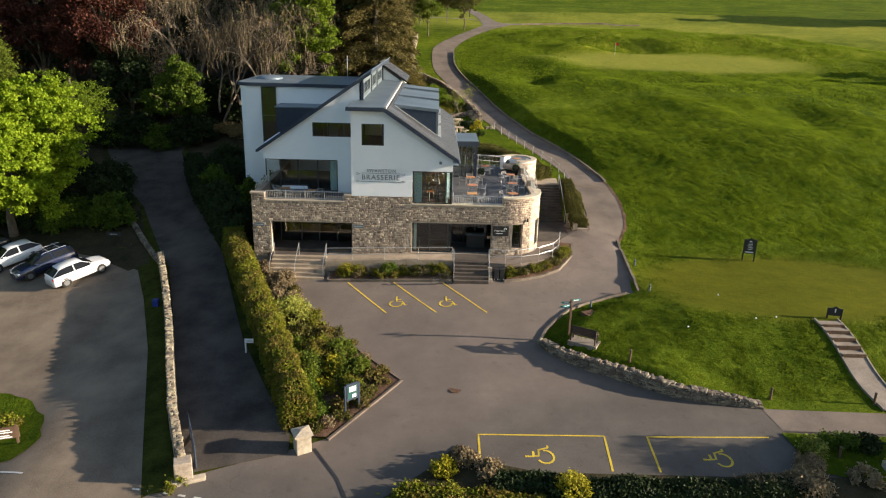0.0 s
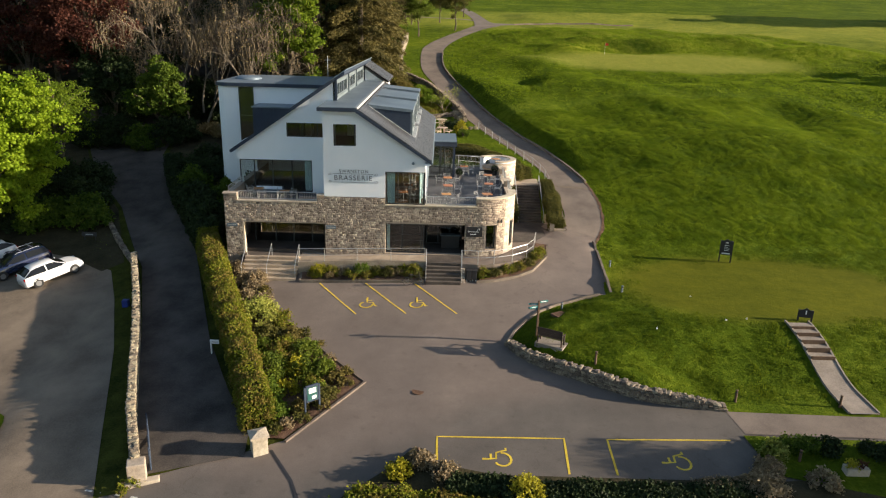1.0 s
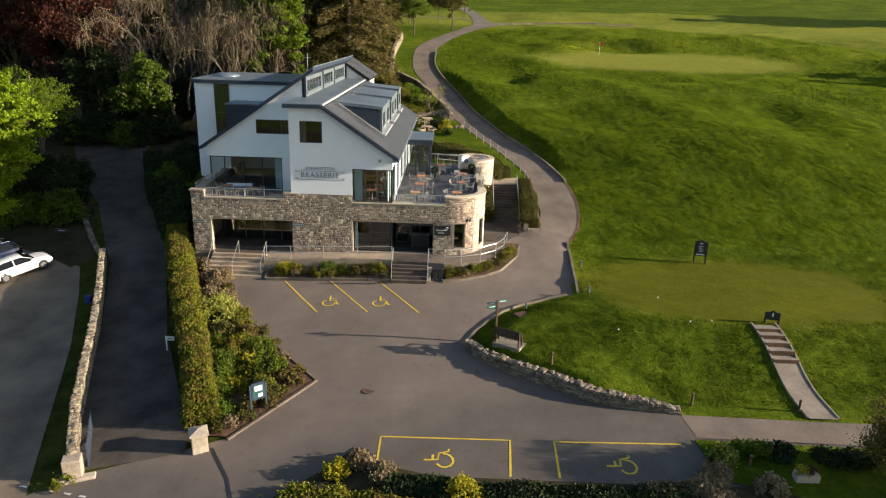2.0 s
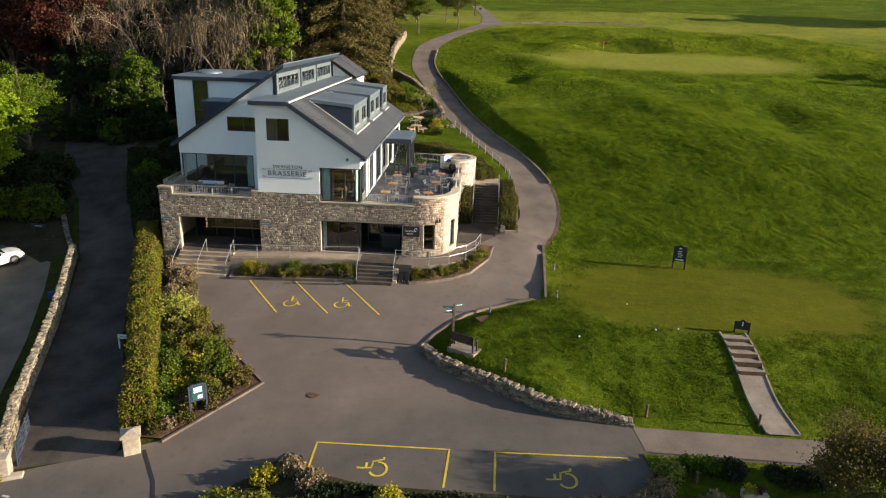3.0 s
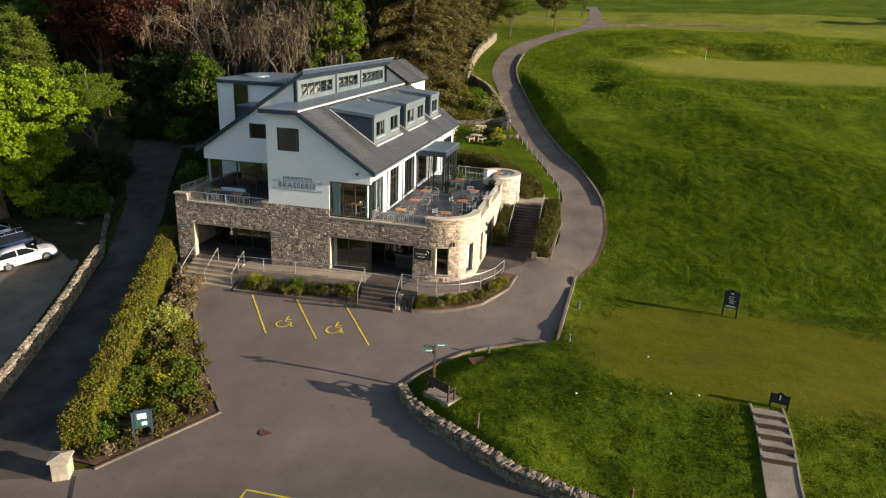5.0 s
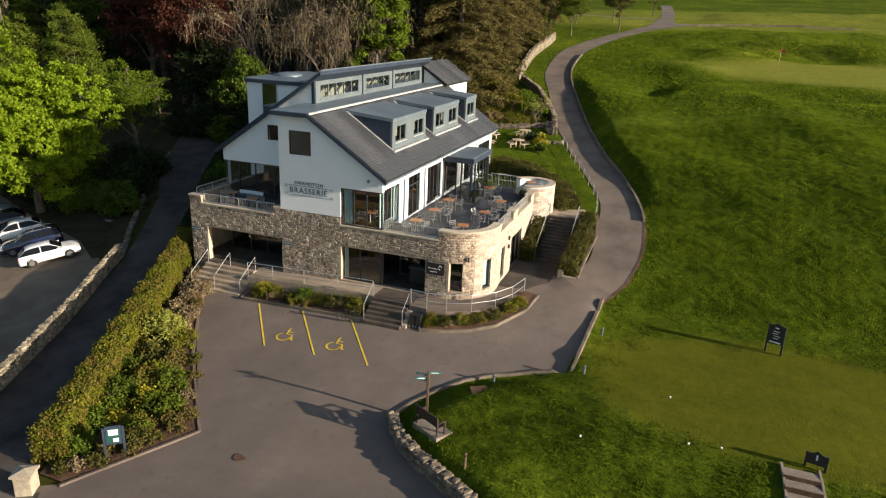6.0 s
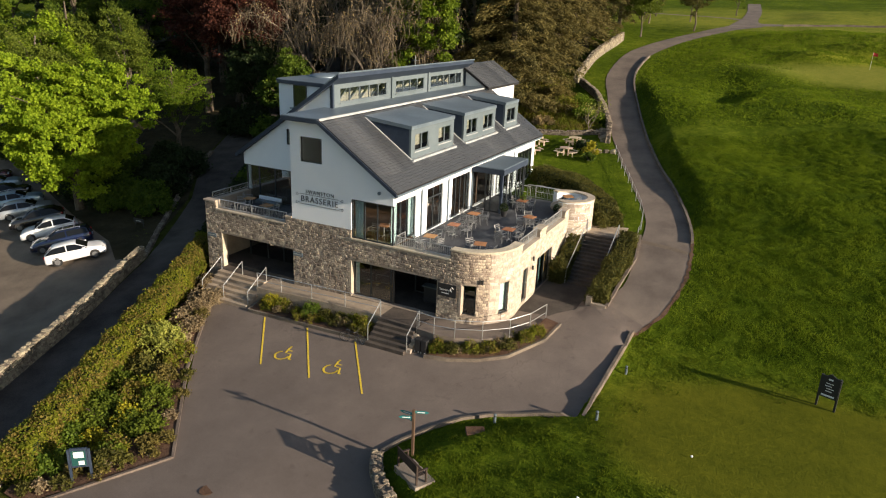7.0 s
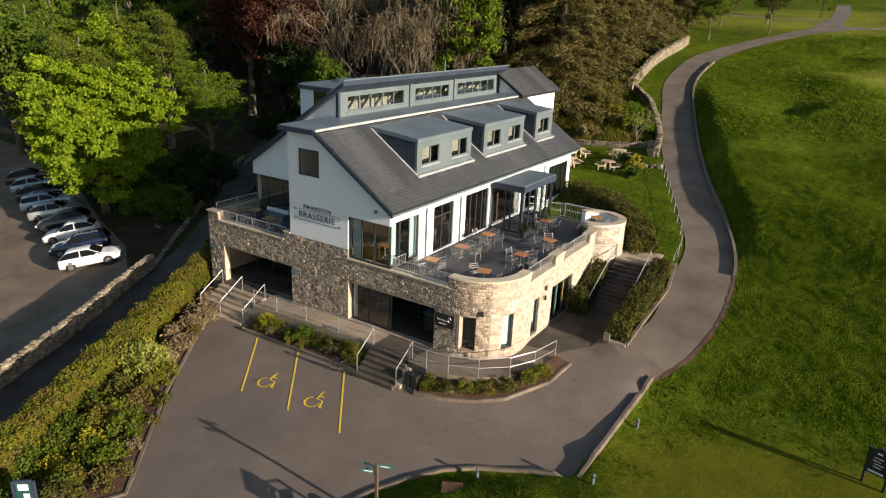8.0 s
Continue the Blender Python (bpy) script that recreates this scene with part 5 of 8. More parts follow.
def conifer(name, label, x, y, height, radius, leaf_mat, leaves, size, seed, low=0.08):
    rng = np.random.default_rng(seed)
    z = float(land(x, y))
    t = thing(name, label, "tree", "trees")
    bm = bmesh.new()
    tube(bm, [(x, y, z - 0.2), (x, y, z + height * 0.5), (x, y, z + height)], [height * 0.022, height * 0.013, 0.03], 8)
    pts, ways = [], []
    boughs = int(height * 9)
    per = max(4, leaves // boughs)
    for k in range(boughs):
        h = low + (1 - low) * rng.random() ** 0.9
        r = radius * (1 - h) ** 0.75 * rng.uniform(0.65, 1.15) + 0.3
        a = rng.uniform(0, 2 * math.pi)
        s = np.sqrt(rng.random(per))
        droop = -0.28 * r * s ** 2 + 0.12 * r * s
        w = 0.22 * r * (1 - 0.55 * s)
        px = x + np.cos(a) * r * s - np.sin(a) * rng.normal(size=per) * w * 0.6
        py = y + np.sin(a) * r * s + np.cos(a) * rng.normal(size=per) * w * 0.6
        pz = z + h * height + droop + rng.normal(size=per) * 0.12 - np.abs(rng.normal(size=per)) * 0.25
        pts.append(np.stack([px, py, pz], 1))
        side = rng.choice((-1, 1), per) * 0.7
        ways.append(np.stack([np.cos(a) - np.sin(a) * side, np.sin(a) + np.cos(a) * side, -0.25 - 0.3 * s], 1))
    part("trunk", bm, M["bark"], t)
    v, f = leaf_quads(np.concatenate(pts), size * 1.7, rng, 0.2, 0.22, np.concatenate(ways))
    raw("crown", v.tolist(), f.tolist(), M[leaf_mat], t)
    return t


def bare_tree(name, label, x, y, height, seed, material="pale_bark", twigs=5, droop=0.0, leaf_mat=None, leaves=0, spread=0.55, hanging=0):
    """A leafless tree: forking limbs down to fine twigs."""
    rng = np.random.default_rng(seed)
    z = float(land(x, y))
    t = thing(name, label, "tree", "trees")
    bm = bmesh.new()
    tips = []

    def grow(p, d, length, r, level):
        n = 3
        pts, q, way = [p], Vector(p), Vector(d)
        for k in range(n):
            way = (way + Vector(rng.normal(size=3)) * 0.22 + Vector((0, 0, 0.10 - droop * level / 4))).normalized()
            q = q + way * length / n
            pts.append(q.copy())
        tube(bm, pts, [r, r * 0.85, r * 0.7, r * 0.55], 6 if level < 2 else 3, cap=False)
        if level >= twigs:
            tips.extend(pts)
            return
        for k in range(3 if level < 3 else 2):
            turn = Vector(rng.normal(size=3)).normalized()
            grow(pts[-1 - (k % 2)], (way + turn * spread).normalized(), length * rng.uniform(0.6, 0.85), r * 0.55, level + 1)
    grow(Vector((x, y, z - 0.2)), Vector((0, 0, 1)), height * 0.32, height * 0.013, 0)
    grow(Vector((x, y, z + height * 0.15)), Vector((rng.normal() * 0.3, rng.normal() * 0.3, 1)), height * 0.28, height * 0.010, 0)
    part("trunk", bm, M[material], t)
    if leaves:
        tips = np.array([p[:] for p in tips])
        c = tips[rng.integers(0, len(tips), leaves)] + rng.normal(size=(leaves, 3)) * 0.25
        v, f = leaf_quads(c, 0.16, rng)
        raw("crown", v.tolist(), f.tolist(), M[leaf_mat], t)
    if hanging:
        tips = np.array([p[:] for p in tips])
        c = tips[rng.integers(0, len(tips), hanging)] + rng.normal(size=(hanging, 3)) * 0.3 + np.array((0, 0, -0.6))
        v, f = leaf_quads(c, 1.5, rng, 0.0, 0.05, np.tile((0.0, 0.0, -1.6), (hanging, 1)))
        tagged(raw("hanging_ivy", v.tolist(), f.tolist(), M["leaf_ivy"], t), kind="stuff")
    return t


# the big lime-green maple and its neighbours beside the car park
tree("maple_tree", "broad maple in bright lime-green leaf beside the car park", -33.6, 6.0, 13.4, (7.6, 7.2, 6.9), "leaf_lime", 70000, 0.27, 21, 0.03, clumps=620, spread=0.46, hollow=0.5)
tree("small_tree", "light airy tree in fresh yellow-green leaf", -33.0, 17.4, 11.0, (4.4, 4.2, 4.1), "leaf_fresh", 15000, 0.15, 22, 0.22, clumps=300, spread=0.42, hollow=0.1)
tree("birch_tree", "slender tree in fresh green leaf", -42.0, 19.4, 16.0, (3.5, 3.5, 6.4), "leaf_birch", 20000, 0.17, 23, 0.2, bark="pale_bark", hollow=0.35)
tree("birch_tree", "slender tree in fresh green leaf", -49.0, 14.0, 15.0, (5.0, 4.8, 6.8), "leaf_birch", 18000, 0.22, 24, 0.1, bark="pale_bark", hollow=0.4)
tree("maple_tree", "tall maple in yellow-green leaf behind the cars", -58.5, 21.5, 14.5, (6.5, 6.0, 6.2), "leaf_lime", 26000, 0.32, 25, 0.12, clumps=220, spread=0.75)
tree("broadleaf_tree", "shaded green tree at the wood's edge", -60.0, 12.0, 17.0, (7.0, 7.0, 8.0), "leaf_green", 10000, 0.45, 26, 0.1)
for k, (x, y, h, mat) in enumerate(((-60, 26, 17, "leaf_birch"), (-68, 19, 18, "leaf_green"), (-66, 32, 20, "leaf_green"), (-75, 26, 19, "leaf_fresh"), (-57, 35, 19, "leaf_green"), (-82, 16, 18, "leaf_green"), (-43, 11.5, 8, "leaf_green"))):
    tree("broadleaf_tree", "leafy tree in fresh spring green at the wood's edge", x, y, h, (5.2, 5.0, h * 0.42), mat, 11000, 0.32, 700 + k, 0.06, spread=0.75)
tree("copper_beech", "copper beech with dark red leaves", -35.5, 30.5, 20.0, (5.5, 5.0, 7.0), "leaf_red", 24000, 0.27, 27, 0.32)
tree("copper_beech", "copper beech with dark red leaves", -44.0, 33.0, 20.0, (6.0, 5.0, 8.0), "leaf_red", 18000, 0.30, 28, 0.25)
tree("holly_tree", "dark evergreen holly at the drive", -32.8, 29.6, 12.5, (3.8, 3.5, 6.0), "leaf_dark", 16000, 0.32, 29, 0.02)
tree("laurel", "glossy green laurel under the bare trees", -26.8, 27.8, 12.0, (3.2, 2.8, 4.6), "leaf_green", 15000, 0.28, 30, 0.06)
for x, y, h, s in ((-25.5, 32.5, 16.5, 31), (-21.5, 33.5, 17.0, 32), (-18.5, 32.0, 15.5, 33), (-28.5, 34.0, 17.5, 34), (-23.5, 31.8, 15.0, 44), (-20.0, 34.5, 17.0, 45)):
    bare_tree("bare_tree", "leafless pale-barked tree hung with ivy stems", x, y, h, s, droop=0.18, leaf_mat="leaf_straw", leaves=900, spread=0.36, twigs=6, hanging=800)
tree("lime_tree", "leafy tree in bright spring green behind the roof", -14.0, 35.0, 19.0, (4.4, 4.2, 8.4), "leaf_fresh", 24000, 0.36, 35, 0.12, clumps=150, spread=0.72, hollow=0.7)
conifer("cypress", "broad old conifer with brownish green boughs", -6.2, 41.0, 22.0, 7.4, "leaf_olive", 66000, 0.34, 36, 0.02)
conifer("cypress", "broad old conifer with brownish green boughs", -10.5, 42.5, 23.0, 6.5, "leaf_olive", 30000, 0.36, 37)
conifer("cypress", "broad old conifer with brownish green boughs", -6.0, 50.0, 19.0, 6.0, "leaf_olive", 36000, 0.34, 38, 0.02)
conifer("cypress", "dense conifer at the edge of the wood", -6.4, 57.0, 17.0, 5.4, "leaf_olive", 26000, 0.34, 39, 0.02)
conifer("cypress", "dense conifer at the edge of the wood", -8.5, 50.0, 19.0, 6.0, "leaf_olive", 14000, 0.38, 41)
conifer("cypress", "dense conifer at the edge of the wood", -9.5, 59.0, 18.0, 6.0, "leaf_olive", 14000, 0.38, 42)
conifer("cypress", "dense conifer at the edge of the wood", -8.5, 72.0, 15.0, 5.0, "leaf_olive", 10000, 0.38, 43)
conifer("cypress", "dense conifer at the edge of the wood", -6.6, 77.0, 16.0, 5.0, "leaf_olive", 15000, 0.34, 46, 0.02)
conifer("cypress", "dense conifer at the edge of the wood", -5.5, 86.0, 15.0, 5.0, "leaf_olive", 11000, 0.36, 47)
conifer("cypress", "dense conifer at the edge of the wood", -6.4, 70.0, 15.0, 5.0, "leaf_olive", 18000, 0.34, 48, 0.02)
conifer("cypress", "smaller conifer at the edge of the wood", -6.2, 63.5, 15.0, 5.0, "leaf_olive", 18000, 0.34, 40, 0.02)
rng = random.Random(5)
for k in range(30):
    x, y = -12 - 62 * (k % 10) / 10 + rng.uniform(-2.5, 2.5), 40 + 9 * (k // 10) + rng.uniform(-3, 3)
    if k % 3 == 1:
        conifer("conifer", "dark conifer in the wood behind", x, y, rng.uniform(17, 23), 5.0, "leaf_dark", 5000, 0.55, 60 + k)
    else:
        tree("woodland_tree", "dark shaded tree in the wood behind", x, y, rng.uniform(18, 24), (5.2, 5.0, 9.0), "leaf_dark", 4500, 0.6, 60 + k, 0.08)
for k, (x, y, h) in enumerate(((6.4, 85.0, 9.5), (-0.1, 77.6, 8.5), (-2.0, 92.0, 8.5), (3.5, 100.0, 8.0), (-6.5, 80.0, 9.0), (9.0, 121.0, 8.0), (-4, 108, 9))):
    tree("young_tree", "young tree in pale spring leaf beside the path", x, y, h, (h * 0.36, h * 0.36, h * 0.40), "leaf_birch" if k % 3 else "leaf_dull", 9000, 0.19, 100 + k, 0.16, hollow=0.2, spread=0.55, girth=0.5)
bare_tree("sapling", "small pale blossoming sapling beside the garden wall", 4.6, 36.0, 4.6, 120, twigs=3, leaf_mat="leaf_pale", leaves=260)


def hedge(label, line, half, height, material, leaves, size, seed, core="leaf_dark", lump=0.25, name="hedge"):
    """A clipped hedge along a line: a dark core and a coat of small leaves, with an uneven outline."""
    rng = np.random.default_rng(seed)
    pts = resampled(line, 0.4)
    t = thing(name, label, "hedge")
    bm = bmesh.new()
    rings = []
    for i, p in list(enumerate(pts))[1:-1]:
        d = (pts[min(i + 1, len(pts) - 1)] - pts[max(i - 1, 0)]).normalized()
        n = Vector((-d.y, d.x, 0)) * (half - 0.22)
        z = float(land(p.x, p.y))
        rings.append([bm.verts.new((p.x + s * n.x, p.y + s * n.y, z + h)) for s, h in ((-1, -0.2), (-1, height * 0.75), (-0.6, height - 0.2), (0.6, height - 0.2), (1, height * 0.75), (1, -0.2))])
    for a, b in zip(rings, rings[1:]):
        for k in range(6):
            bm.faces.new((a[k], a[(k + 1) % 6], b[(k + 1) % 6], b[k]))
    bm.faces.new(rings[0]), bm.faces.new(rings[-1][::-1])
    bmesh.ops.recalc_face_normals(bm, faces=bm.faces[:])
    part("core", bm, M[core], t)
    run = np.cumsum([0] + [(b - a).length for a, b in zip(pts, pts[1:])])
    s = rng.uniform(0, run[-1], leaves)
    px, py = np.interp(s, run, [p.x for p in pts]), np.interp(s, run, [p.y for p in pts])
    dx, dy = np.interp(s + 0.3, run, [p.x for p in pts]) - np.interp(s - 0.3, run, [p.x for p in pts]), np.interp(s + 0.3, run, [p.y for p in pts]) - np.interp(s - 0.3, run, [p.y for p in pts])
    ln = np.hypot(dx, dy) + 1e-9
    nx, ny = -dy / ln, dx / ln
    girth = 2 * height + 2 * half
    g = rng.uniform(0, girth, leaves)
    a = np.where(g < height, -half, np.where(g < height + 2 * half, g - height - half, half))
    h = np.where(g < height, g, np.where(g < height + 2 * half, height, girth - g))
    corner = np.clip((np.abs(a) / half) ** 4 * (h / height) ** 4, 0, 1)
    wob = lump * (np.sin(px * 1.9 + py * 1.1 + h * 2) * 0.5 + np.sin(py * 2.7 - px + a * 2.2) * 0.5)
    a = a * (1 - 0.18 * corner) + np.sign(a) * wob * 0.5 * (np.abs(a) > half * 0.9) + rng.normal(size=leaves) * 0.06
    h = h * (1 - 0.12 * corner) + wob * 0.5 * (h > height * 0.95) + rng.normal(size=leaves) * 0.06
    ends = rng.random(leaves) < 2.2 * half / run[-1]
    first = rng.random(leaves) < 0.5
    a = np.where(ends, rng.uniform(-half, half, leaves), a)
    h = np.where(ends, rng.uniform(0, height, leaves), h)
    px, py = np.where(ends, np.where(first, pts[0].x, pts[-1].x) + rng.normal(size=leaves) * 0.1, px), np.where(ends, np.where(first, pts[0].y, pts[-1].y) + rng.normal(size=leaves) * 0.1, py)
    x, y = px + nx * a, py + ny * a
    z = land(px, py) + h
    v, f = leaf_quads(np.stack([x, y, z], 1), size, rng, 0.5)
    raw("leaves", v.tolist(), f.tolist(), M[material], t)
    return t


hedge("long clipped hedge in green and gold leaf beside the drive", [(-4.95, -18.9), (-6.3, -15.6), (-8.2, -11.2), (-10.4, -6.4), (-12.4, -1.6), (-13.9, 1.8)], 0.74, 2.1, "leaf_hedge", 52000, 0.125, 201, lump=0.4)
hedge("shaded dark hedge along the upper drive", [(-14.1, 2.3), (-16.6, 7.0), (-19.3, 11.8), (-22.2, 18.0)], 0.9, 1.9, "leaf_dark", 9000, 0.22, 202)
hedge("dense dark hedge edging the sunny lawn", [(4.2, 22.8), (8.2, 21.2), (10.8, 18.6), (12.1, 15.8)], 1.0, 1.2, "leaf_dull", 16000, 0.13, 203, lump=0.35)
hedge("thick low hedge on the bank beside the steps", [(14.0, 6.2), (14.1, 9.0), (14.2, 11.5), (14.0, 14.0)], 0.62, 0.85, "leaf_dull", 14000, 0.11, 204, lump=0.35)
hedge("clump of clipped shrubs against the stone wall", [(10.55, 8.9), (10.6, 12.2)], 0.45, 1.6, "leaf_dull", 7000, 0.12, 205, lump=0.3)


def shrub(label, x, y, r, h, material, leaves, size, seed, name="shrub", lift=0.1, z=None):
    """A rounded bush of leaf clumps with a woody base."""
    rng = np.random.default_rng(seed)
    z = float(land(x, y)) + lift if z is None else z
    t = thing(name, label, "shrub", "shrubs in the beds")
    bm = bmesh.new()
    for k in range(5):
        a = rng.uniform(0, 6.28)
        tube(bm, [(x, y, z - 0.15), (x + math.cos(a) * r * 0.3, y + math.sin(a) * r * 0.3, z + h * 0.4), (x + math.cos(a) * r * 0.6, y + math.sin(a) * r * 0.6, z + h * 0.7)], [0.04, 0.03, 0.01], 5)
    part("woody_base", bm, M["bark"], t)
    clumps = max(14, leaves // 45)
    pts = []
    for k in range(clumps):
        d = rng.normal(size=3)
        d /= np.linalg.norm(d)
        d[2] = abs(d[2])
        q = np.array((x, y, z + h * 0.12)) + d * np.array((r, r, h * 0.88)) * rng.uniform(0.45, 0.98) ** 0.5
        pts.append(q + rng.normal(size=(leaves // clumps, 3)) * 0.10 * (r + 0.4))
    v, f = leaf_quads(np.concatenate(pts), size, rng, 0.6)
    raw("foliage", v.tolist(), f.tolist(), M[material], t)
    return t


SHRUBS = [  # x, y, radius, height, material, label
    (-9.9, -2.9, 0.75, 0.8, "leaf_heather", "low brown-grey heather"), (-9.1, -4.0, 0.7, 0.8, "leaf_heather", "low brown-grey heather"),
    (-8.9, -5.2, 0.85, 0.9, "leaf_heather", "low brown-grey heather"), (-7.9, -5.6, 0.7, 0.7, "leaf_heather", "low brown-grey heather"),
    (-10.8, -1.4, 0.7, 0.8, "leaf_heather", "low brown-grey heather"), (-7.6, -6.9, 0.6, 0.6, "leaf_heather", "low brown-grey heather"),
    (-7.5, -8.4, 1.4, 1.9, "leaf_pale", "pale variegated shrub"), (-6.0, -8.2, 0.7, 0.9, "leaf_hedge", "rounded green shrub"),
    (-6.5, -10.6, 1.0, 1.2, "leaf_dull", "dense olive shrub"), (-5.0, -10.6, 0.85, 1.0, "leaf_bronze", "bronze-leaved shrub"),
    (-6.9, -12.2, 1.1, 1.4, "leaf_birch", "dense green shrub"), (-5.2, -12.2, 1.0, 1.2, "leaf_hedge", "olive-green shrub"),
    (-3.8, -12.1, 0.9, 1.0, "leaf_birch", "dense green shrub"), (-5.6, -14.2, 1.15, 1.5, "leaf_birch", "dense green shrub"),
    (-3.9, -13.9, 0.75, 1.0, "leaf_yellow", "golden-leaved shrub"), (-2.7, -13.8, 0.85, 0.9, "leaf_birch", "dense green shrub"),
    (-5.2, -16.3, 0.9, 1.1, "leaf_green", "glossy green shrub"), (-4.2, -15.7, 0.6, 0.7, "leaf_yellow", "golden-leaved shrub"),
    (-1.6, -14.6, 0.5, 0.5, "leaf_bronze", "low bronze shrub"), (-4.5, -17.8, 0.8, 0.9, "leaf_green", "glossy green shrub"), (-3.2, -17.3, 0.5, 0.4, "leaf_bronze", "low bronze shrub")]
for k, (x, y, r, h, mat, label) in enumerate(SHRUBS):
    shrub(label + " in the mulched bed", x, y, r, h, mat, int(1500 * r * r + 500), 0.15, 300 + k)
for k, (x, y, r, h, mat, label) in enumerate((
        (2.4, -22.3, 0.6, 0.55, "leaf_yellow", "golden shrub"), (3.5, -21.5, 0.6, 0.5, "leaf_heather", "brown woody shrub"), (4.4, -22.3, 0.7, 0.5, "leaf_heather", "brown woody shrub"),
        (1.0, -24.0, 0.8, 0.5, "leaf_hedge", "green shrub"), (2.6, -24.2, 0.9, 0.5, "leaf_hedge", "green shrub"), (0.0, -25.0, 0.8, 0.5, "leaf_green", "green shrub"),
        (8.3, -23.6, 0.8, 0.9, "leaf_yellow", "golden shrub"), (19.4, -23.0, 1.0, 0.6, "leaf_heather", "brown woody shrub"),
        (20.9, -20.4, 0.7, 0.6, "leaf_pale", "grey-green lavender"), (21.9, -19.9, 0.6, 0.6, "leaf_green", "green shrub"), (22.7, -20.0, 0.7, 0.7, "leaf_green", "green shrub"), (23.8, -20.0, 0.7, 0.6, "leaf_dark", "dark green shrub"),
        (26.0, -20.3, 0.8, 0.5, "leaf_dark", "dark green shrub"), (27.5, -20.4, 0.8, 0.5, "leaf_dark", "dark green shrub"), (20.2, -21.5, 0.6, 0.5, "leaf_heather", "brown woody shrub"), (22.4, -22.4, 0.7, 0.5, "leaf_heather", "brown woody shrub"))):
    shrub(label + " on the front verge", x, y, r, h, mat, int(1300 * r * r + 400), 0.15, 340 + k)
# the planters before the building
for k, (x, y, r, h, mat, label) in enumerate((
        (-4.6, -2.0, 0.6, 0.75, "leaf_yellow", "yellow-green shrub"), (-3.7, -1.9, 0.5, 0.6, "leaf_hedge", "yellow-green shrub"), (-1.5, -2.0, 0.65, 0.8, "leaf_green", "bright green shrub"), (-0.4, -2.0, 0.45, 0.5, "leaf_dull", "brown shrub"),
        (0.6, -2.0, 0.5, 0.5, "leaf_dull", "brown shrub"), (1.6, -2.0, 0.5, 0.6, "leaf_hedge", "olive shrub"), (2.4, -2.0, 0.5, 0.7, "leaf_hedge", "olive shrub"),
        (7.4, -2.2, 0.45, 0.6, "leaf_hedge", "olive shrub"), (8.3, -2.0, 0.5, 0.5, "leaf_dull", "brown shrub"), (9.2, -1.7, 0.5, 0.6, "leaf_hedge", "green shrub"), (10.1, -1.2, 0.5, 0.5, "leaf_hedge", "olive shrub"),
        (10.9, -0.5, 0.5, 0.5, "leaf_dull", "brown shrub"), (11.6, 0.4, 0.5, 0.5, "leaf_hedge", "olive shrub"), (12.0, 1.3, 0.45, 0.5, "leaf_hedge", "olive shrub"))):
    shrub(label + " in the planter before the building", x, y, r, h, mat, int(2600 * r * r + 500), 0.085, 380 + k, lift=0.25)
for k in range(34):
    r_ = random.Random(1200 + k)
    if k < 18:
        x, y = -5.4 + 8.2 * (k + r_.random() * 0.6) / 18, -2.25 + r_.uniform(-0.3, 0.35)
    else:
        s_ = (k - 18 + r_.random() * 0.6) / 16
        x, y = 7.2 + 5.0 * s_, -2.35 + 4.3 * s_ ** 1.9 + r_.uniform(-0.15, 0.15)
    r, h = r_.uniform(0.3, 0.45), r_.uniform(0.3, 0.55)
    shrub("low mixed planting in the planter before the building", x, y, r, h, r_.choice(("leaf_hedge", "leaf_dull", "leaf_dull", "leaf_heather")), 800, 0.075, 1240 + k, lift=0.22)
for k, (x, y, r, h, mat, label) in enumerate(((5.6, 31.8, 1.0, 0.7, "leaf_dark", "dark low shrub"), (6.4, 30.3, 0.7, 1.2, "leaf_yellow", "golden feathery shrub"), (6.7, 28.9, 0.6, 0.6, "leaf_green", "green shrub"),
                                              (2.6, 40.5, 1.2, 0.8, "leaf_fresh", "rough green shrub"), (4.6, 39.5, 1.0, 0.7, "leaf_fresh", "rough green shrub"), (0.0, 42.0, 1.5, 1.3, "leaf_hedge", "rough green shrub"), (-1.5, 43.5, 1.8, 1.8, "leaf_bronze", "brown rough shrub"),
                                              (-3.6, 45.0, 1.8, 2.6, "leaf_hedge", "tall yellow-green shrub"), (-2.4, 47.6, 1.5, 2.4, "leaf_dull", "tall olive shrub"), (-5.2, 43.4, 1.6, 2.4, "leaf_dull", "tall olive shrub"), (1.6, 43.4, 1.3, 1.0, "leaf_fresh", "bright green shrub"), (-0.9, 37.6, 1.1, 0.6, "leaf_straw", "dry grassy clump"), (-20.5, 30.5, 1.8, 1.1, "leaf_straw", "dry grassy clump"), (-22.8, 31.3, 1.6, 0.9, "leaf_straw", "dry grassy clump"), (-18.5, 29.5, 1.5, 0.9, "leaf_straw", "dry grassy clump"))):
    shrub(label + " on the bank behind", x, y, r, h, mat, int(1200 * r * r + 300), 0.2, 410 + k)

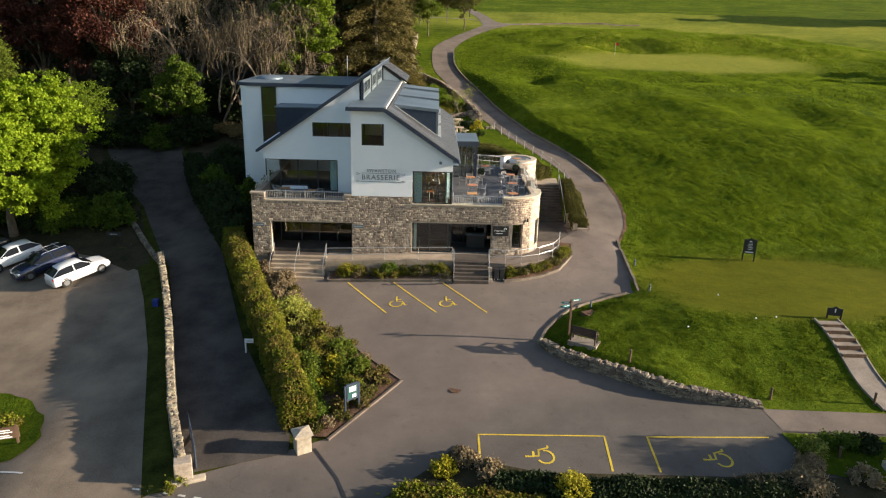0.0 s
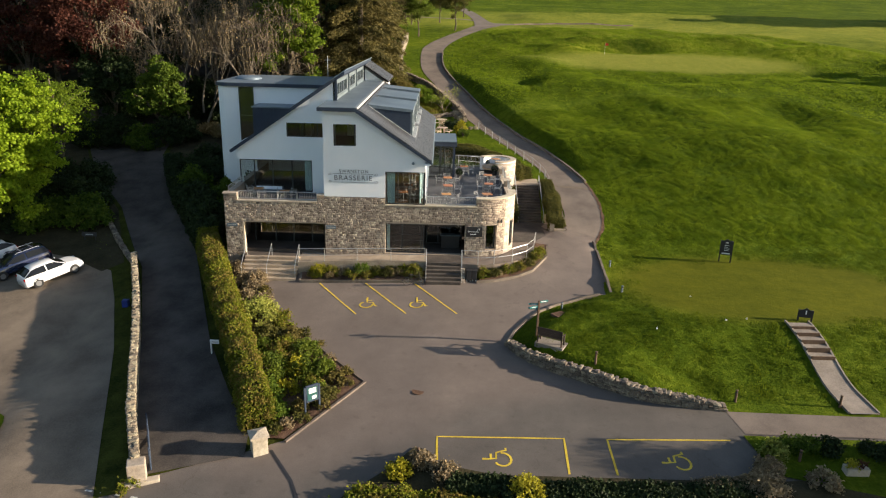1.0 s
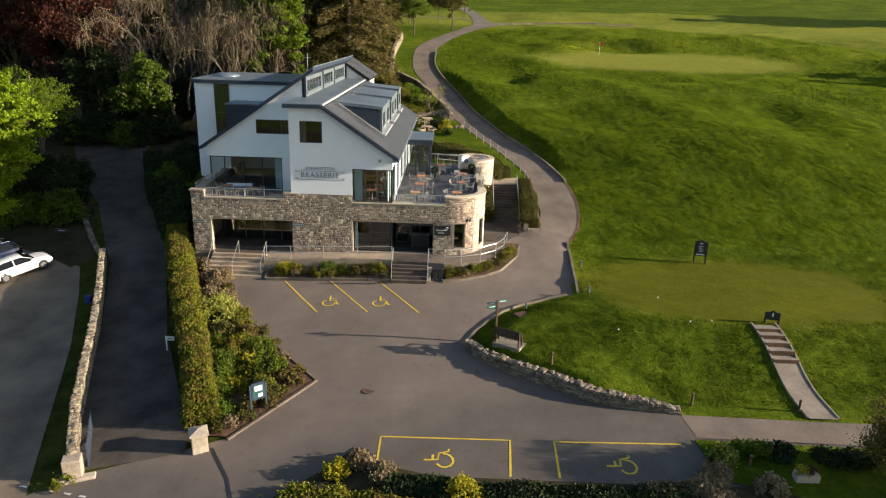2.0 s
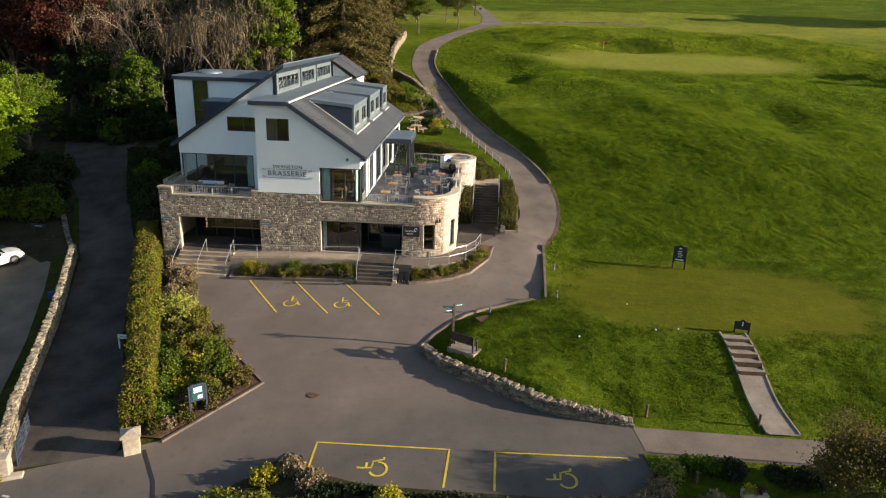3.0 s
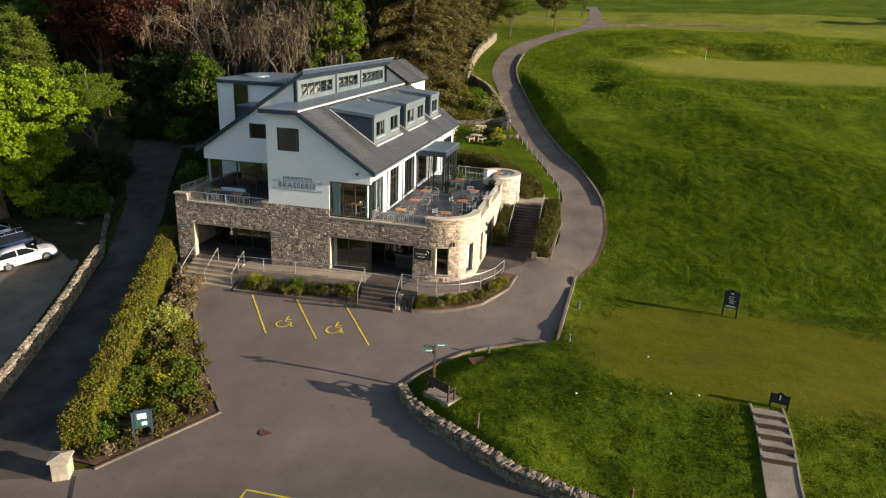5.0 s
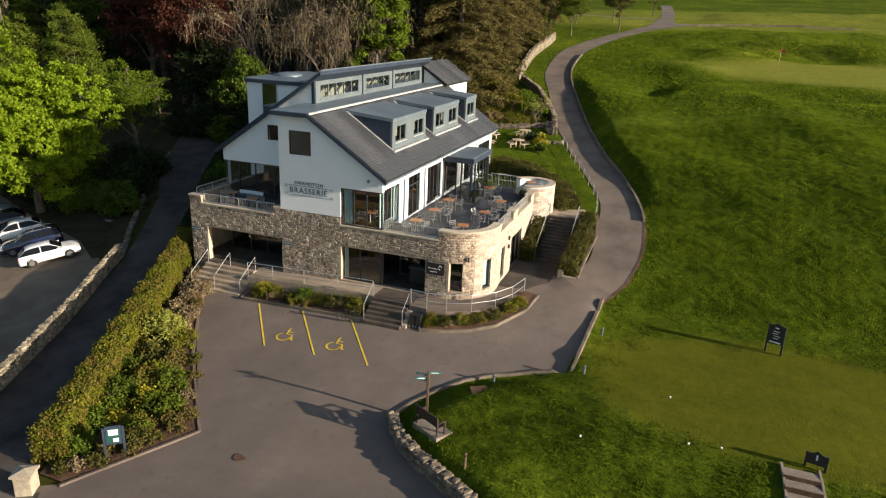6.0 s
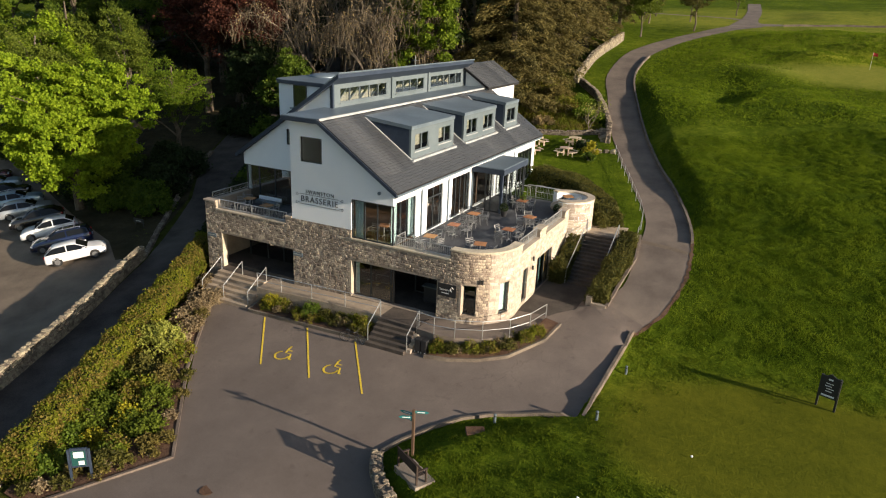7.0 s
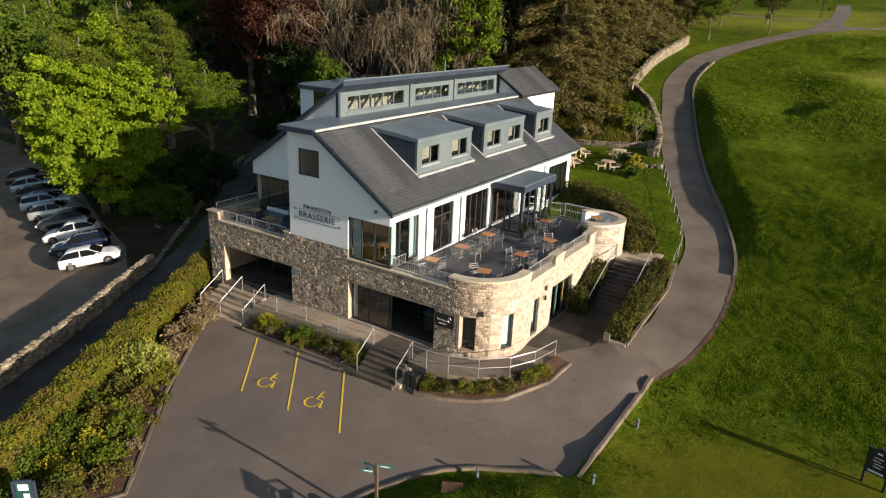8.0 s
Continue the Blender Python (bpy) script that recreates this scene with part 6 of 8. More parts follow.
# dark growth on the bank beside the west wall, and the low verge growth before the bays, coloured dark for the shade
# there
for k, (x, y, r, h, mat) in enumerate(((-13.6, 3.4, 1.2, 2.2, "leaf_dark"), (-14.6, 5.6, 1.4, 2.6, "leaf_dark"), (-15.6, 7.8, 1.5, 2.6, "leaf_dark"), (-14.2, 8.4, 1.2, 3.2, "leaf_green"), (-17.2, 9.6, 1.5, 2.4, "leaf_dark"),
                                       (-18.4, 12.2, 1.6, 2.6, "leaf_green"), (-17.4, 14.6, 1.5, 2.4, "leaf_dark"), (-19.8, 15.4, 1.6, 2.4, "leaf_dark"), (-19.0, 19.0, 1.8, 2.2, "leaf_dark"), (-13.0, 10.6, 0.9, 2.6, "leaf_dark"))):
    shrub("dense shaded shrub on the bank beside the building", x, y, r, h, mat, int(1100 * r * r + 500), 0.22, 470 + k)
hedge("low growth before the painted bays, deep shade put into its colour", [(4.8, -23.1), (9.0, -23.5), (14.0, -23.5), (19.4, -23.2)], 0.7, 0.4, "leaf_dark", 9000, 0.16, 206, lump=0.3, name="low_hedge")
hedge("brown twiggy growth at the edge of the bays", [(16.5, -22.9), (19.2, -22.6), (20.6, -21.4)], 0.4, 0.35, "leaf_heather", 5000, 0.11, 207, lump=0.3, name="low_hedge")
hedge("low yellow-green growth at the front verge", [(-1.4, -25.6), (1.4, -24.6), (4.0, -24.6), (6.8, -24.8)], 0.9, 0.45, "leaf_hedge", 9000, 0.16, 208, lump=0.4, name="low_hedge")
for k in range(26):
    r_ = random.Random(900 + k)
    s_, w_ = r_.random(), r_.random()
    x, y = -9.6 + 7.6 * s_ + 1.6 * w_ * (1 - s_) - 1.2 * w_, -3.4 - 13.2 * s_ + 1.2 * w_
    r, h = r_.uniform(0.45, 0.75), r_.uniform(0.5, 1.0)
    mat = r_.choice(("leaf_birch", "leaf_hedge", "leaf_bronze", "leaf_dull")) if s_ > 0.35 else r_.choice(("leaf_heather", "leaf_bronze", "leaf_heather"))
    shrub("low mixed shrub among others in the mulched bed", x, y, r, h, mat, int(1500 * r * r + 300), 0.12, 930 + k)
for k, (x, y) in enumerate(((-1.0, -15.1), (-1.7, -15.9), (-2.4, -16.6), (-2.0, -17.1), (-2.9, -18.2), (-3.6, -18.7), (-1.2, -13.9), (-4.1, -19.1), (-2.3, -12.6), (-3.3, -11.0), (-4.3, -9.6))):
    shrub("small brown-green shrub at the bed's edge", x, y, 0.42, 0.4, ("leaf_bronze", "leaf_dull", "leaf_heather")[k % 3], 420, 0.11, 1300 + k)
# added shrubs stand in for the shaded lower crown of the maple
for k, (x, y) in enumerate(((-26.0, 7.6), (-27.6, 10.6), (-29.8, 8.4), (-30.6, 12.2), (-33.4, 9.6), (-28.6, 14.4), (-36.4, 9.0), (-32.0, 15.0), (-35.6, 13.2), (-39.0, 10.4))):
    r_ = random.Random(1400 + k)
    shrub("dense shrub added for the maple's shaded lower crown", x, y, r_.uniform(1.6, 2.3), r_.uniform(2.2, 3.6), ("leaf_green", "leaf_dark")[k % 2], 3600, 0.26, 1420 + k, lift=0.0)
# added near-black shrubs hide the lit ground between the trunks
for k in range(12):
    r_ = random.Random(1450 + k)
    shrub("dense dark shrub added to darken the gaps in the wood behind", -34.0 + 2.0 * k + r_.uniform(-0.6, 0.6), 36.6 + r_.uniform(-1.0, 1.5), 2.4, r_.uniform(3.4, 5.0), "leaf_dark", 2600, 0.34, 1470 + k, lift=0.0)
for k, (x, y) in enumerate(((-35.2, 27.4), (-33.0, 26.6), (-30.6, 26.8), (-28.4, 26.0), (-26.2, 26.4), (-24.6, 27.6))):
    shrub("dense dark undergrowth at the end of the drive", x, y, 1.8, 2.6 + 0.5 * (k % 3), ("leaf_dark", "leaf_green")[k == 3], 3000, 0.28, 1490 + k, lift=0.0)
# undergrowth behind the parked cars, and the far edge of the wood
for k in range(15):
    r_ = random.Random(1500 + k)
    x = -30.5 - 1.9 * k + r_.uniform(-0.6, 0.6)
    y = 6.6 + 0.58 * k + r_.uniform(-0.5, 0.8)
    shrub("dense shaded undergrowth behind the parked cars", x, y, r_.uniform(1.3, 1.9), r_.uniform(1.6, 2.8), r_.choice(("leaf_dark", "leaf_green", "leaf_dark")), 2600, 0.24, 1520 + k, lift=0.0)
for k in range(14):
    r_ = random.Random(1600 + k)
    tree("woodland_tree", "dark shaded tree in the wood behind", -40 - 6.5 * k + r_.uniform(-2, 2), 66 + r_.uniform(-4, 8) - 1.6 * k, r_.uniform(19, 24), (5.6, 5.2, 9.5), r_.choice(("leaf_dark", "leaf_green")), 4500, 0.6, 1620 + k, 0.04)

# ---- steps, ramp and planters before the building ----
def step_flight(label, x0, x1, y_top, z_top, risers, rise, tread, parent_name="steps", material="dressed"):
    t = thing(parent_name, label, "steps", kind="structure")
    for k in range(risers):
        y1 = y_top - k * tread
        z = z_top - k * rise
        part("step", boxes((x0, x1, y1 - tread - 0.02, y1, z - rise - 0.35, z), bevel=0.012), M[material], t)
    return t


step_flight("wide worn stone steps up to the open porch", -10.35, -6.3, -0.45, -0.24, 6, 0.205, 0.36, material="paving")
step_flight("dark stone steps up to the entrance", 3.2, 5.75, -1.55, -0.05, 6, 0.19, 0.285, material="step")
for k in range(5):
    z = -0.24 - k * 0.19
    part("cheek_block", boxes((5.76, 6.05, -1.85 - 0.285 * k, -1.56 - 0.285 * k, z - 0.7, z + 0.06), bevel=0.015), M["dressed"], bpy.data.objects["steps.001"])
part("landing", boxes((-10.6, -6.3, -0.45, 0.5, -1.5, -0.24)), M["step"], bpy.data.objects["steps"])
part("landing", boxes((3.16, 5.8, -1.55, 0.4, -1.5, -0.05)), M["step"], bpy.data.objects["steps.001"])

bm = bmesh.new()
prism(bm, [(-6.296, -1.6), (-6.296, -0.34), (-2.0, -0.12), (3.156, -0.05), (3.156, -1.6)], -1.55, -0.01, "y")
tagged(mesh_object("ramp", bm, M["paving"]), "pale concrete ramp along the stone wall", "ramp", kind="structure")
RAIL = [(5.85, -1.95), (7.0, -2.05), (8.2, -1.85), (9.6, -1.2), (10.8, -0.1), (11.5, 1.3), (11.85, 3.1)]
walk_in = [(CX + (CR + 0.01) * math.sin(a * math.pi / 16), CY - (CR + 0.01) * math.cos(a * math.pi / 16)) for a in range(9)][::-1]
bm = bmesh.new()
prism(bm, RAIL + [(9.97, 3.3)] + walk_in + [(5.85, -0.01)], -1.5, -0.05, "z")
tagged(mesh_object("walkway", bm, M["path"]), "raised dark walkway round the curved corner", "walkway", kind="structure")

PLANTERS = ([(-6.0, -1.6), (-5.9, -2.75), (3.12, -2.9), (3.12, -1.6)], RAIL[1:] + [(12.75, 2.9), (12.45, 1.1), (11.1, -1.1), (9.8, -2.0), (8.2, -2.65), (7.1, -2.85)])
for outline in PLANTERS:
    bm = bmesh.new()
    prism(bm, outline, -1.9, -1.0, "z")
    co = [v for v in bm.verts if v.co.z > -1.5]
    for v in co:
        v.co.z = float(land(v.co.x, v.co.y)) + 0.2
    tagged(mesh_object("planter_soil", bm, M["soil"]), "brown soil of the planter", "planter", kind="structure")
for line in ([(-6.0, -1.7), (-5.9, -2.8), (3.12, -2.95)], [(6.9, -2.95), (8.2, -2.72), (9.8, -2.08), (11.15, -1.15), (12.5, 1.05), (12.82, 2.95)]):
    tagged(strip_solid("kerb", line, 0.07, -0.2, 0.22, M["old_kerb"], step=0.3), "stone kerb of the planter", "kerb", kind="structure")
for x in (6.35, 6.75):
    b = thing("bin", "small dark green wheeled bin beside the steps", "bin", "bins")
    z = float(land(x, -2.6)) + 0.03
    bm = boxes((x - 0.17, x + 0.17, -2.78, -2.42, z + 0.06, z + 0.78), bevel=0.03)
    part("body", bm, M["black"], b)
    part("lid", boxes((x - 0.19, x + 0.19, -2.81, -2.38, z + 0.784, z + 0.85), bevel=0.02), M["black"], b)
    for k in (-0.14, 0.10):
        bm = bmesh.new()
        bmesh.ops.create_cone(bm, cap_ends=True, segments=14, radius1=0.07, radius2=0.07, depth=0.04, matrix=Matrix.Translation((x + k, -2.76, z + 0.07)) @ pose(0, 0, 0, 0, 90, 0))
        part("wheel", bm, M["steel"], b)


# ---- rails ----
def handrail(label, pts, height=1.0, mid=True, r=0.023):
    """Tubular rail over the points (feet), with a post at each."""
    t = thing("handrail", label, "handrail", "handrails")
    tops = [Vector(p) + Vector((0, 0, height)) for p in pts]
    part("top_rail", tube(bmesh.new(), tops, r, 8), M["steel"], t)
    if mid:
        part("lower_rail", tube(bmesh.new(), [Vector(p) + Vector((0, 0, height * 0.5)) for p in pts], r * 0.8, 6), M["steel"], t)
    for p, q in zip(pts, tops):
        part("post", tube(bmesh.new(), [Vector(p) - Vector((0, 0, 0.05)), q], r, 8), M["steel"], t)
    return t


handrail("galvanised rail curving round the walkway", [(x, y + 0.02, -0.05) for x, y in RAIL], 1.05)
handrail("galvanised rail along the ramp", [(x, -1.48, -0.34 + 0.03 * (x + 6.3)) for x in (-6.25, -4.3, -1.9, 0.6, 3.1)], 1.0)
for x in (3.22, 5.8):
    handrail("galvanised stair rail at the entrance", [(x, -1.6, -0.05), (x, -3.0, -1.05)], 0.98, False)
for x in (-10.25, -8.4, -6.35):
    handrail("galvanised stair rail at the porch steps", [(x, -0.5, -0.24), (x, -2.35, -1.35)], 0.95, False)


def balustrade(label, a, b, z, height=0.62, gap=0.13):
    """A panel of thin upright bars between two rails."""
    t = thing("balustrade", label, "balustrade", "balustrades")
    a, b = Vector((*a, z)), Vector((*b, z))
    n = max(2, round((b - a).length / gap))
    up = Vector((0, 0, 1))
    part("top_rail", tube(bmesh.new(), [a + up * height, b + up * height], 0.03, 8), M["steel"], t)
    part("bottom_rail", tube(bmesh.new(), [a + up * 0.09, b + up * 0.09], 0.018, 6), M["steel"], t)
    k = max(1, round((b - a).length / 1.6))
    for i in range(k + 1):
        p = a.lerp(b, i / k)
        part("post", tube(bmesh.new(), [p, p + up * height], 0.026, 6), M["steel"], t)
    bar = tube(bmesh.new(), [(0, 0, 0.09), (0, 0, height)], 0.009, 4)
    me = bpy.data.meshes.new("baluster")
    bar.to_mesh(me)
    bar.free()
    me.materials.append(M["steel"])
    for i in range(1, n):
        ob = new("baluster", me)
        ob.parent = t
        ob.matrix_basis = Matrix.Translation(a.lerp(b, i / n))


balustrade("steel balustrade on the low wall of the west terrace", (-10.85, 0.2), (-5.05, 0.2), 3.9)
balustrade("steel balustrade on the terrace wall beside the corner window", (3.1, 0.2), (6.8, 0.2), 3.82)
balustrade("steel balustrade at the end of the corner window", (3.12, 0.25), (3.12, 1.3), 3.82, 0.6)
balustrade("steel balustrade between two stone piers", (9.72, 3.45), (9.72, 6.45), 3.9)
balustrade("steel balustrade between two stone piers", (9.72, 7.75), (9.72, 11.55), 3.9)
balustrade("steel balustrade at the back of the terrace", (5.3, 16.75), (8.7, 16.5), 3.6, 1.0)
balustrade("steel balustrade on the west terrace side", (-11.65, 0.5), (-11.65, 4.0), 4.4, 0.4)
handrail("sloping rail of the garden steps", [(4.6, 16.4, 3.58), (4.9, 18.6, 3.0)], 1.0)
handrail("sloping rail of the garden steps", [(5.9, 17.0, 3.58), (8.2, 18.2, 3.2)], 1.0)

# ---- outdoor stair to the garden ----
stair = thing("garden_stair", "stone stair between clipped hedges, hedge shade put into its colour", "steps", kind="structure")
for k in range(14):
    y, z = 9.3 + 0.31 * k, 0.08 + 0.175 * (k + 1)
    part("step", boxes((11.15, 13.3, y, y + 0.33, z - 0.5, z), bevel=0.012), M["step"], stair)
part("landing", boxes((10.9, 13.5, 13.65, 16.6, 1.6, 2.56)), M["paving"], stair)
for x in (11.1, 13.33):
    handrail("white-painted steel rail of the garden stair", [(x, 9.2, 0.1), (x, 13.7, 2.53)], 0.95, False, r=0.032)
tagged(mesh_object("planter_wall", boxes((13.45, 13.8, 5.9, 14.0, -0.3, 0.9), (13.8, 14.75, 5.75, 6.05, -0.3, 0.55)), M["mortar"]), "low stone planter wall beside the stair", "wall", kind="structure")
tagged(strip_solid("kerb", [(14.75, 5.9), (14.85, 8.5), (15.05, 12.0), (14.6, 15.2)], 0.09, -0.3, 0.2, M["old_kerb"]), "rough stone edging under the hedge", "kerb", kind="structure")

# ---- terrace furniture ----
def cafe_table(label):
    t = thing("cafe_table", label, "table", "tables on the terrace")
    part("tabletop", boxes((-0.36, 0.36, -0.36, 0.36, 0.71, 0.74), bevel=0.008), M["table_wood"], t)
    part("pedestal", tube(bmesh.new(), [(0, 0, 0.03), (0, 0, 0.71)], 0.035, 10), M["steel"], t)
    bm = tube(bmesh.new(), [(-0.3, 0, 0.02), (0, 0, 0.05), (0.3, 0, 0.02)], [0.018, 0.026, 0.018], 6)
    part("foot", bm, M["steel"], t)
    bm = tube(bmesh.new(), [(0, -0.3, 0.02), (0, 0, 0.052), (0, 0.3, 0.02)], [0.018, 0.026, 0.018], 6)
    part("foot", bm, M["steel"], t)
    return t


def terrace_chair():
    t = thing("terrace_chair", "light aluminium armchair with slatted seat and back", "chair", "chairs on the terrace")
    for x in (-0.26, 0.26):
        part("front_leg", tube(bmesh.new(), [(x, -0.24, 0), (x, -0.24, 0.64), (x, -0.18, 0.66), (x, 0.26, 0.66)], 0.016, 6), M["chair_metal"], t)
        part("back_leg", tube(bmesh.new(), [(x, 0.28, 0), (x, 0.24, 0.44), (x, 0.33, 0.86)], 0.016, 6), M["chair_metal"], t)
    for k in range(5):
        y = -0.2 + 0.1 * k
        part("seat_slat", boxes((-0.25, 0.25, y - 0.03, y + 0.03, 0.425, 0.445)), M["chair_metal"], t)
    for k in range(3):
        z = 0.58 + 0.11 * k
        part("back_slat", boxes((-0.25, 0.25, 0.27 + 0.02 * k, 0.29 + 0.02 * k, z - 0.025, z + 0.025)), M["chair_metal"], t)
    return t


TABLES = [(4.6, 1.75, 8, 3), (4.75, 4.7, 5, 3), (4.75, 7.75, 0, 4), (7.75, 2.1, 15, 2), (8.1, 5.75, 0, 4), (8.25, 9.2, -8, 4), (6.3, 12.9, 0, 4), (9.3, 14.2, 30, 1)]
first_table = first_chair = None
rng = random.Random(8)
for x, y, turn, chairs in TABLES:
    m = pose(x, y, 3.58 if x < 9 else 4.1, 0, 0, turn)
    if first_table is None:
        first_table = cafe_table("small square cafe table with an orange-brown wooden top")
        first_table.matrix_basis = m
    else:
        copy_thing(first_table, m)
    for k in range(chairs):
        a = turn + 90 * ((k * 2 + 1) % 4 if chairs < 3 else k) + rng.uniform(-22, 22)
        d = rng.uniform(0.62, 0.85)
        cx, cy = x + d * math.sin(radians(a)), y + d * math.cos(radians(a))
        m = pose(cx, cy, 3.58 if x < 9 else 4.1, 0, 0, -a + rng.uniform(-15, 15))
        if first_chair is None:
            first_chair = terrace_chair()
            first_chair.matrix_basis = m
        else:
            copy_thing(first_chair, m)
for x, y, a in ((-10.2, 1.7, 40), (-9.4, 1.2, -60), (-8.0, 1.9, 100), (-7.2, 1.5, -30), (-10.6, 2.8, 120)):
    copy_thing(first_chair, pose(x, y, 3.58, 0, 0, a))
copy_thing(first_table, pose(-9.8, 2.1, 3.58, 0, 0, 10))
copy_thing(first_table, pose(-7.7, 1.4, 3.58, 0, 0, 0))
for x, y, a in ((0.9, 1.2, 0), (1.9, 2.2, 80), (1.5, 4.8, 170), (2.2, 1.0, -40), (2.3, 3.4, 60), (1.0, 3.6, 200), (1.9, 5.6, 20), (1.2, 8.6, 90), (2.2, 9.2, 10)):
    copy_thing(first_chair, pose(x, y, 3.66, 0, 0, a))
for x, y in ((1.3, 1.8), (1.6, 4.1), (1.7, 9.0)):
    copy_thing(first_table, pose(x, y, 3.66, 0, 0, 5))
sofa = thing("terrace_sofa", "low white cushioned bench against the window", "sofa")
part("base", boxes((-10.4, -8.4, 3.3, 3.85, 3.6, 3.85), bevel=0.03), M["clad"], sofa)
part("back", boxes((-10.4, -8.4, 3.7, 3.85, 3.854, 4.1), bevel=0.03), M["render"], sofa)
for x, y in ((6.3, 12.9),):
    shrub("small potted green plant on a table", x, y + 0.1, 0.28, 0.4, "leaf_green", 160, 0.09, 430, name="pot_plant", z=4.35)
for x, y, z in ((9.1, 12.6, 3.58), (8.5, 15.6, 3.58), (5.8, 10.6, 3.58)):
    pot = thing("plant_pot", "round clipped bush in a dark pot", "plant pot", "plant pots")
    bm = bmesh.new()
    bmesh.ops.create_cone(bm, cap_ends=True, segments=16, radius1=0.18, radius2=0.25, depth=0.42, matrix=Matrix.Translation((x, y, z + 0.21)))
    part("pot", bm, M["black"], pot)
    rg = np.random.default_rng(440)
    pts = rg.normal(size=(450, 3))
    pts /= np.linalg.norm(pts, axis=1)[:, None]
    v, f = leaf_quads(pts * 0.3 + np.array((x, y, z + 0.65)), 0.1, rg)
    raw("foliage", v.tolist(), f.tolist(), M["leaf_dark"], pot)

# ---- writing on the walls ----
def lettering(parent, text, m, size, material, depth=0.012, spacing=1.0):
    cu = bpy.data.curves.new("lettering", "FONT")
    cu.body, cu.size, cu.extrude, cu.align_x, cu.space_character = text, size, depth, "CENTER", spacing
    tmp = bpy.data.objects.new("lettering", cu)
    scene.collection.objects.link(tmp)
    me = bpy.data.meshes.new_from_object(tmp.evaluated_get(bpy.context.evaluated_depsgraph_get()))
    bpy.data.objects.remove(tmp)
    me.materials.append(material)
    ob = new("lettering", me)
    ob.parent = parent
    ob.matrix_basis = m
    return ob


M["sign_grey"] = paint("sign_grey", (0.055, 0.065, 0.08), 0.5)
sign = thing("wall_sign", "dark lettering with scrolled border on the white wall", "sign")
lettering(sign, "SWANSTON", pose(-2.25, -0.02, 6.13, 90), 0.33, M["sign_grey"], spacing=1.25)
lettering(sign, "BRASSERIE", pose(-2.3, -0.02, 5.58, 90), 0.52, M["sign_grey"], spacing=1.2)
for x0, x1, z in ((-3.75, -0.85, 5.42), (-3.75, -0.85, 6.05)):
    part("border", boxes((x0, x1, -0.02, -0.004, z - 0.012, z + 0.012)), M["sign_grey"], sign)
for k in (-1, 1):
    for j in (-1, 1):
        pts = [(-2.3 + k * (1.62 + 0.17 * math.sin(a * 0.55)), -0.012, 5.735 + j * (0.31 + 0.05 * math.sin(a * 1.1) - 0.012 * a)) for a in range(8)]
        part("scroll", tube(bmesh.new(), pts, 0.013, 5), M["sign_grey"], sign)
board = thing("wall_board", "black sign board with pale lettering and a swirl", "sign")
part("panel", boxes((6.15, 7.35, -0.1, -0.06, 1.48, 2.26), bevel=0.008), M["black"], board)
lettering(board, "Swanston", pose(6.66, -0.104, 1.84, 90), 0.2, M["white"], 0.004)
part("writing_bar", boxes((6.42, 6.9, -0.108, -0.101, 1.66, 1.71)), M["white"], board)
part("swirl", tube(bmesh.new(), [(7.08 + 0.09 * math.cos(a * 0.6), -0.105, 2.0 + 0.13 * math.sin(a * 0.6)) for a in range(9)], 0.014, 5), M["white"], board)
for x in (-11.38, -4.0):
    pl = thing("plaque", "small grey name plaque on the stone wall", "sign", "plaques")
    part("panel", boxes((x - 0.38, x + 0.38, -0.1, -0.06, 1.84, 2.1), bevel=0.006), M["grey_metal"], pl)
    part("writing_bar", boxes((x - 0.3, x + 0.3, -0.106, -0.101, 1.94, 2.0)), M["lead"], pl)
cctv = thing("camera_dome", "small round security camera under the eaves", "security camera")
bm = bmesh.new()
bmesh.ops.create_uvsphere(bm, u_segments=14, v_segments=8, radius=0.11, matrix=Matrix.Translation((2.1, -0.12, 6.95)))
part("dome", bm, M["grey_metal"], cctv, "", True)
part("bracket", boxes((2.07, 2.13, -0.12, 0.0, 7.0, 7.06)), M["white"], cctv)
for u, z in ((U1 + 1.6, 2.65), (SIDE_U + 5.2, 2.9), (SIDE_U + 5.2, 2.3)):
    wl = thing("wall_lamp", "small dark cylinder wall lamp, unlit", "lamp", "wall lamps")
    bm = bmesh.new()
    bmesh.ops.create_cone(bm, cap_ends=True, segments=12, radius1=0.07, radius2=0.07, depth=0.26, matrix=Matrix.Translation(stone_path(u, 0.14, z)))
    part("body", bm, M["black"], wl)
counter = thing("counter", "grey counter inside the open entrance", "counter")
part("top", boxes((4.2, 5.8, 1.6, 2.2, 0.98, 1.04)), M["clad"], counter)
part("body", boxes((4.3, 5.7, 1.7, 2.1, -0.03, 0.976)), M["black"], counter)


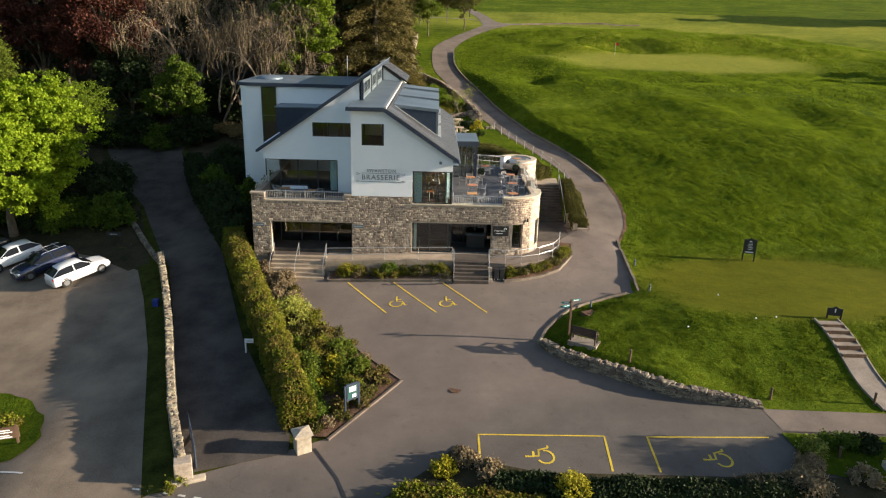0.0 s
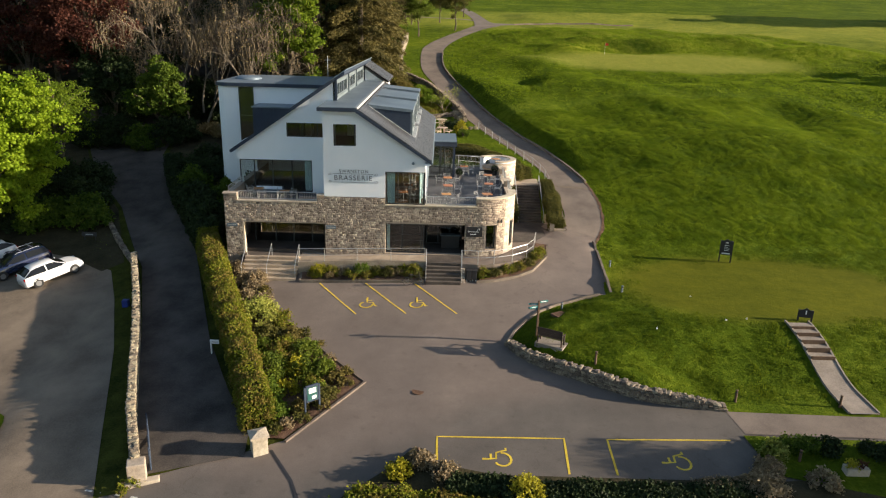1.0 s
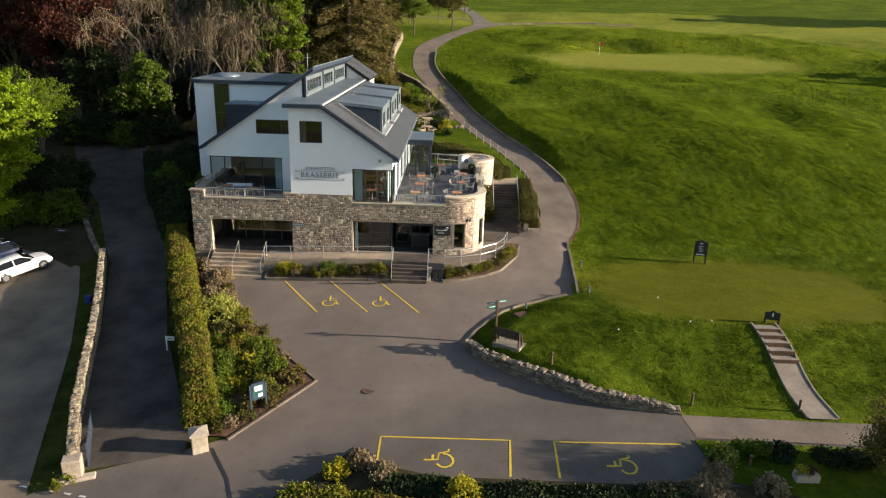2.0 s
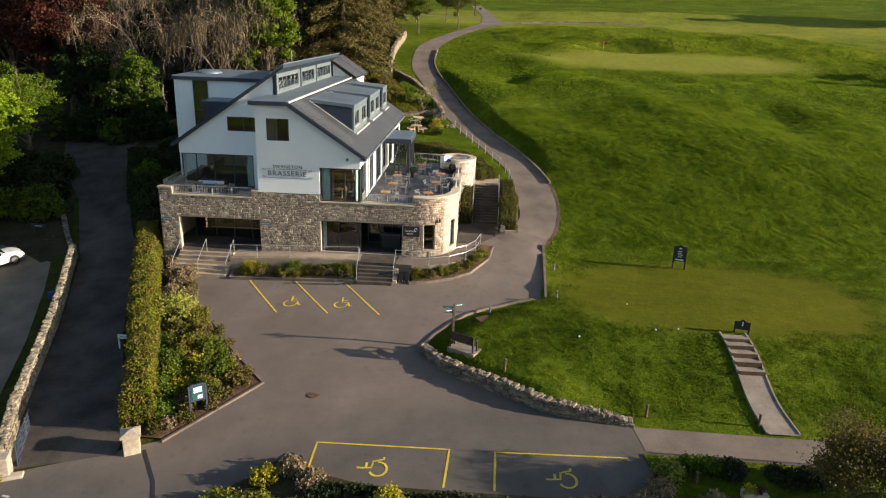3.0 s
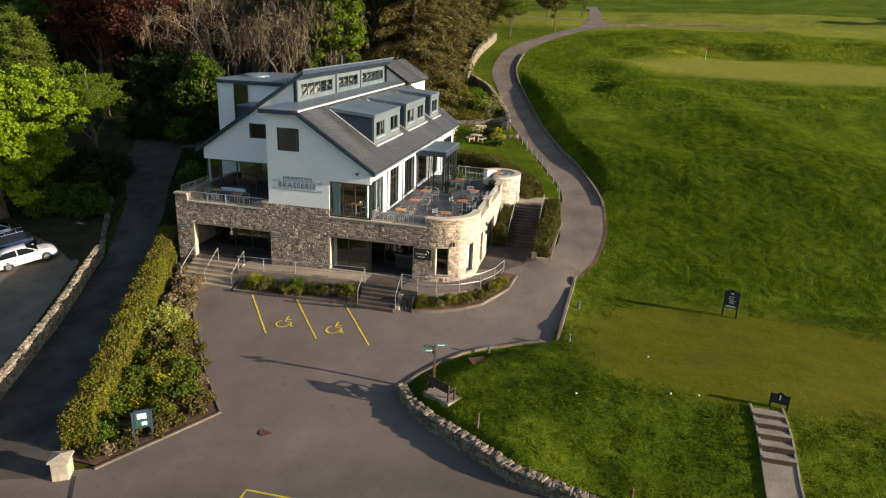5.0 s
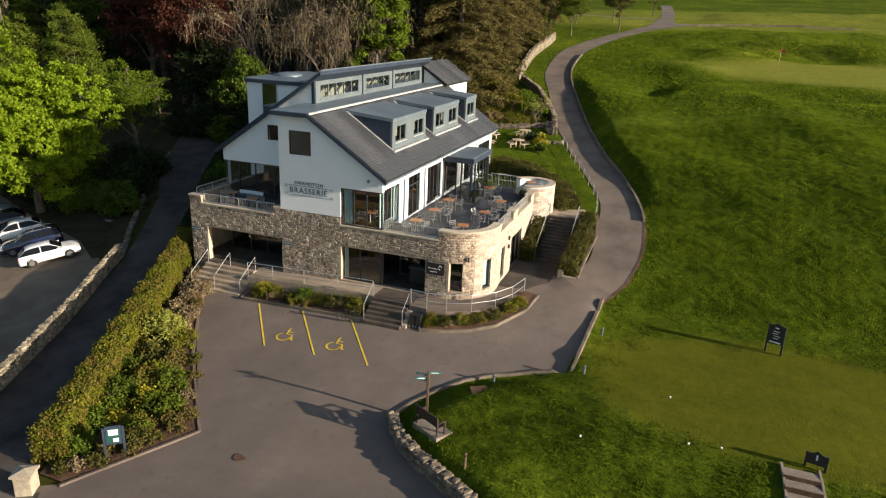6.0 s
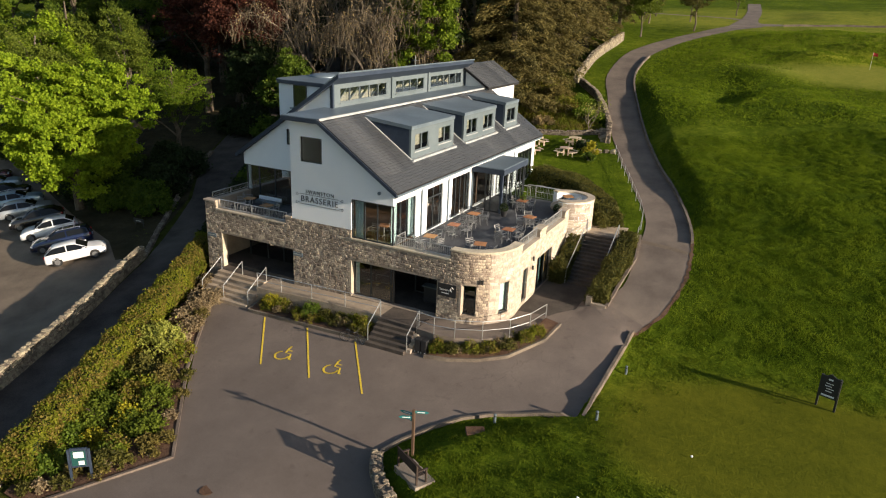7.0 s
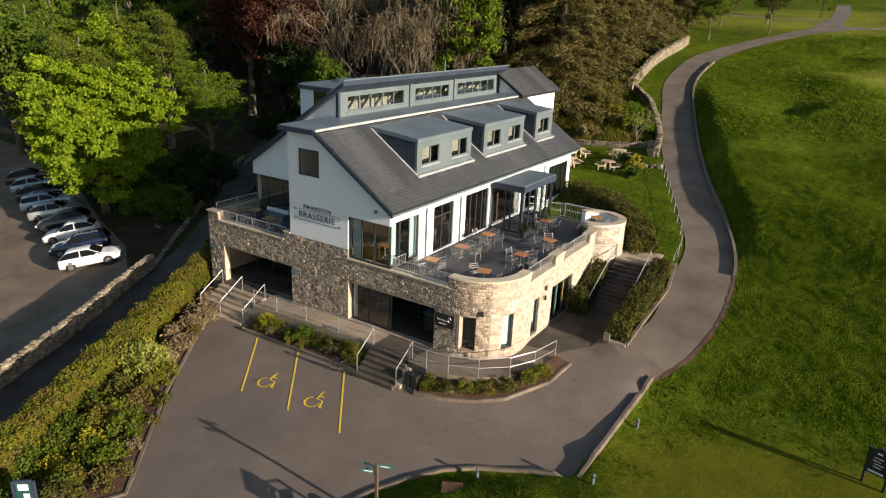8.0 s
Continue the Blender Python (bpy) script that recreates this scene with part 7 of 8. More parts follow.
# ---- cars ----
def car(label, x, y, heading, paint_mat, size=(4.3, 1.78, 1.48), estate=False, bars=False):
    """A parked car with its nose towards the heading."""
    L, W, H = size
    z = float(land(x, y)) + 0.045
    slope = math.degrees(math.atan2(float(land(x + math.cos(radians(heading)), y + math.sin(radians(heading)))) - float(land(x - math.cos(radians(heading)), y - math.sin(radians(heading)))), 2))
    t = thing("car", label, "car", "parked cars", at=pose(x, y, z, 0, 0, heading) @ pose(0, 0, 0, 0, -slope, 0))
    # stations along the length: share, width share, belt height, roof height
    tail = [(-0.468, 0.97, 0.95, 0.985), (-0.43, 1.0, 0.95, 0.955 * H)] if estate else [(-0.468, 0.97, 0.95, 0.985), (-0.34, 1.0, 0.95, 0.945 * H)]
    st = [(-0.500, 0.80, 0.56, None), (-0.488, 0.92, 0.80, None)] + tail + [(-0.27, 1.0, 0.945, 0.985 * H), (-0.11, 1.0, 0.94, H), (-0.01, 1.0, 0.93, 0.985 * H), (0.05, 1.0, 0.925, 0.95 * H),
          (0.225, 0.99, 0.91, 0.935), (0.34, 0.975, 0.87, None), (0.43, 0.93, 0.78, None), (0.478, 0.84, 0.66, None), (0.50, 0.68, 0.50, None)]
    bm = bmesh.new()
    rows = []
    for s, w, belt, roof in st:
        px, hw = s * L, w * W / 2
        prof = [(0.72 * hw, 0.20), (hw * 0.97, 0.26), (hw, 0.52), (hw * 0.985, belt - 0.06), (hw * 0.93, belt)]
        top = roof if roof else belt + 0.03
        rw = hw * (0.70 if roof and roof > 1.1 else 0.84)
        prof += [(rw, top - (0.06 if roof and roof > 1.1 else 0.0)), (rw * 0.78, top + 0.005), (0.0, top + 0.03)]
        full = [(px, a, b) for a, b in prof] + [(px, -a, b) for a, b in prof[-2::-1]]
        rows.append([bm.verts.new(p) for p in full])
    n = len(rows[0])
    groups = {}
    for i in range(len(rows) - 1):
        both = st[i][3] and st[i + 1][3]
        for k in range(n - 1):
            f = bm.faces.new((rows[i][k], rows[i][k + 1], rows[i + 1][k + 1], rows[i + 1][k]))
            if both and k in (4, n - 6):
                groups.setdefault(("side_window", k == 4, i >= 5), []).append(f)
            if both and i in (2, 7) and 5 <= k <= n - 7:
                groups.setdefault(("windscreen" if i == 7 else "rear_window",), []).append(f)
    bm.faces.new(rows[0]), bm.faces.new(rows[-1][::-1])
    for i in range(len(rows) - 1):
        bm.faces.new((rows[i][0], rows[i + 1][0], rows[i + 1][n - 1], rows[i][n - 1]))
    bmesh.ops.recalc_face_normals(bm, faces=bm.faces[:])
    bm.normal_update()
    panes = []
    for key, fs in groups.items():
        pm = bmesh.new()
        verts = {v for f in fs for v in f.verts}
        cc = sum((v.co for v in verts), Vector()) / len(verts)
        out = sum((f.normal * f.calc_area() for f in fs), Vector()).normalized()
        made = {v: pm.verts.new(cc + (v.co - cc) * 0.94 + out * 0.025) for v in verts}
        for f in fs:
            pm.faces.new([made[v] for v in f.verts])
        panes.append((key[0], pm))
    body = part("body", bm, paint_mat, t, "", True)
    for key, pm in panes:
        part(key, pm, M["car_glass"], t)
    for sx in (-0.30, 0.31):
        for sy in (-1, 1):
            wh = new("wheel")
            wh.parent = t
            wm = Matrix.Translation((sx * L, sy * (W / 2 - 0.1), 0.31)) @ pose(0, 0, 0, 90, 0, 0)
            bm = bmesh.new()
            bmesh.ops.create_cone(bm, cap_ends=True, segments=22, radius1=0.315, radius2=0.315, depth=0.21, matrix=wm)
            bmesh.ops.bevel(bm, geom=[e for e in bm.edges if len(e.link_faces) == 2 and any(len(f.verts) > 4 for f in e.link_faces)], offset=0.035, segments=2, affect="EDGES")
            part("tyre", bm, M["tyre"], wh)
            bm = bmesh.new()
            for k in range(5):
                a = 72 * k
                quad_box(bm, -0.025, 0.025, 0.02, 0.2, -0.11, -0.10 + 0.0, wm @ pose(0, 0, 0, 0, 0, a)) if sy > 0 else quad_box(bm, -0.025, 0.025, 0.02, 0.2, 0.10, 0.11, wm @ pose(0, 0, 0, 0, 0, a))
            bmesh.ops.create_cone(bm, cap_ends=True, segments=20, radius1=0.2, radius2=0.2, depth=0.213, matrix=wm)
            part("rim", bm, M["alloy"], wh)
            arch = bmesh.new()
            bmesh.ops.create_cone(arch, cap_ends=True, segments=22, radius1=0.36, radius2=0.36, depth=0.05, matrix=Matrix.Translation((sx * L, sy * (W / 2 - 0.028), 0.33)) @ pose(0, 0, 0, 90, 0, 0))
            part("wheel_arch", arch, M["tyre"], t)
    for sy in (-1, 1):
        part("headlight", boxes((L * 0.435, L * 0.475, sy * W * 0.36 - 0.17, sy * W * 0.36 + 0.17, 0.60, 0.74), bevel=0.03), M["lamp_glass"], t)
        part("tail_light", boxes((-L * 0.492, -L * 0.462, sy * W * 0.40 - 0.10, sy * W * 0.40 + 0.10, 0.72, 0.90), bevel=0.02), M["red_glass"], t)
        part("mirror", boxes((L * 0.14, L * 0.19, sy * W * 0.53 - 0.06, sy * W * 0.53 + 0.06, 0.93, 1.05), bevel=0.02), paint_mat, t)
        if bars:
            part("roof_rail", tube(bmesh.new(), [(-0.36 * L, sy * W * 0.34, H), (-0.34 * L, sy * W * 0.34, H + 0.07), (0.0, sy * W * 0.34, H + 0.08), (0.03 * L, sy * W * 0.34, H)], 0.022, 6), M["steel"], t)
    if bars:
        for s in (-0.26, -0.08):
            part("cross_bar", boxes((s * L - 0.03, s * L + 0.03, -W * 0.38, W * 0.38, H + 0.09, H + 0.12)), M["steel"], t)
    part("grille", boxes((L * 0.485, L * 0.502, -0.4, 0.4, 0.36, 0.5), bevel=0.005), M["black"], t)
    part("number_plate", boxes((-L * 0.506, -L * 0.496, -0.25, 0.25, 0.55, 0.66)), M["lead"], t)
    return t


M["car_glass"] = paint("car_glass", (0.008, 0.009, 0.010), 0.08, spec=0.3)
M["lamp_glass"] = paint("lamp_glass", (0.5, 0.52, 0.55), 0.1)
M["red_glass"] = paint("red_lamp_glass", (0.35, 0.01, 0.01), 0.15)
M["car_white"] = paint("white_car_paint", (0.72, 0.73, 0.74), 0.25, coat=0.6)
M["car_navy"] = paint("navy_car_paint", (0.008, 0.014, 0.045), 0.22, coat=0.8)
M["car_black"] = paint("black_car_paint", (0.01, 0.01, 0.012), 0.22, coat=0.8)
M["car_silver"] = paint("silver_car_paint", (0.42, 0.45, 0.48), 0.3, 0.5, 0.6)
M["car_blue"] = paint("pale_blue_car_paint", (0.36, 0.47, 0.55), 0.3, 0.3, 0.6)
M["car_maroon"] = paint("maroon_car_paint", (0.07, 0.01, 0.015), 0.25, coat=0.7)
CARS = [("white hatchback parked in the sun", 50, "car_white", False, False), ("dark navy estate car with roof bars", 230, "car_navy", True, True), ("pale blue-white saloon car", 230, "car_white", False, False),
        ("black saloon car in the shade", 230, "car_black", False, False), ("silver hatchback in the shade", 50, "car_silver", False, False), ("pale silver estate car in the shade", 50, "car_blue", True, True),
        ("black hatchback in the shade", 50, "car_black", False, False), ("pale blue hatchback under the tree", 50, "car_blue", False, False), ("dark maroon car under the tree", 50, "car_maroon", False, False)]
for k, (label, heading, mat, estate, bars) in enumerate(CARS):
    car(label, -24.9 - 3.1 * k, -0.85 + 1.07 * k, heading, M[mat], (4.35 + 0.25 * estate, 1.78, 1.47), estate, bars)

# ---- gate, pillar, boards ----
pillar = thing("gate_pillar", "squat pale dressed-stone gate pillar with a pyramid cap", "pillar")
pz = float(land(-4.55, -20.6))
part("shaft", boxes((-0.37, 0.37, -0.37, 0.37, -0.3, 0.95), bevel=0.03), M["pillar_stone"], pillar)
bm = bmesh.new()
vs = [bm.verts.new((a * 0.45, b * 0.45, h)) for h in (0.954, 1.06) for a, b in ((-1, -1), (1, -1), (1, 1), (-1, 1))]
apex = bm.verts.new((0, 0, 1.2))
bm.faces.new(vs[:4][::-1])
for k in range(4):
    bm.faces.new((vs[k], vs[(k + 1) % 4], vs[4 + (k + 1) % 4], vs[4 + k]))
    bm.faces.new((vs[4 + k], vs[4 + (k + 1) % 4], apex))
part("cap", bm, M["pillar_stone"], pillar)
pillar.matrix_basis = pose(-4.55, -20.55, pz, 0, 0, 25)
pier = thing("gate_pier", "pale stone end pier of the field wall", "pillar")
part("shaft", boxes((-0.4, 0.4, -0.35, 0.35, -0.3, 1.05), bevel=0.04), M["pillar_stone"], pier)
part("base", boxes((-0.55, 0.95, -0.5, -0.1, -0.3, 0.2), bevel=0.04), M["pillar_stone"], pier)
pier.matrix_basis = pose(-9.75, -22.5, float(land(-9.75, -22.5)), 0, 0, 20)
gate = thing("field_gate", "dark blue-grey steel gate folded back against the wall", "gate")
for z in (0.15, 0.42, 0.69, 0.96, 1.22):
    part("bar", tube(bmesh.new(), [(0, 0, z), (3.6, 0, z)], 0.03, 6), M["navy"], gate)
for x in (0, 1.2, 2.4, 3.6):
    part("upright", tube(bmesh.new(), [(x, 0.02, 0.08), (x, 0.02, 1.3)], 0.035, 6), M["navy"], gate)
for k in range(17):
    part("infill_bar", tube(bmesh.new(), [(0.2 * k + 0.2, -0.02, 0.15), (0.2 * k + 0.2, -0.02, 1.22)], 0.012, 4), M["navy"], gate)
gate.matrix_basis = pose(-9.35, -21.9, float(land(-9.35, -21.9)), 0, 3.0, 114)
shrub("weedy green tuft at the foot of the pier", -9.9, -23.0, 0.6, 0.3, "leaf_hedge", 500, 0.12, 445)

nb = thing("notice_board", "grey framed notice board with pale and green sheets", "notice board")
for x in (-0.42, 0.42):
    part("post", boxes((x - 0.05, x + 0.05, -0.05, 0.05, -0.3, 1.6), bevel=0.008), M["navy"], nb)
part("frame", boxes((-0.355, 0.355, -0.055, 0.04, 0.7, 1.66), bevel=0.008), M["navy"], nb)
part("backing", boxes((-0.29, 0.29, -0.066, -0.058, 0.8, 1.55)), paint("dark_teal", (0.012, 0.07, 0.065), 0.5), nb)
part("sheet", boxes((-0.2, 0.22, -0.074, -0.068, 1.2, 1.5)), M["white"], nb)
part("sheet", boxes((-0.02, 0.22, -0.074, -0.068, 0.84, 1.04)), M["white"], nb)
nb.matrix_basis = pose(-2.45, -17.55, float(land(-2.45, -17.55)) + 0.1, 0, 0, 38)
ws = thing("small_sign", "small white sign on a post beside the hedge", "sign")
part("post", boxes((-0.04, 0.04, -0.04, 0.04, -0.2, 1.0)), M["white"], ws)
part("panel", boxes((0.04, 0.5, -0.02, 0.02, 0.74, 1.0)), M["white"], ws)
part("writing_bar", boxes((0.1, 0.44, -0.026, -0.021, 0.84, 0.89)), M["clad"], ws)
ws.matrix_basis = pose(-9.65, -11.6, float(land(-9.65, -11.6)), 0, 0, 0)
cs = thing("brown_sign", "brown board with pale writing on the grass island", "sign")
for x in (-0.7, 0.7):
    part("post", boxes((x - 0.05, x + 0.05, -0.05, 0.05, -0.2, 1.2)), M["timber"], cs)
part("panel", boxes((-0.85, 0.85, -0.09, -0.05, 0.5, 1.15), bevel=0.01), M["timber"], cs)
for k, (a, z) in enumerate(((0.0, 0.98), (0.1, 0.86), (-0.05, 0.68), (0.05, 0.58))):
    part("writing_bar", boxes((-0.35 + a, 0.45 + a, -0.1, -0.092, z - 0.035, z + 0.035)), M["white"], cs)
cs.matrix_basis = pose(-19.9, -19.7, float(land(-19.9, -19.7)) + 0.1, 0, 0, 18)
shrub("rough yellow-green clump on the grass island", -20.8, -18.0, 0.8, 0.6, "leaf_hedge", 900, 0.14, 446)
bb = thing("grit_bin", "small blue box against the verge", "box")
part("body", boxes((-17.55, -17.15, -5.9, -5.5, float(land(-17.3, -5.7)), float(land(-17.3, -5.7)) + 0.5), bevel=0.03), paint("blue_plastic", (0.01, 0.03, 0.2), 0.4), bb)
vsn = thing("verge_sign", "low dark sign on the shaded verge", "sign")
part("panel", boxes((-0.6, 0.6, -0.03, 0.03, 0.4, 0.75)), M["black"], vsn)
for x in (-0.45, 0.45):
    part("post", boxes((x - 0.03, x + 0.03, 0.032, 0.08, -0.2, 0.7)), M["black"], vsn)
part("writing_bar", boxes((-0.3, 0.3, -0.038, -0.032, 0.52, 0.6)), M["lead"], vsn)
vsn.matrix_basis = pose(-24.8, 5.0, float(land(-24.8, 5.0)), 0, 0, 0)

# ---- lawn: finger post, bench, bollards, tee boards, steps ----
fp = thing("finger_post", "wooden finger post with teal direction arms", "signpost")
part("post", boxes((-0.06, 0.06, -0.06, 0.06, -0.3, 2.4), bevel=0.01), M["timber"], fp)
for k, (z, s, turn) in enumerate(((2.3, 1, 12), (2.17, -1, -8), (2.01, -1, 15), (1.85, -1, -20))):
    bm = bmesh.new()
    prism(bm, [(0.07 * s, z - 0.06), (0.55 * s, z - 0.06), (0.68 * s, z), (0.55 * s, z + 0.06), (0.07 * s, z + 0.06)], -0.015, 0.015, "y")
    arm = part("arm", bm, M["teal"], fp)
    arm.matrix_basis = pose(0, 0, 0, 0, 0, turn)
    bar = part("writing_bar", boxes((min(0.15 * s, 0.5 * s), max(0.15 * s, 0.5 * s), -0.021, -0.016, z - 0.02, z + 0.02)), M["white"], fp)
    bar.matrix_basis = pose(0, 0, 0, 0, 0, turn)
fp.matrix_basis = pose(10.35, -10.35, float(land(10.35, -10.35)), 0, 0, 10)

bench = thing("bench", "dark brown wooden bench on a small slab", "bench")
for k in range(4):
    part("seat_slat", boxes((-0.78, 0.78, -0.2 + 0.11 * k, -0.11 + 0.11 * k, 0.42, 0.45), bevel=0.006), M["dark_timber"], bench)
for k in range(4):
    part("back_slat", boxes((-0.78, 0.78, 0.24 + 0.015 * k, 0.27 + 0.015 * k, 0.5 + 0.115 * k, 0.6 + 0.115 * k), bevel=0.006), M["dark_timber"], bench)
part("back_rail", boxes((-0.82, 0.82, 0.29, 0.34, 0.955, 1.03), bevel=0.01), M["dark_timber"], bench)
for x in (-0.76, 0.76):
    part("front_leg", boxes((x - 0.04, x + 0.04, -0.24, -0.16, 0, 0.64), bevel=0.008), M["dark_timber"], bench)
    part("back_leg", boxes((x - 0.04, x + 0.04, 0.22, 0.3, 0, 0.95), bevel=0.008), M["dark_timber"], bench)
    part("armrest", boxes((x - 0.05, x + 0.05, -0.28, 0.26, 0.645, 0.69), bevel=0.01), M["dark_timber"], bench)
bench.matrix_basis = pose(11.05, -11.6, float(land(11.05, -11.6)) + 0.08, 0, 0, 150)
slab = mesh_object("bench_slab", boxes((-0.9, 0.9, -0.6, 0.4, -0.4, 0.0), bevel=0.02), M["old_paving"])
slab.matrix_basis = pose(11.05, -11.6, float(land(11.05, -11.6)) + 0.075, 0, 0, 150)
tagged(slab, "pale concrete slab under the bench", "slab")
ds = mesh_object("drain_slab", boxes((-0.45, 0.45, -0.35, 0.35, -0.2, 0.06), bevel=0.015), M["soil"])
ds.matrix_basis = pose(12.2, -7.6, float(land(12.2, -7.6)), 0, 0, 30)
tagged(ds, "flat brown stone slab in the grass", "slab")


def bollard(x, y, h=0.75, material="timber"):
    b = thing("bollard", "short dark wooden bollard in the grass" if material == "timber" else "short grey metal bollard at the kerb", "bollard", "bollards", at=pose(x, y, float(land(x, y))))
    bm = tube(bmesh.new(), [(0, 0, -0.2), (0, 0, h - 0.16)], 0.07, 10)
    part("post", bm, M[material], b)
    part("collar", tube(bmesh.new(), [(0, 0, h - 0.16), (0, 0, h - 0.09)], 0.055, 10), M["black"], b)
    part("head", tube(bmesh.new(), [(0, 0, h - 0.09), (0, 0, h - 0.02), (0, 0, h)], [0.075, 0.075, 0.04], 10), M[material], b)


for x, y in ((13.4, -13.5), (20.8, -15.9), (26.5, -16.2), (22.0, -20.9), (3.3, -21.3)):
    bollard(x, y)
for x, y in ((17.35, 0.5), (17.1, -4.4), (12.6, -6.2)):
    bollard(x, y, 0.5, "clad")


def tee_board(label, x, y, w, h, z0, turn, bars):
    b = thing("tee_board", label, "sign", "tee boards")
    for s in (-1, 1):
        part("post", boxes((s * w / 2 - 0.05, s * w / 2 + 0.05, -0.05, 0.05, -0.3, z0 + h - 0.1), bevel=0.008), M["black"], b)
    bm = bmesh.new()
    prism(bm, [(-w / 2 - 0.02, z0), (w / 2 + 0.02, z0), (w / 2 + 0.02, z0 + h - 0.1), (w / 4, z0 + h - 0.08), (0, z0 + h + 0.06), (-w / 4, z0 + h - 0.08), (-w / 2 - 0.02, z0 + h - 0.1)], -0.09, -0.052, "y")
    part("panel", bm, M["black"], b)
    for a, z, lw, lh in bars:
        part("writing_bar", boxes((a - lw / 2, a + lw / 2, -0.098, -0.091, z - lh / 2, z + lh / 2)), M["white"], b)
    b.matrix_basis = pose(x, y, float(land(x, y)), 0, 0, turn)


tee_board("tall black course board on two posts behind the tee", 26.9, 2.2, 0.85, 1.25, 0.62, -18, [(0.0, 0.74, 0.6, 0.09), (0, 0.98, 0.3, 0.04), (0.05, 1.12, 0.35, 0.04), (-0.05, 1.26, 0.3, 0.04), (0, 1.4, 0.35, 0.04), (0, 1.62, 0.2, 0.08)])
tee_board("low dark board with a white figure beside the tee", 27.8, -8.9, 0.8, 0.6, 0.25, -14, [(0.0, 0.6, 0.07, 0.26)])

sp = thing("lawn_steps", "pale concrete steps with timber risers down the bank", "steps", kind="structure")
for k in range(5):
    y = -9.3 - 0.62 * k
    x = float(np.interp(-y, [9.2, 11.2, 13.4, 16.7], [27.2, 27.35, 27.4, 27.45]))
    z = float(land(x, y - 0.3)) + 0.13
    part("tread", prism(bmesh.new(), [(y - 0.61, z - 0.6), (y - 0.61, z - 0.02), (y, z), (y, z - 0.6)], x - 0.72, x + 0.72, "x"), M["old_paving"], sp)
    part("riser", boxes((x - 0.72, x + 0.72, y - 0.67, y - 0.612, z - 0.35, z + 0.03)), M["timber"], sp)
walk_outline = [(26.62, -12.35), (28.05, -12.35), (28.3, -16.9), (26.75, -16.9)]
tagged(draped("pavement_foot", walk_outline, 0.09, M["old_paving"], 0.5), "pale concrete foot of the lawn steps", "path", kind="structure")
for line in ([(26.45, -9.1), (26.6, -11.2), (26.65, -13.4), (26.7, -16.8)], [(27.95, -9.1), (28.1, -11.2), (28.15, -13.4), (28.35, -16.8)]):
    tagged(strip_solid("kerb", line, 0.05, -0.5, 0.14, M["old_paving"]), "pale concrete edging of the lawn steps", "kerb", kind="structure")
for x, y in ((21.6, -5.4), (22.6, -9.2), (17.9, -10.2), (24.0, -9.0)):
    tm = thing("tee_marker", "small white ball-shaped tee marker", "tee marker", "tee markers")
    bm = bmesh.new()
    bmesh.ops.create_uvsphere(bm, u_segments=12, v_segments=8, radius=0.055, matrix=Matrix.Translation(on_land(x, y, 0.09)))
    part("ball", bm, M["white"], tm, "", True)
stp = thing("stone_planter", "low stone trough of yellow and purple flowers", "planter")
qz = float(land(24.3, -21.6)) + 0.1
part("trough", boxes((23.8, 24.9, -21.9, -21.4, qz - 0.1, qz + 0.35), bevel=0.04), M["dressed"], stp)
shrub("yellow flowering plants in the trough", 24.1, -21.65, 0.35, 0.35, "leaf_yellow", 260, 0.1, 450, z=qz + 0.3)
shrub("dark purple flowering plant in the trough", 24.6, -21.65, 0.3, 0.3, "leaf_red", 200, 0.1, 451, z=qz + 0.3)

# ---- fence along the path, garden tables, flag ----
fence = thing("wire_fence", "thin pale posts with wires along the path", "fence")
fence_pts = [on_land(float(np.interp(y, [p[1] for p in PATH_LEFT], [p[0] for p in PATH_LEFT])) - 0.3, y) for y in np.linspace(14.8, 31.4, 11)]
for p in fence_pts:
    part("post", tube(bmesh.new(), [p - Vector((0, 0, 0.2)), p + Vector((0, 0, 0.9))], 0.03, 8), M["steel"], fence)
for h in (0.45, 0.85):
    part("wire", tube(bmesh.new(), [p + Vector((0, 0, h)) for p in fence_pts], 0.010, 4), M["steel"], fence)


def picnic_table():
    t = thing("picnic_table", "round pale wooden picnic table with attached benches", "table", "picnic tables")
    bm = bmesh.new()
    bmesh.ops.create_cone(bm, cap_ends=True, segments=24, radius1=0.62, radius2=0.62, depth=0.05, matrix=Matrix.Translation((0, 0, 0.74)))
    part("tabletop", bm, M["pale_wood"], t)
    for k in range(4):
        m = pose(0, 0, 0, 0, 0, 90 * k + 45)
        part("bench", boxes((-0.5, 0.5, 0.85, 1.12, 0.42, 0.46), bevel=0.01, m=m), M["pale_wood"], t)
        part("leg", boxes((-0.04, 0.04, 0.25, 0.35, 0.0, 0.715), m=m), M["pale_wood"], t)
        part("bench_leg", boxes((-0.04, 0.04, 0.92, 1.02, 0.0, 0.416), m=m), M["pale_wood"], t)
        part("brace", boxes((-0.04, 0.04, 0.36, 0.91, 0.30, 0.37), m=m), M["pale_wood"], t)
    return t


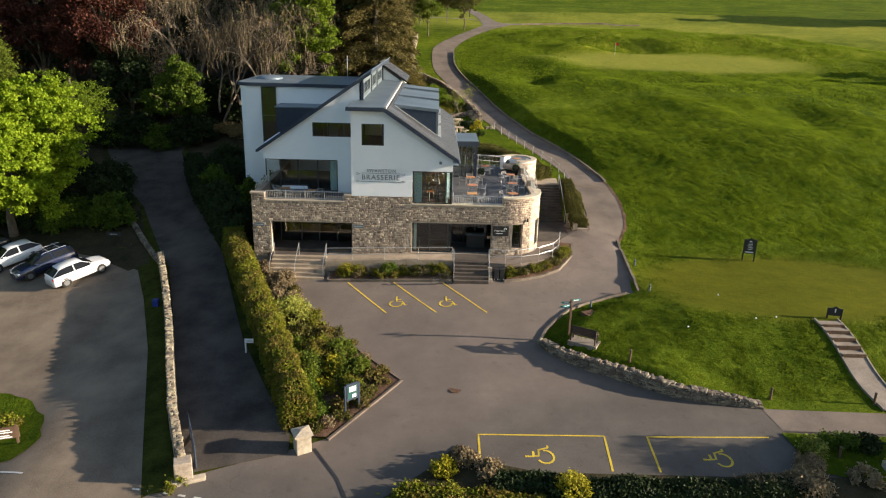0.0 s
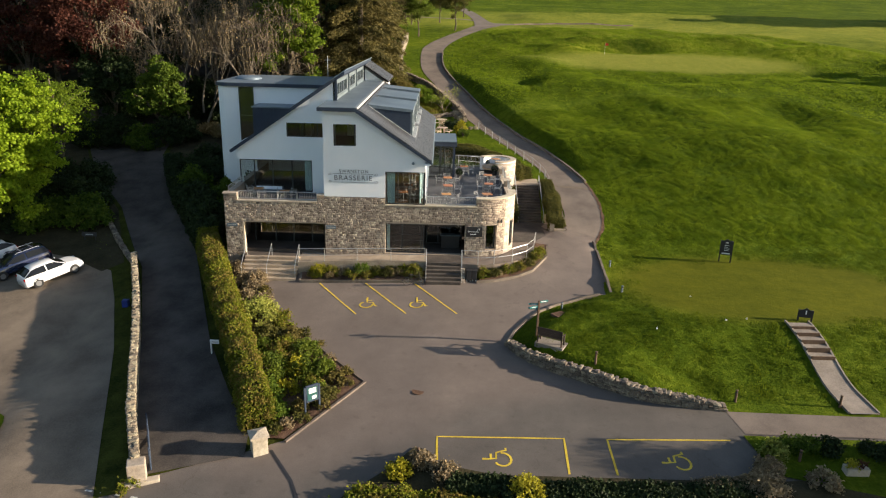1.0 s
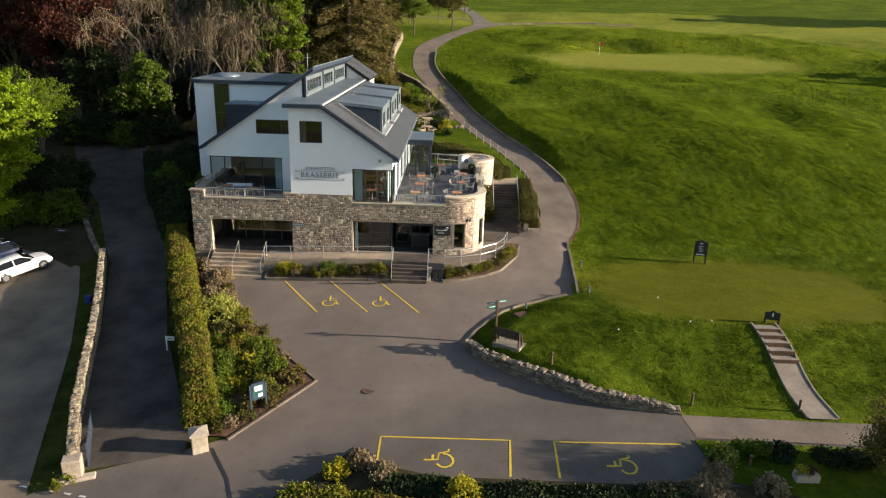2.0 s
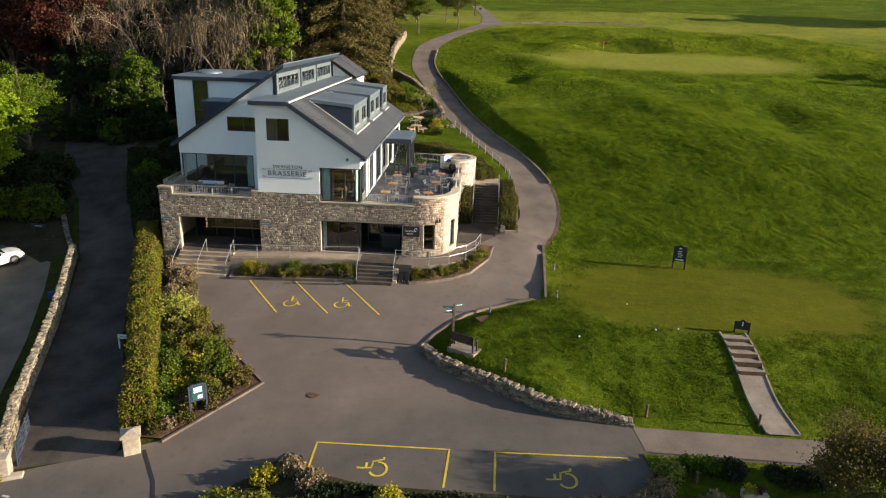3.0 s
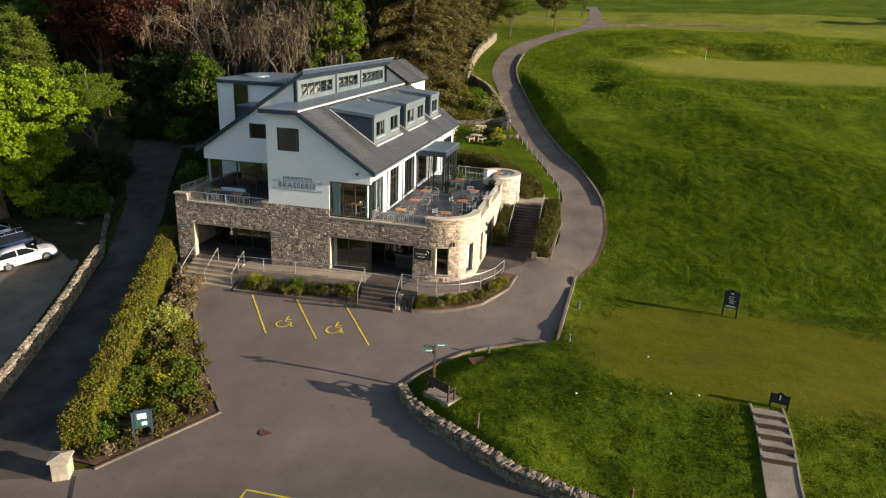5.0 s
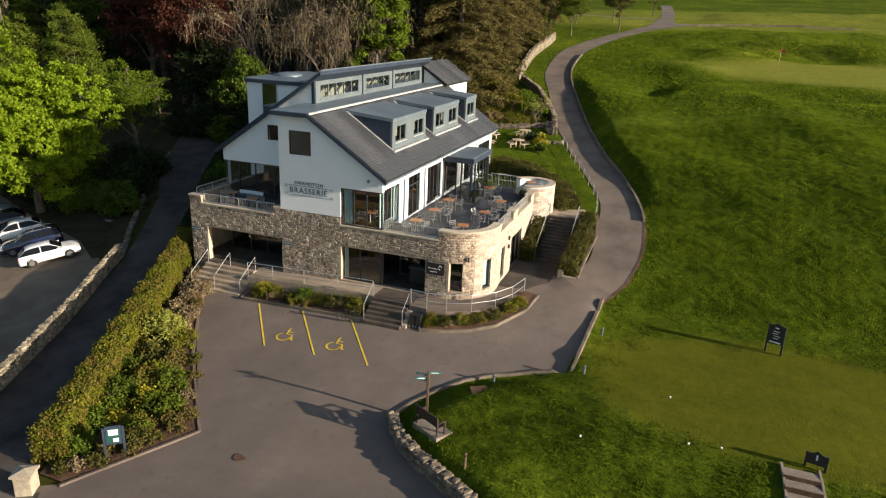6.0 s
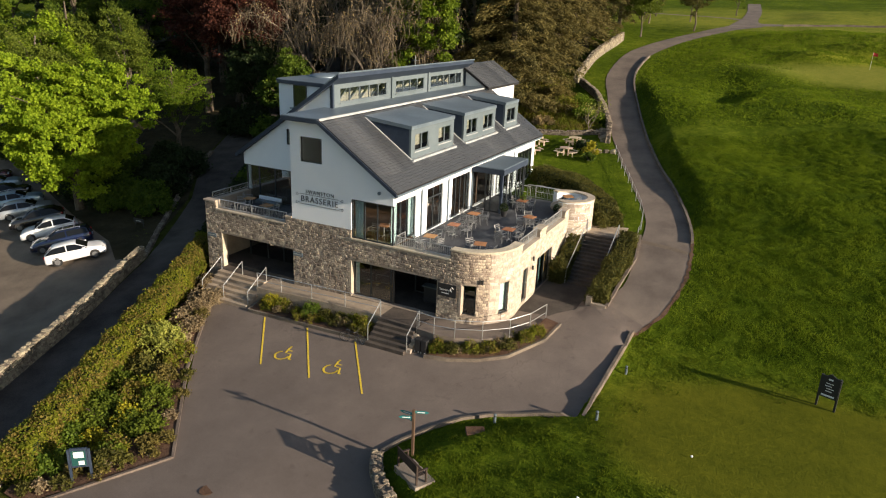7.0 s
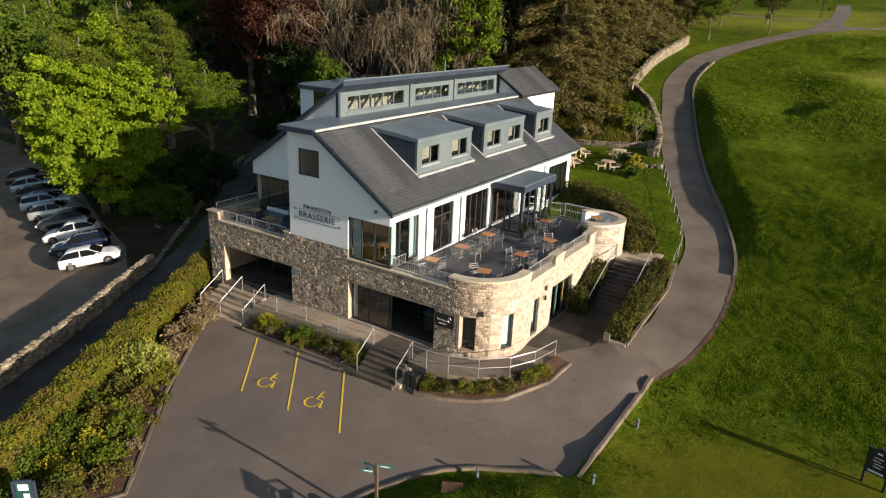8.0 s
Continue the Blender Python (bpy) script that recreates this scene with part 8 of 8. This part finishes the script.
first = picnic_table()
first.matrix_basis = pose(4.3, 29.6, float(land(4.3, 29.6)), 0, 0, 10)
for x, y, a in ((4.2, 32.6, 30), (0.9, 29.3, 0), (0.6, 31.8, 20)):
    copy_thing(first, pose(x, y, float(land(x, y)), 0, 0, a))
flag = thing("flagstick", "golf flagstick with a red flag on the green", "flag")
fz = on_land(29.7, 63.5)
part("stick", tube(bmesh.new(), [fz, fz + Vector((0, 0, 1.9))], 0.014, 6), M["white"], flag)
bm = bmesh.new()
grid = [[bm.verts.new(fz + Vector((0.02 + 0.12 * i, 0.05 * math.sin(i * 1.3), 1.88 - 0.12 * j - 0.02 * i))) for j in range(4)] for i in range(5)]
for i in range(4):
    for j in range(3):
        bm.faces.new((grid[i][j], grid[i + 1][j], grid[i + 1][j + 1], grid[i][j + 1]))
part("flag", bm, M["red"], flag)
rng = random.Random(31)
for k in range(9):
    x, y = ((6.2, 35.5), (6.6, 34.6), (6.0, 36.5), (7.0, 31.4), (7.6, 31.6), (8.2, 31.7), (6.5, 31.3), (-23.5, 32.5), (-21.8, 32.0))[k]
    ob = new("boulder", FIELD_STONES[k])
    s = 0.8 if k < 3 else 0.4
    ob.matrix_basis = Matrix.Translation(on_land(x, y, s * 0.3)) @ pose(0, 0, 0, rng.uniform(-20, 20), rng.uniform(-20, 20), rng.uniform(0, 90)) @ Matrix.Diagonal((s * 1.2, s, s * 0.9, 1))
    tagged(ob, "rough grey boulder at the garden's edge", "boulder", "boulders")

# ---- bicycle left before the planter ----
bike = thing("bicycle", "black bicycle leaning before the planter", "bicycle")
for x in (-0.52, 0.52):
    part("tyre", tube(bmesh.new(), [(x + 0.33 * math.cos(a * math.pi / 10), 0, 0.34 + 0.33 * math.sin(a * math.pi / 10)) for a in range(20)], 0.02, 6, closed=True), M["tyre"], bike)
    bm = bmesh.new()
    for a in range(0, 180, 30):
        c, s = 0.32 * math.cos(radians(a)), 0.32 * math.sin(radians(a))
        tube(bm, [(x - c, 0, 0.34 - s), (x + c, 0, 0.34 + s)], 0.004, 3)
    part("spokes", bm, M["steel"], bike)
bm = bmesh.new()
for a, b in (((-0.52, 0, 0.34), (-0.12, 0, 0.32)), ((-0.12, 0, 0.32), (-0.22, 0, 0.85)), ((-0.52, 0, 0.34), (-0.2, 0, 0.78)), ((-0.2, 0, 0.78), (0.38, 0, 0.8)), ((-0.12, 0, 0.32), (0.38, 0, 0.74)), ((0.52, 0, 0.34), (0.36, 0, 0.92))):
    tube(bm, [a, b], 0.018, 6)
part("frame", bm, M["black"], bike)
part("saddle", boxes((-0.34, -0.1, -0.07, 0.07, 0.85, 0.9), bevel=0.02), M["black"], bike)
part("handlebar", tube(bmesh.new(), [(0.3, -0.28, 0.95), (0.38, -0.1, 0.93), (0.38, 0.1, 0.93), (0.3, 0.28, 0.95)], 0.015, 6), M["black"], bike)
bike.matrix_basis = pose(2.4, -3.35, float(land(2.4, -3.35)) + 0.04, 8, 0, 5)

# ---- trees on the course and beside the lower lawn ----
tree("rowan_tree", "low bronze-green tree with pale flowers beside the path", 28.6, -22.0, 5.0, (2.4, 2.2, 2.0), "leaf_bronze", 17000, 0.11, 501, 0.12, clumps=110, spread=0.7, hollow=0.3)
# out-of-view trees, added only to cast shade over the bays
for k, (x, y, h) in enumerate(((37.5, -24.4, 6.0), (40.5, -23.2, 7), (46, -24.5, 9), (52, -23.4, 11))):
    tree("verge_tree", "unseen tree beyond the lower lawn, added to shade the bays", x, y, h, (2.6, 2.6, h * 0.36), "leaf_dark", 3000, 0.4, 510 + k, 0.15)
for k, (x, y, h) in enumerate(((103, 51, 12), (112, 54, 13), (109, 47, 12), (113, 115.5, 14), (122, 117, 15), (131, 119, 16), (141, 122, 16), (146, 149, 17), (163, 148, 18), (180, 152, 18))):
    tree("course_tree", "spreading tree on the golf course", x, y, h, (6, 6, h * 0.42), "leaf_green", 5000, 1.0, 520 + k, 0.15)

# ---- grass ----
def blades(name, label, outline, count, height, seed, keep=None, width=0.035, material="blade", fade=1.2):
    """Upright blades and tufts scattered over the outline."""
    rng = np.random.default_rng(seed)
    xs, ys = [p[0] for p in outline], [p[1] for p in outline]
    x, y = rng.uniform(min(xs), max(xs), count), rng.uniform(min(ys), max(ys), count)
    ok = inside(x, y, outline)
    tuft = np.sin(x * 1.7 + 2 * np.sin(y * 0.9)) * np.sin(y * 1.3 + 1.5 * np.sin(x * 0.7))
    clump = (np.sin(3.1 * x + 1.9 * np.sin(2.3 * y + 0.4 * x)) * np.sin(2.7 * y + 2.1 * np.sin(1.9 * x)) + 0.7 * np.sin(1.27 * x - 0.8 * y + 2.2 * np.sin(0.9 * y)) * np.sin(1.05 * y + 1.6 * np.sin(0.73 * x)))
    ok &= rng.random(count) < 0.70 + 0.12 * tuft + 0.2 * clump
    rim = line_distance(x, y, outline + outline[:1])
    ok &= rng.random(count) < 0.15 + rim / fade
    if keep is not None:
        ok &= keep(x, y)
    x, y, tuft, clump = x[ok], y[ok], tuft[ok], clump[ok]
    n = len(x)
    base = np.stack([x, y, land(x, y) - 0.02], 1)
    a = rng.uniform(0, 2 * math.pi, n)
    w = (width * rng.uniform(0.6, 1.6, n))[:, None] * np.stack([np.cos(a), np.sin(a), np.zeros(n)], 1)
    h = height * rng.uniform(0.5, 1.3, n) * (1 + 0.15 * tuft + 0.38 * clump)
    top = base + np.stack([rng.normal(size=n) * 0.4 * h, rng.normal(size=n) * 0.4 * h, h], 1)
    v = np.stack([base - w, base + w, top], 1).reshape(-1, 3)
    f = np.arange(3 * n).reshape(n, 3)
    ob = raw(name, v.tolist(), f.tolist(), M[material])
    tagged(ob, label, "grass", kind="stuff")


def off_tee(x, y):
    edge = np.abs((x - 28.0) / 11.0) ** 2.6 + np.abs((y + 3.2) / 6.2) ** 2.6 + 0.25 * np.sin(x * 0.9 + y) * np.sin(y * 1.3 - x * 0.4)
    return (np.random.default_rng(9).random(len(x)) < (edge - 0.7) / 0.6) & ~((x > 26.4) & (x < 28.4) & (y < -9))


def off_green(x, y):
    edge = ((x - 39.0) / 21.0) ** 2 + ((y - 60.5) / 5.4) ** 2 + 0.2 * np.sin(x * 0.8) * np.sin(y)
    return np.random.default_rng(19).random(len(x)) < (edge - 0.8) / 0.9


blades("rough_grass", "long green rough grass on the hillside", PATH_RIGHT[:26] + [(26, 39), (47, 40), (55, 30), (47, 4.5)], 860000, 0.105, 601, None, 0.026, fade=1.5)
blades("far_rough_grass", "long green rough grass on the upper hillside", PATH_RIGHT[26:49] + [(30, 92), (62, 88), (82, 66), (74, 30), (55, 30), (47, 40), (26, 39)], 330000, 0.14, 607, off_green, 0.065, fade=3.0)
blades("bank_grass", "short green grass on the bank round the tee", KERB_LINE + [(x + 0.1, y + 0.5) for x, y in WALL_LINE] + [(34, -16.5), (44, 5)], 230000, 0.095, 602, off_tee, 0.025, material="lawn_blade")
blades("lawn_grass", "sunlit mown grass of the garden lawn", [(5, 22), (9.5, 21.5), (13, 16.2), (12.2, 23), (8.8, 31), (6.5, 29), (1, 34.5), (-1, 27)], 14000, 0.07, 603)
blades("verge_grass", "mown grass of the side verge", [(20.6, -21.0), (30, -20.6), (34, -30), (21, -25)], 16000, 0.09, 604, material="lawn_blade")
blades("verge_grass", "shaded grass beside the field wall", [(-12.6, -24), (-20, 0.2), (-24.5, 8), (-30, 12), (-24, 2), (-19.2, -4.5), (-14, -18.5)], 9000, 0.09, 605)
blades("bank_rough", "long olive grass on the bank behind the garden", [(-6.0, 35.0), (-2.6, 35.2), (1.5, 35.5), (5.4, 36.9), (5.4, 38.0), (3.6, 42.5), (1.6, 46.3), (-1.5, 46), (-5.6, 43)], 42000, 0.38, 606, None, 0.06, "leaf_hedge")

# ---- single stones of the clubhouse walls ----
def face_stone(rng, worn=0.17, rough=1.0):
    """A unit wall stone: a shallow block with a worn, uneven face (x along, y out, z up)."""
    bm = bmesh.new()
    bmesh.ops.create_cube(bm, size=1.0)
    bmesh.ops.bevel(bm, geom=[e for e in bm.edges if all(v.co.y < 0 for v in e.verts)], offset=worn, segments=1, affect="EDGES")
    for v in bm.verts:
        if v.co.y < 0.3:
            v.co += Vector((rng.uniform(-0.12, 0.12), rng.uniform(-0.05, 0.05) * rough, rng.uniform(-0.13, 0.13))) * (0.5 + 0.5 * rough)
    me = bpy.data.meshes.new("stone")
    bm.to_mesh(me)
    bm.free()
    return me


rng = random.Random(77)
WALL_STONES = [face_stone(rng) for _ in range(12)]
SMOOTH_STONES = [face_stone(rng, 0.07, 0.35) for _ in range(8)]
for me in WALL_STONES:
    me.materials.append(M["stone"])
for me in SMOOTH_STONES:
    me.materials.append(M["pale_stone"])


def lay_stones(place, u0, u1, v0, v1, holes, shapes, size, seed, near, proud=0.0):
    """Random rubble: uneven courses of stones; near(u, v) says which are single parts."""
    r = random.Random(seed)
    single, rest = [], []
    v = v0
    while v < v1 - 0.06:
        ch = min(r.uniform(*size[1]), v1 - v)
        u = u0 - r.uniform(0, 0.2)
        while u < u1:
            w = r.uniform(*size[0])
            a, b = max(u, u0), min(u + w, u1)
            u += w
            if b - a < 0.07:
                continue
            split = ch > 0.24 and w < 0.45 and r.random() < 0.45
            for lo, hi in (((0, 0.5), (0.5, 1)) if split else ((0, 1),)):
                p, q = v + ch * lo, ch * (hi - lo)
                aa, bb = a, b
                for h in holes:  # trim to the openings
                    if h[2] < p + q - 0.03 and h[3] > p + 0.03:
                        if h[0] <= aa < h[1]:
                            aa = h[1]
                        if h[0] < bb <= h[1]:
                            bb = h[0]
                        if aa < h[0] and bb > h[1]:
                            bb = h[0]
                if bb - aa < 0.06:
                    continue
                m0, m1 = place(aa, 0.0, 0), place(bb, 0.0, 0)
                mid = place((aa + bb) / 2, -0.046 + proud + r.uniform(-0.008, 0.010) * (1 if proud == 0 else 0.3), p + q / 2)
                turn = math.degrees(math.atan2(m1.y - m0.y, m1.x - m0.x))
                m = Matrix.Translation(mid) @ pose(0, 0, 0, 0, r.uniform(-1, 1) * (9 if proud == 0 else 2), turn) @ Matrix.Diagonal(((bb - aa) * 0.97, 0.13, q * 0.95, 1))
                (single if near((aa + bb) / 2, p) else rest).append((r.choice(shapes), m))
        v += ch
    return single, rest


FRONT_END = U1 + 0.75 * CR
one, many = lay_stones(stone_path, 0.0, FRONT_END, -1.9, 4.3, STONE_HOLES + [(-1, 1.35, -9, -0.6), (1.2, 30, -9, -0.3)], WALL_STONES, ((0.10, 0.30), (0.09, 0.19)), 5, lambda u, v: 16.0 < u < FRONT_END and v > 2.3)
two, more = lay_stones(stone_path, FRONT_END, U3, -0.3, 4.3, STONE_HOLES, SMOOTH_STONES, ((0.16, 0.50), (0.12, 0.28)), 6, lambda u, v: v > 2.6, -0.014)
for me, m in (one + two)[:300]:
    ob = new("stone", me)
    ob.parent = stone_wall
    ob.matrix_basis = m
joined_stones("stonework", many + [s for s in (one + two)[300:] if s[0] in WALL_STONES], M["stone"], stone_wall)
joined_stones("stonework", more + [s for s in (one + two)[300:] if s[0] in SMOOTH_STONES], M["pale_stone"], stone_wall)


def drum_path(u, d, v):
    a = u / DR - radians(100)
    return Vector((DX + (DR + d) * math.cos(a), DY + (DR + d) * math.sin(a), v))


one, many = lay_stones(drum_path, 0.0, DR * radians(245), 1.6, 4.73, [], SMOOTH_STONES, ((0.25, 0.6), (0.15, 0.30)), 7, lambda u, v: u < 3.5, -0.014)
for me, m in one[:90]:
    ob = new("stone", me)
    ob.parent = drum_wall
    ob.matrix_basis = m
joined_stones("stonework", many + one[90:], M["pale_stone"], drum_wall)

# ---- slates ----
def slates(name, parent, x0, z0, x1, z1, y0, y1, seed, skip, single_rows=0):
    """Courses of slates down a slope from (x0, z0) to (x1, z1)."""
    r = random.Random(seed)
    run = math.hypot(x1 - x0, z1 - z0)
    ax, az = (x1 - x0) / run, (z1 - z0) / run
    nx, nz = (-az, ax) if ax > 0 else (az, -ax)
    rows = int(run / 0.205)
    verts, faces = [], []
    unit = [(a, b, c) for c in (0, 1) for b in (0, 1) for a in (0, 1)]
    quads = ((0, 2, 3, 1), (4, 5, 7, 6), (0, 1, 5, 4), (2, 6, 7, 3), (0, 4, 6, 2), (1, 3, 7, 5))
    me = bpy.data.meshes.new("slate")
    me.from_pydata([(a, b, c) for a, b, c in unit], [], quads)
    me.materials.append(M["slate"])
    single = 0
    for k in range(rows):
        s = k * run / rows
        y = y0 - (0.15 if k % 2 else 0.0)
        while y < y1:
            w = r.uniform(0.23, 0.29)
            a, b = max(y, y0), min(y + w - 0.007, y1)
            y += w
            cx, cz = x0 + ax * s, z0 + az * s
            if b - a < 0.04 or skip(cx + 0.1 * ax, (a + b) / 2):
                continue
            lift, t = 0.012 + r.uniform(0, 0.008), 0.028 + r.uniform(0, 0.014)
            length = run / rows * 0.93
            o = Vector((cx + nx * lift, a, cz + nz * lift))
            e = Vector((ax * length + nx * 0.016, 0, az * length + nz * 0.016))
            n = Vector((nx * t, 0, nz * t))
            if single_rows and k >= rows - single_rows and single < 300 and a < 14:
                m = Matrix(((e.x, 0, n.x, o.x), (0, b - a, 0, o.y), (e.z, 0, n.z, o.z), (0, 0, 0, 1)))
                ob = new("slate", me)
                ob.parent = parent
                ob.matrix_basis = m
                single += 1
                continue
            i = len(verts)
            for p, q, c in unit:
                verts.append(tuple(o + e * p + Vector((0, (b - a) * q, 0)) + n * c))
            faces += [tuple(i + j for j in f) for f in quads]
    ob = raw(name, verts, faces, M["slate"], parent)
    tagged(ob, kind="stuff")


def under_dormer(x, y):
    return x < 1.95 and any(a - 0.1 < y < b + 0.1 for a, b in ((4.0, 10.05), (11.7, 17.5), (19.5, 22.4))) and right_roof(x) < 10.4


slates("slating", east_roof, -1.82, 10.68, 3.46, 7.165, -0.38, 24.9, 3, under_dormer, 6)
slates("slating", house, -4.3, 12.70, -1.45, 10.88, 23.6, 31.0, 4, lambda x, y: False)
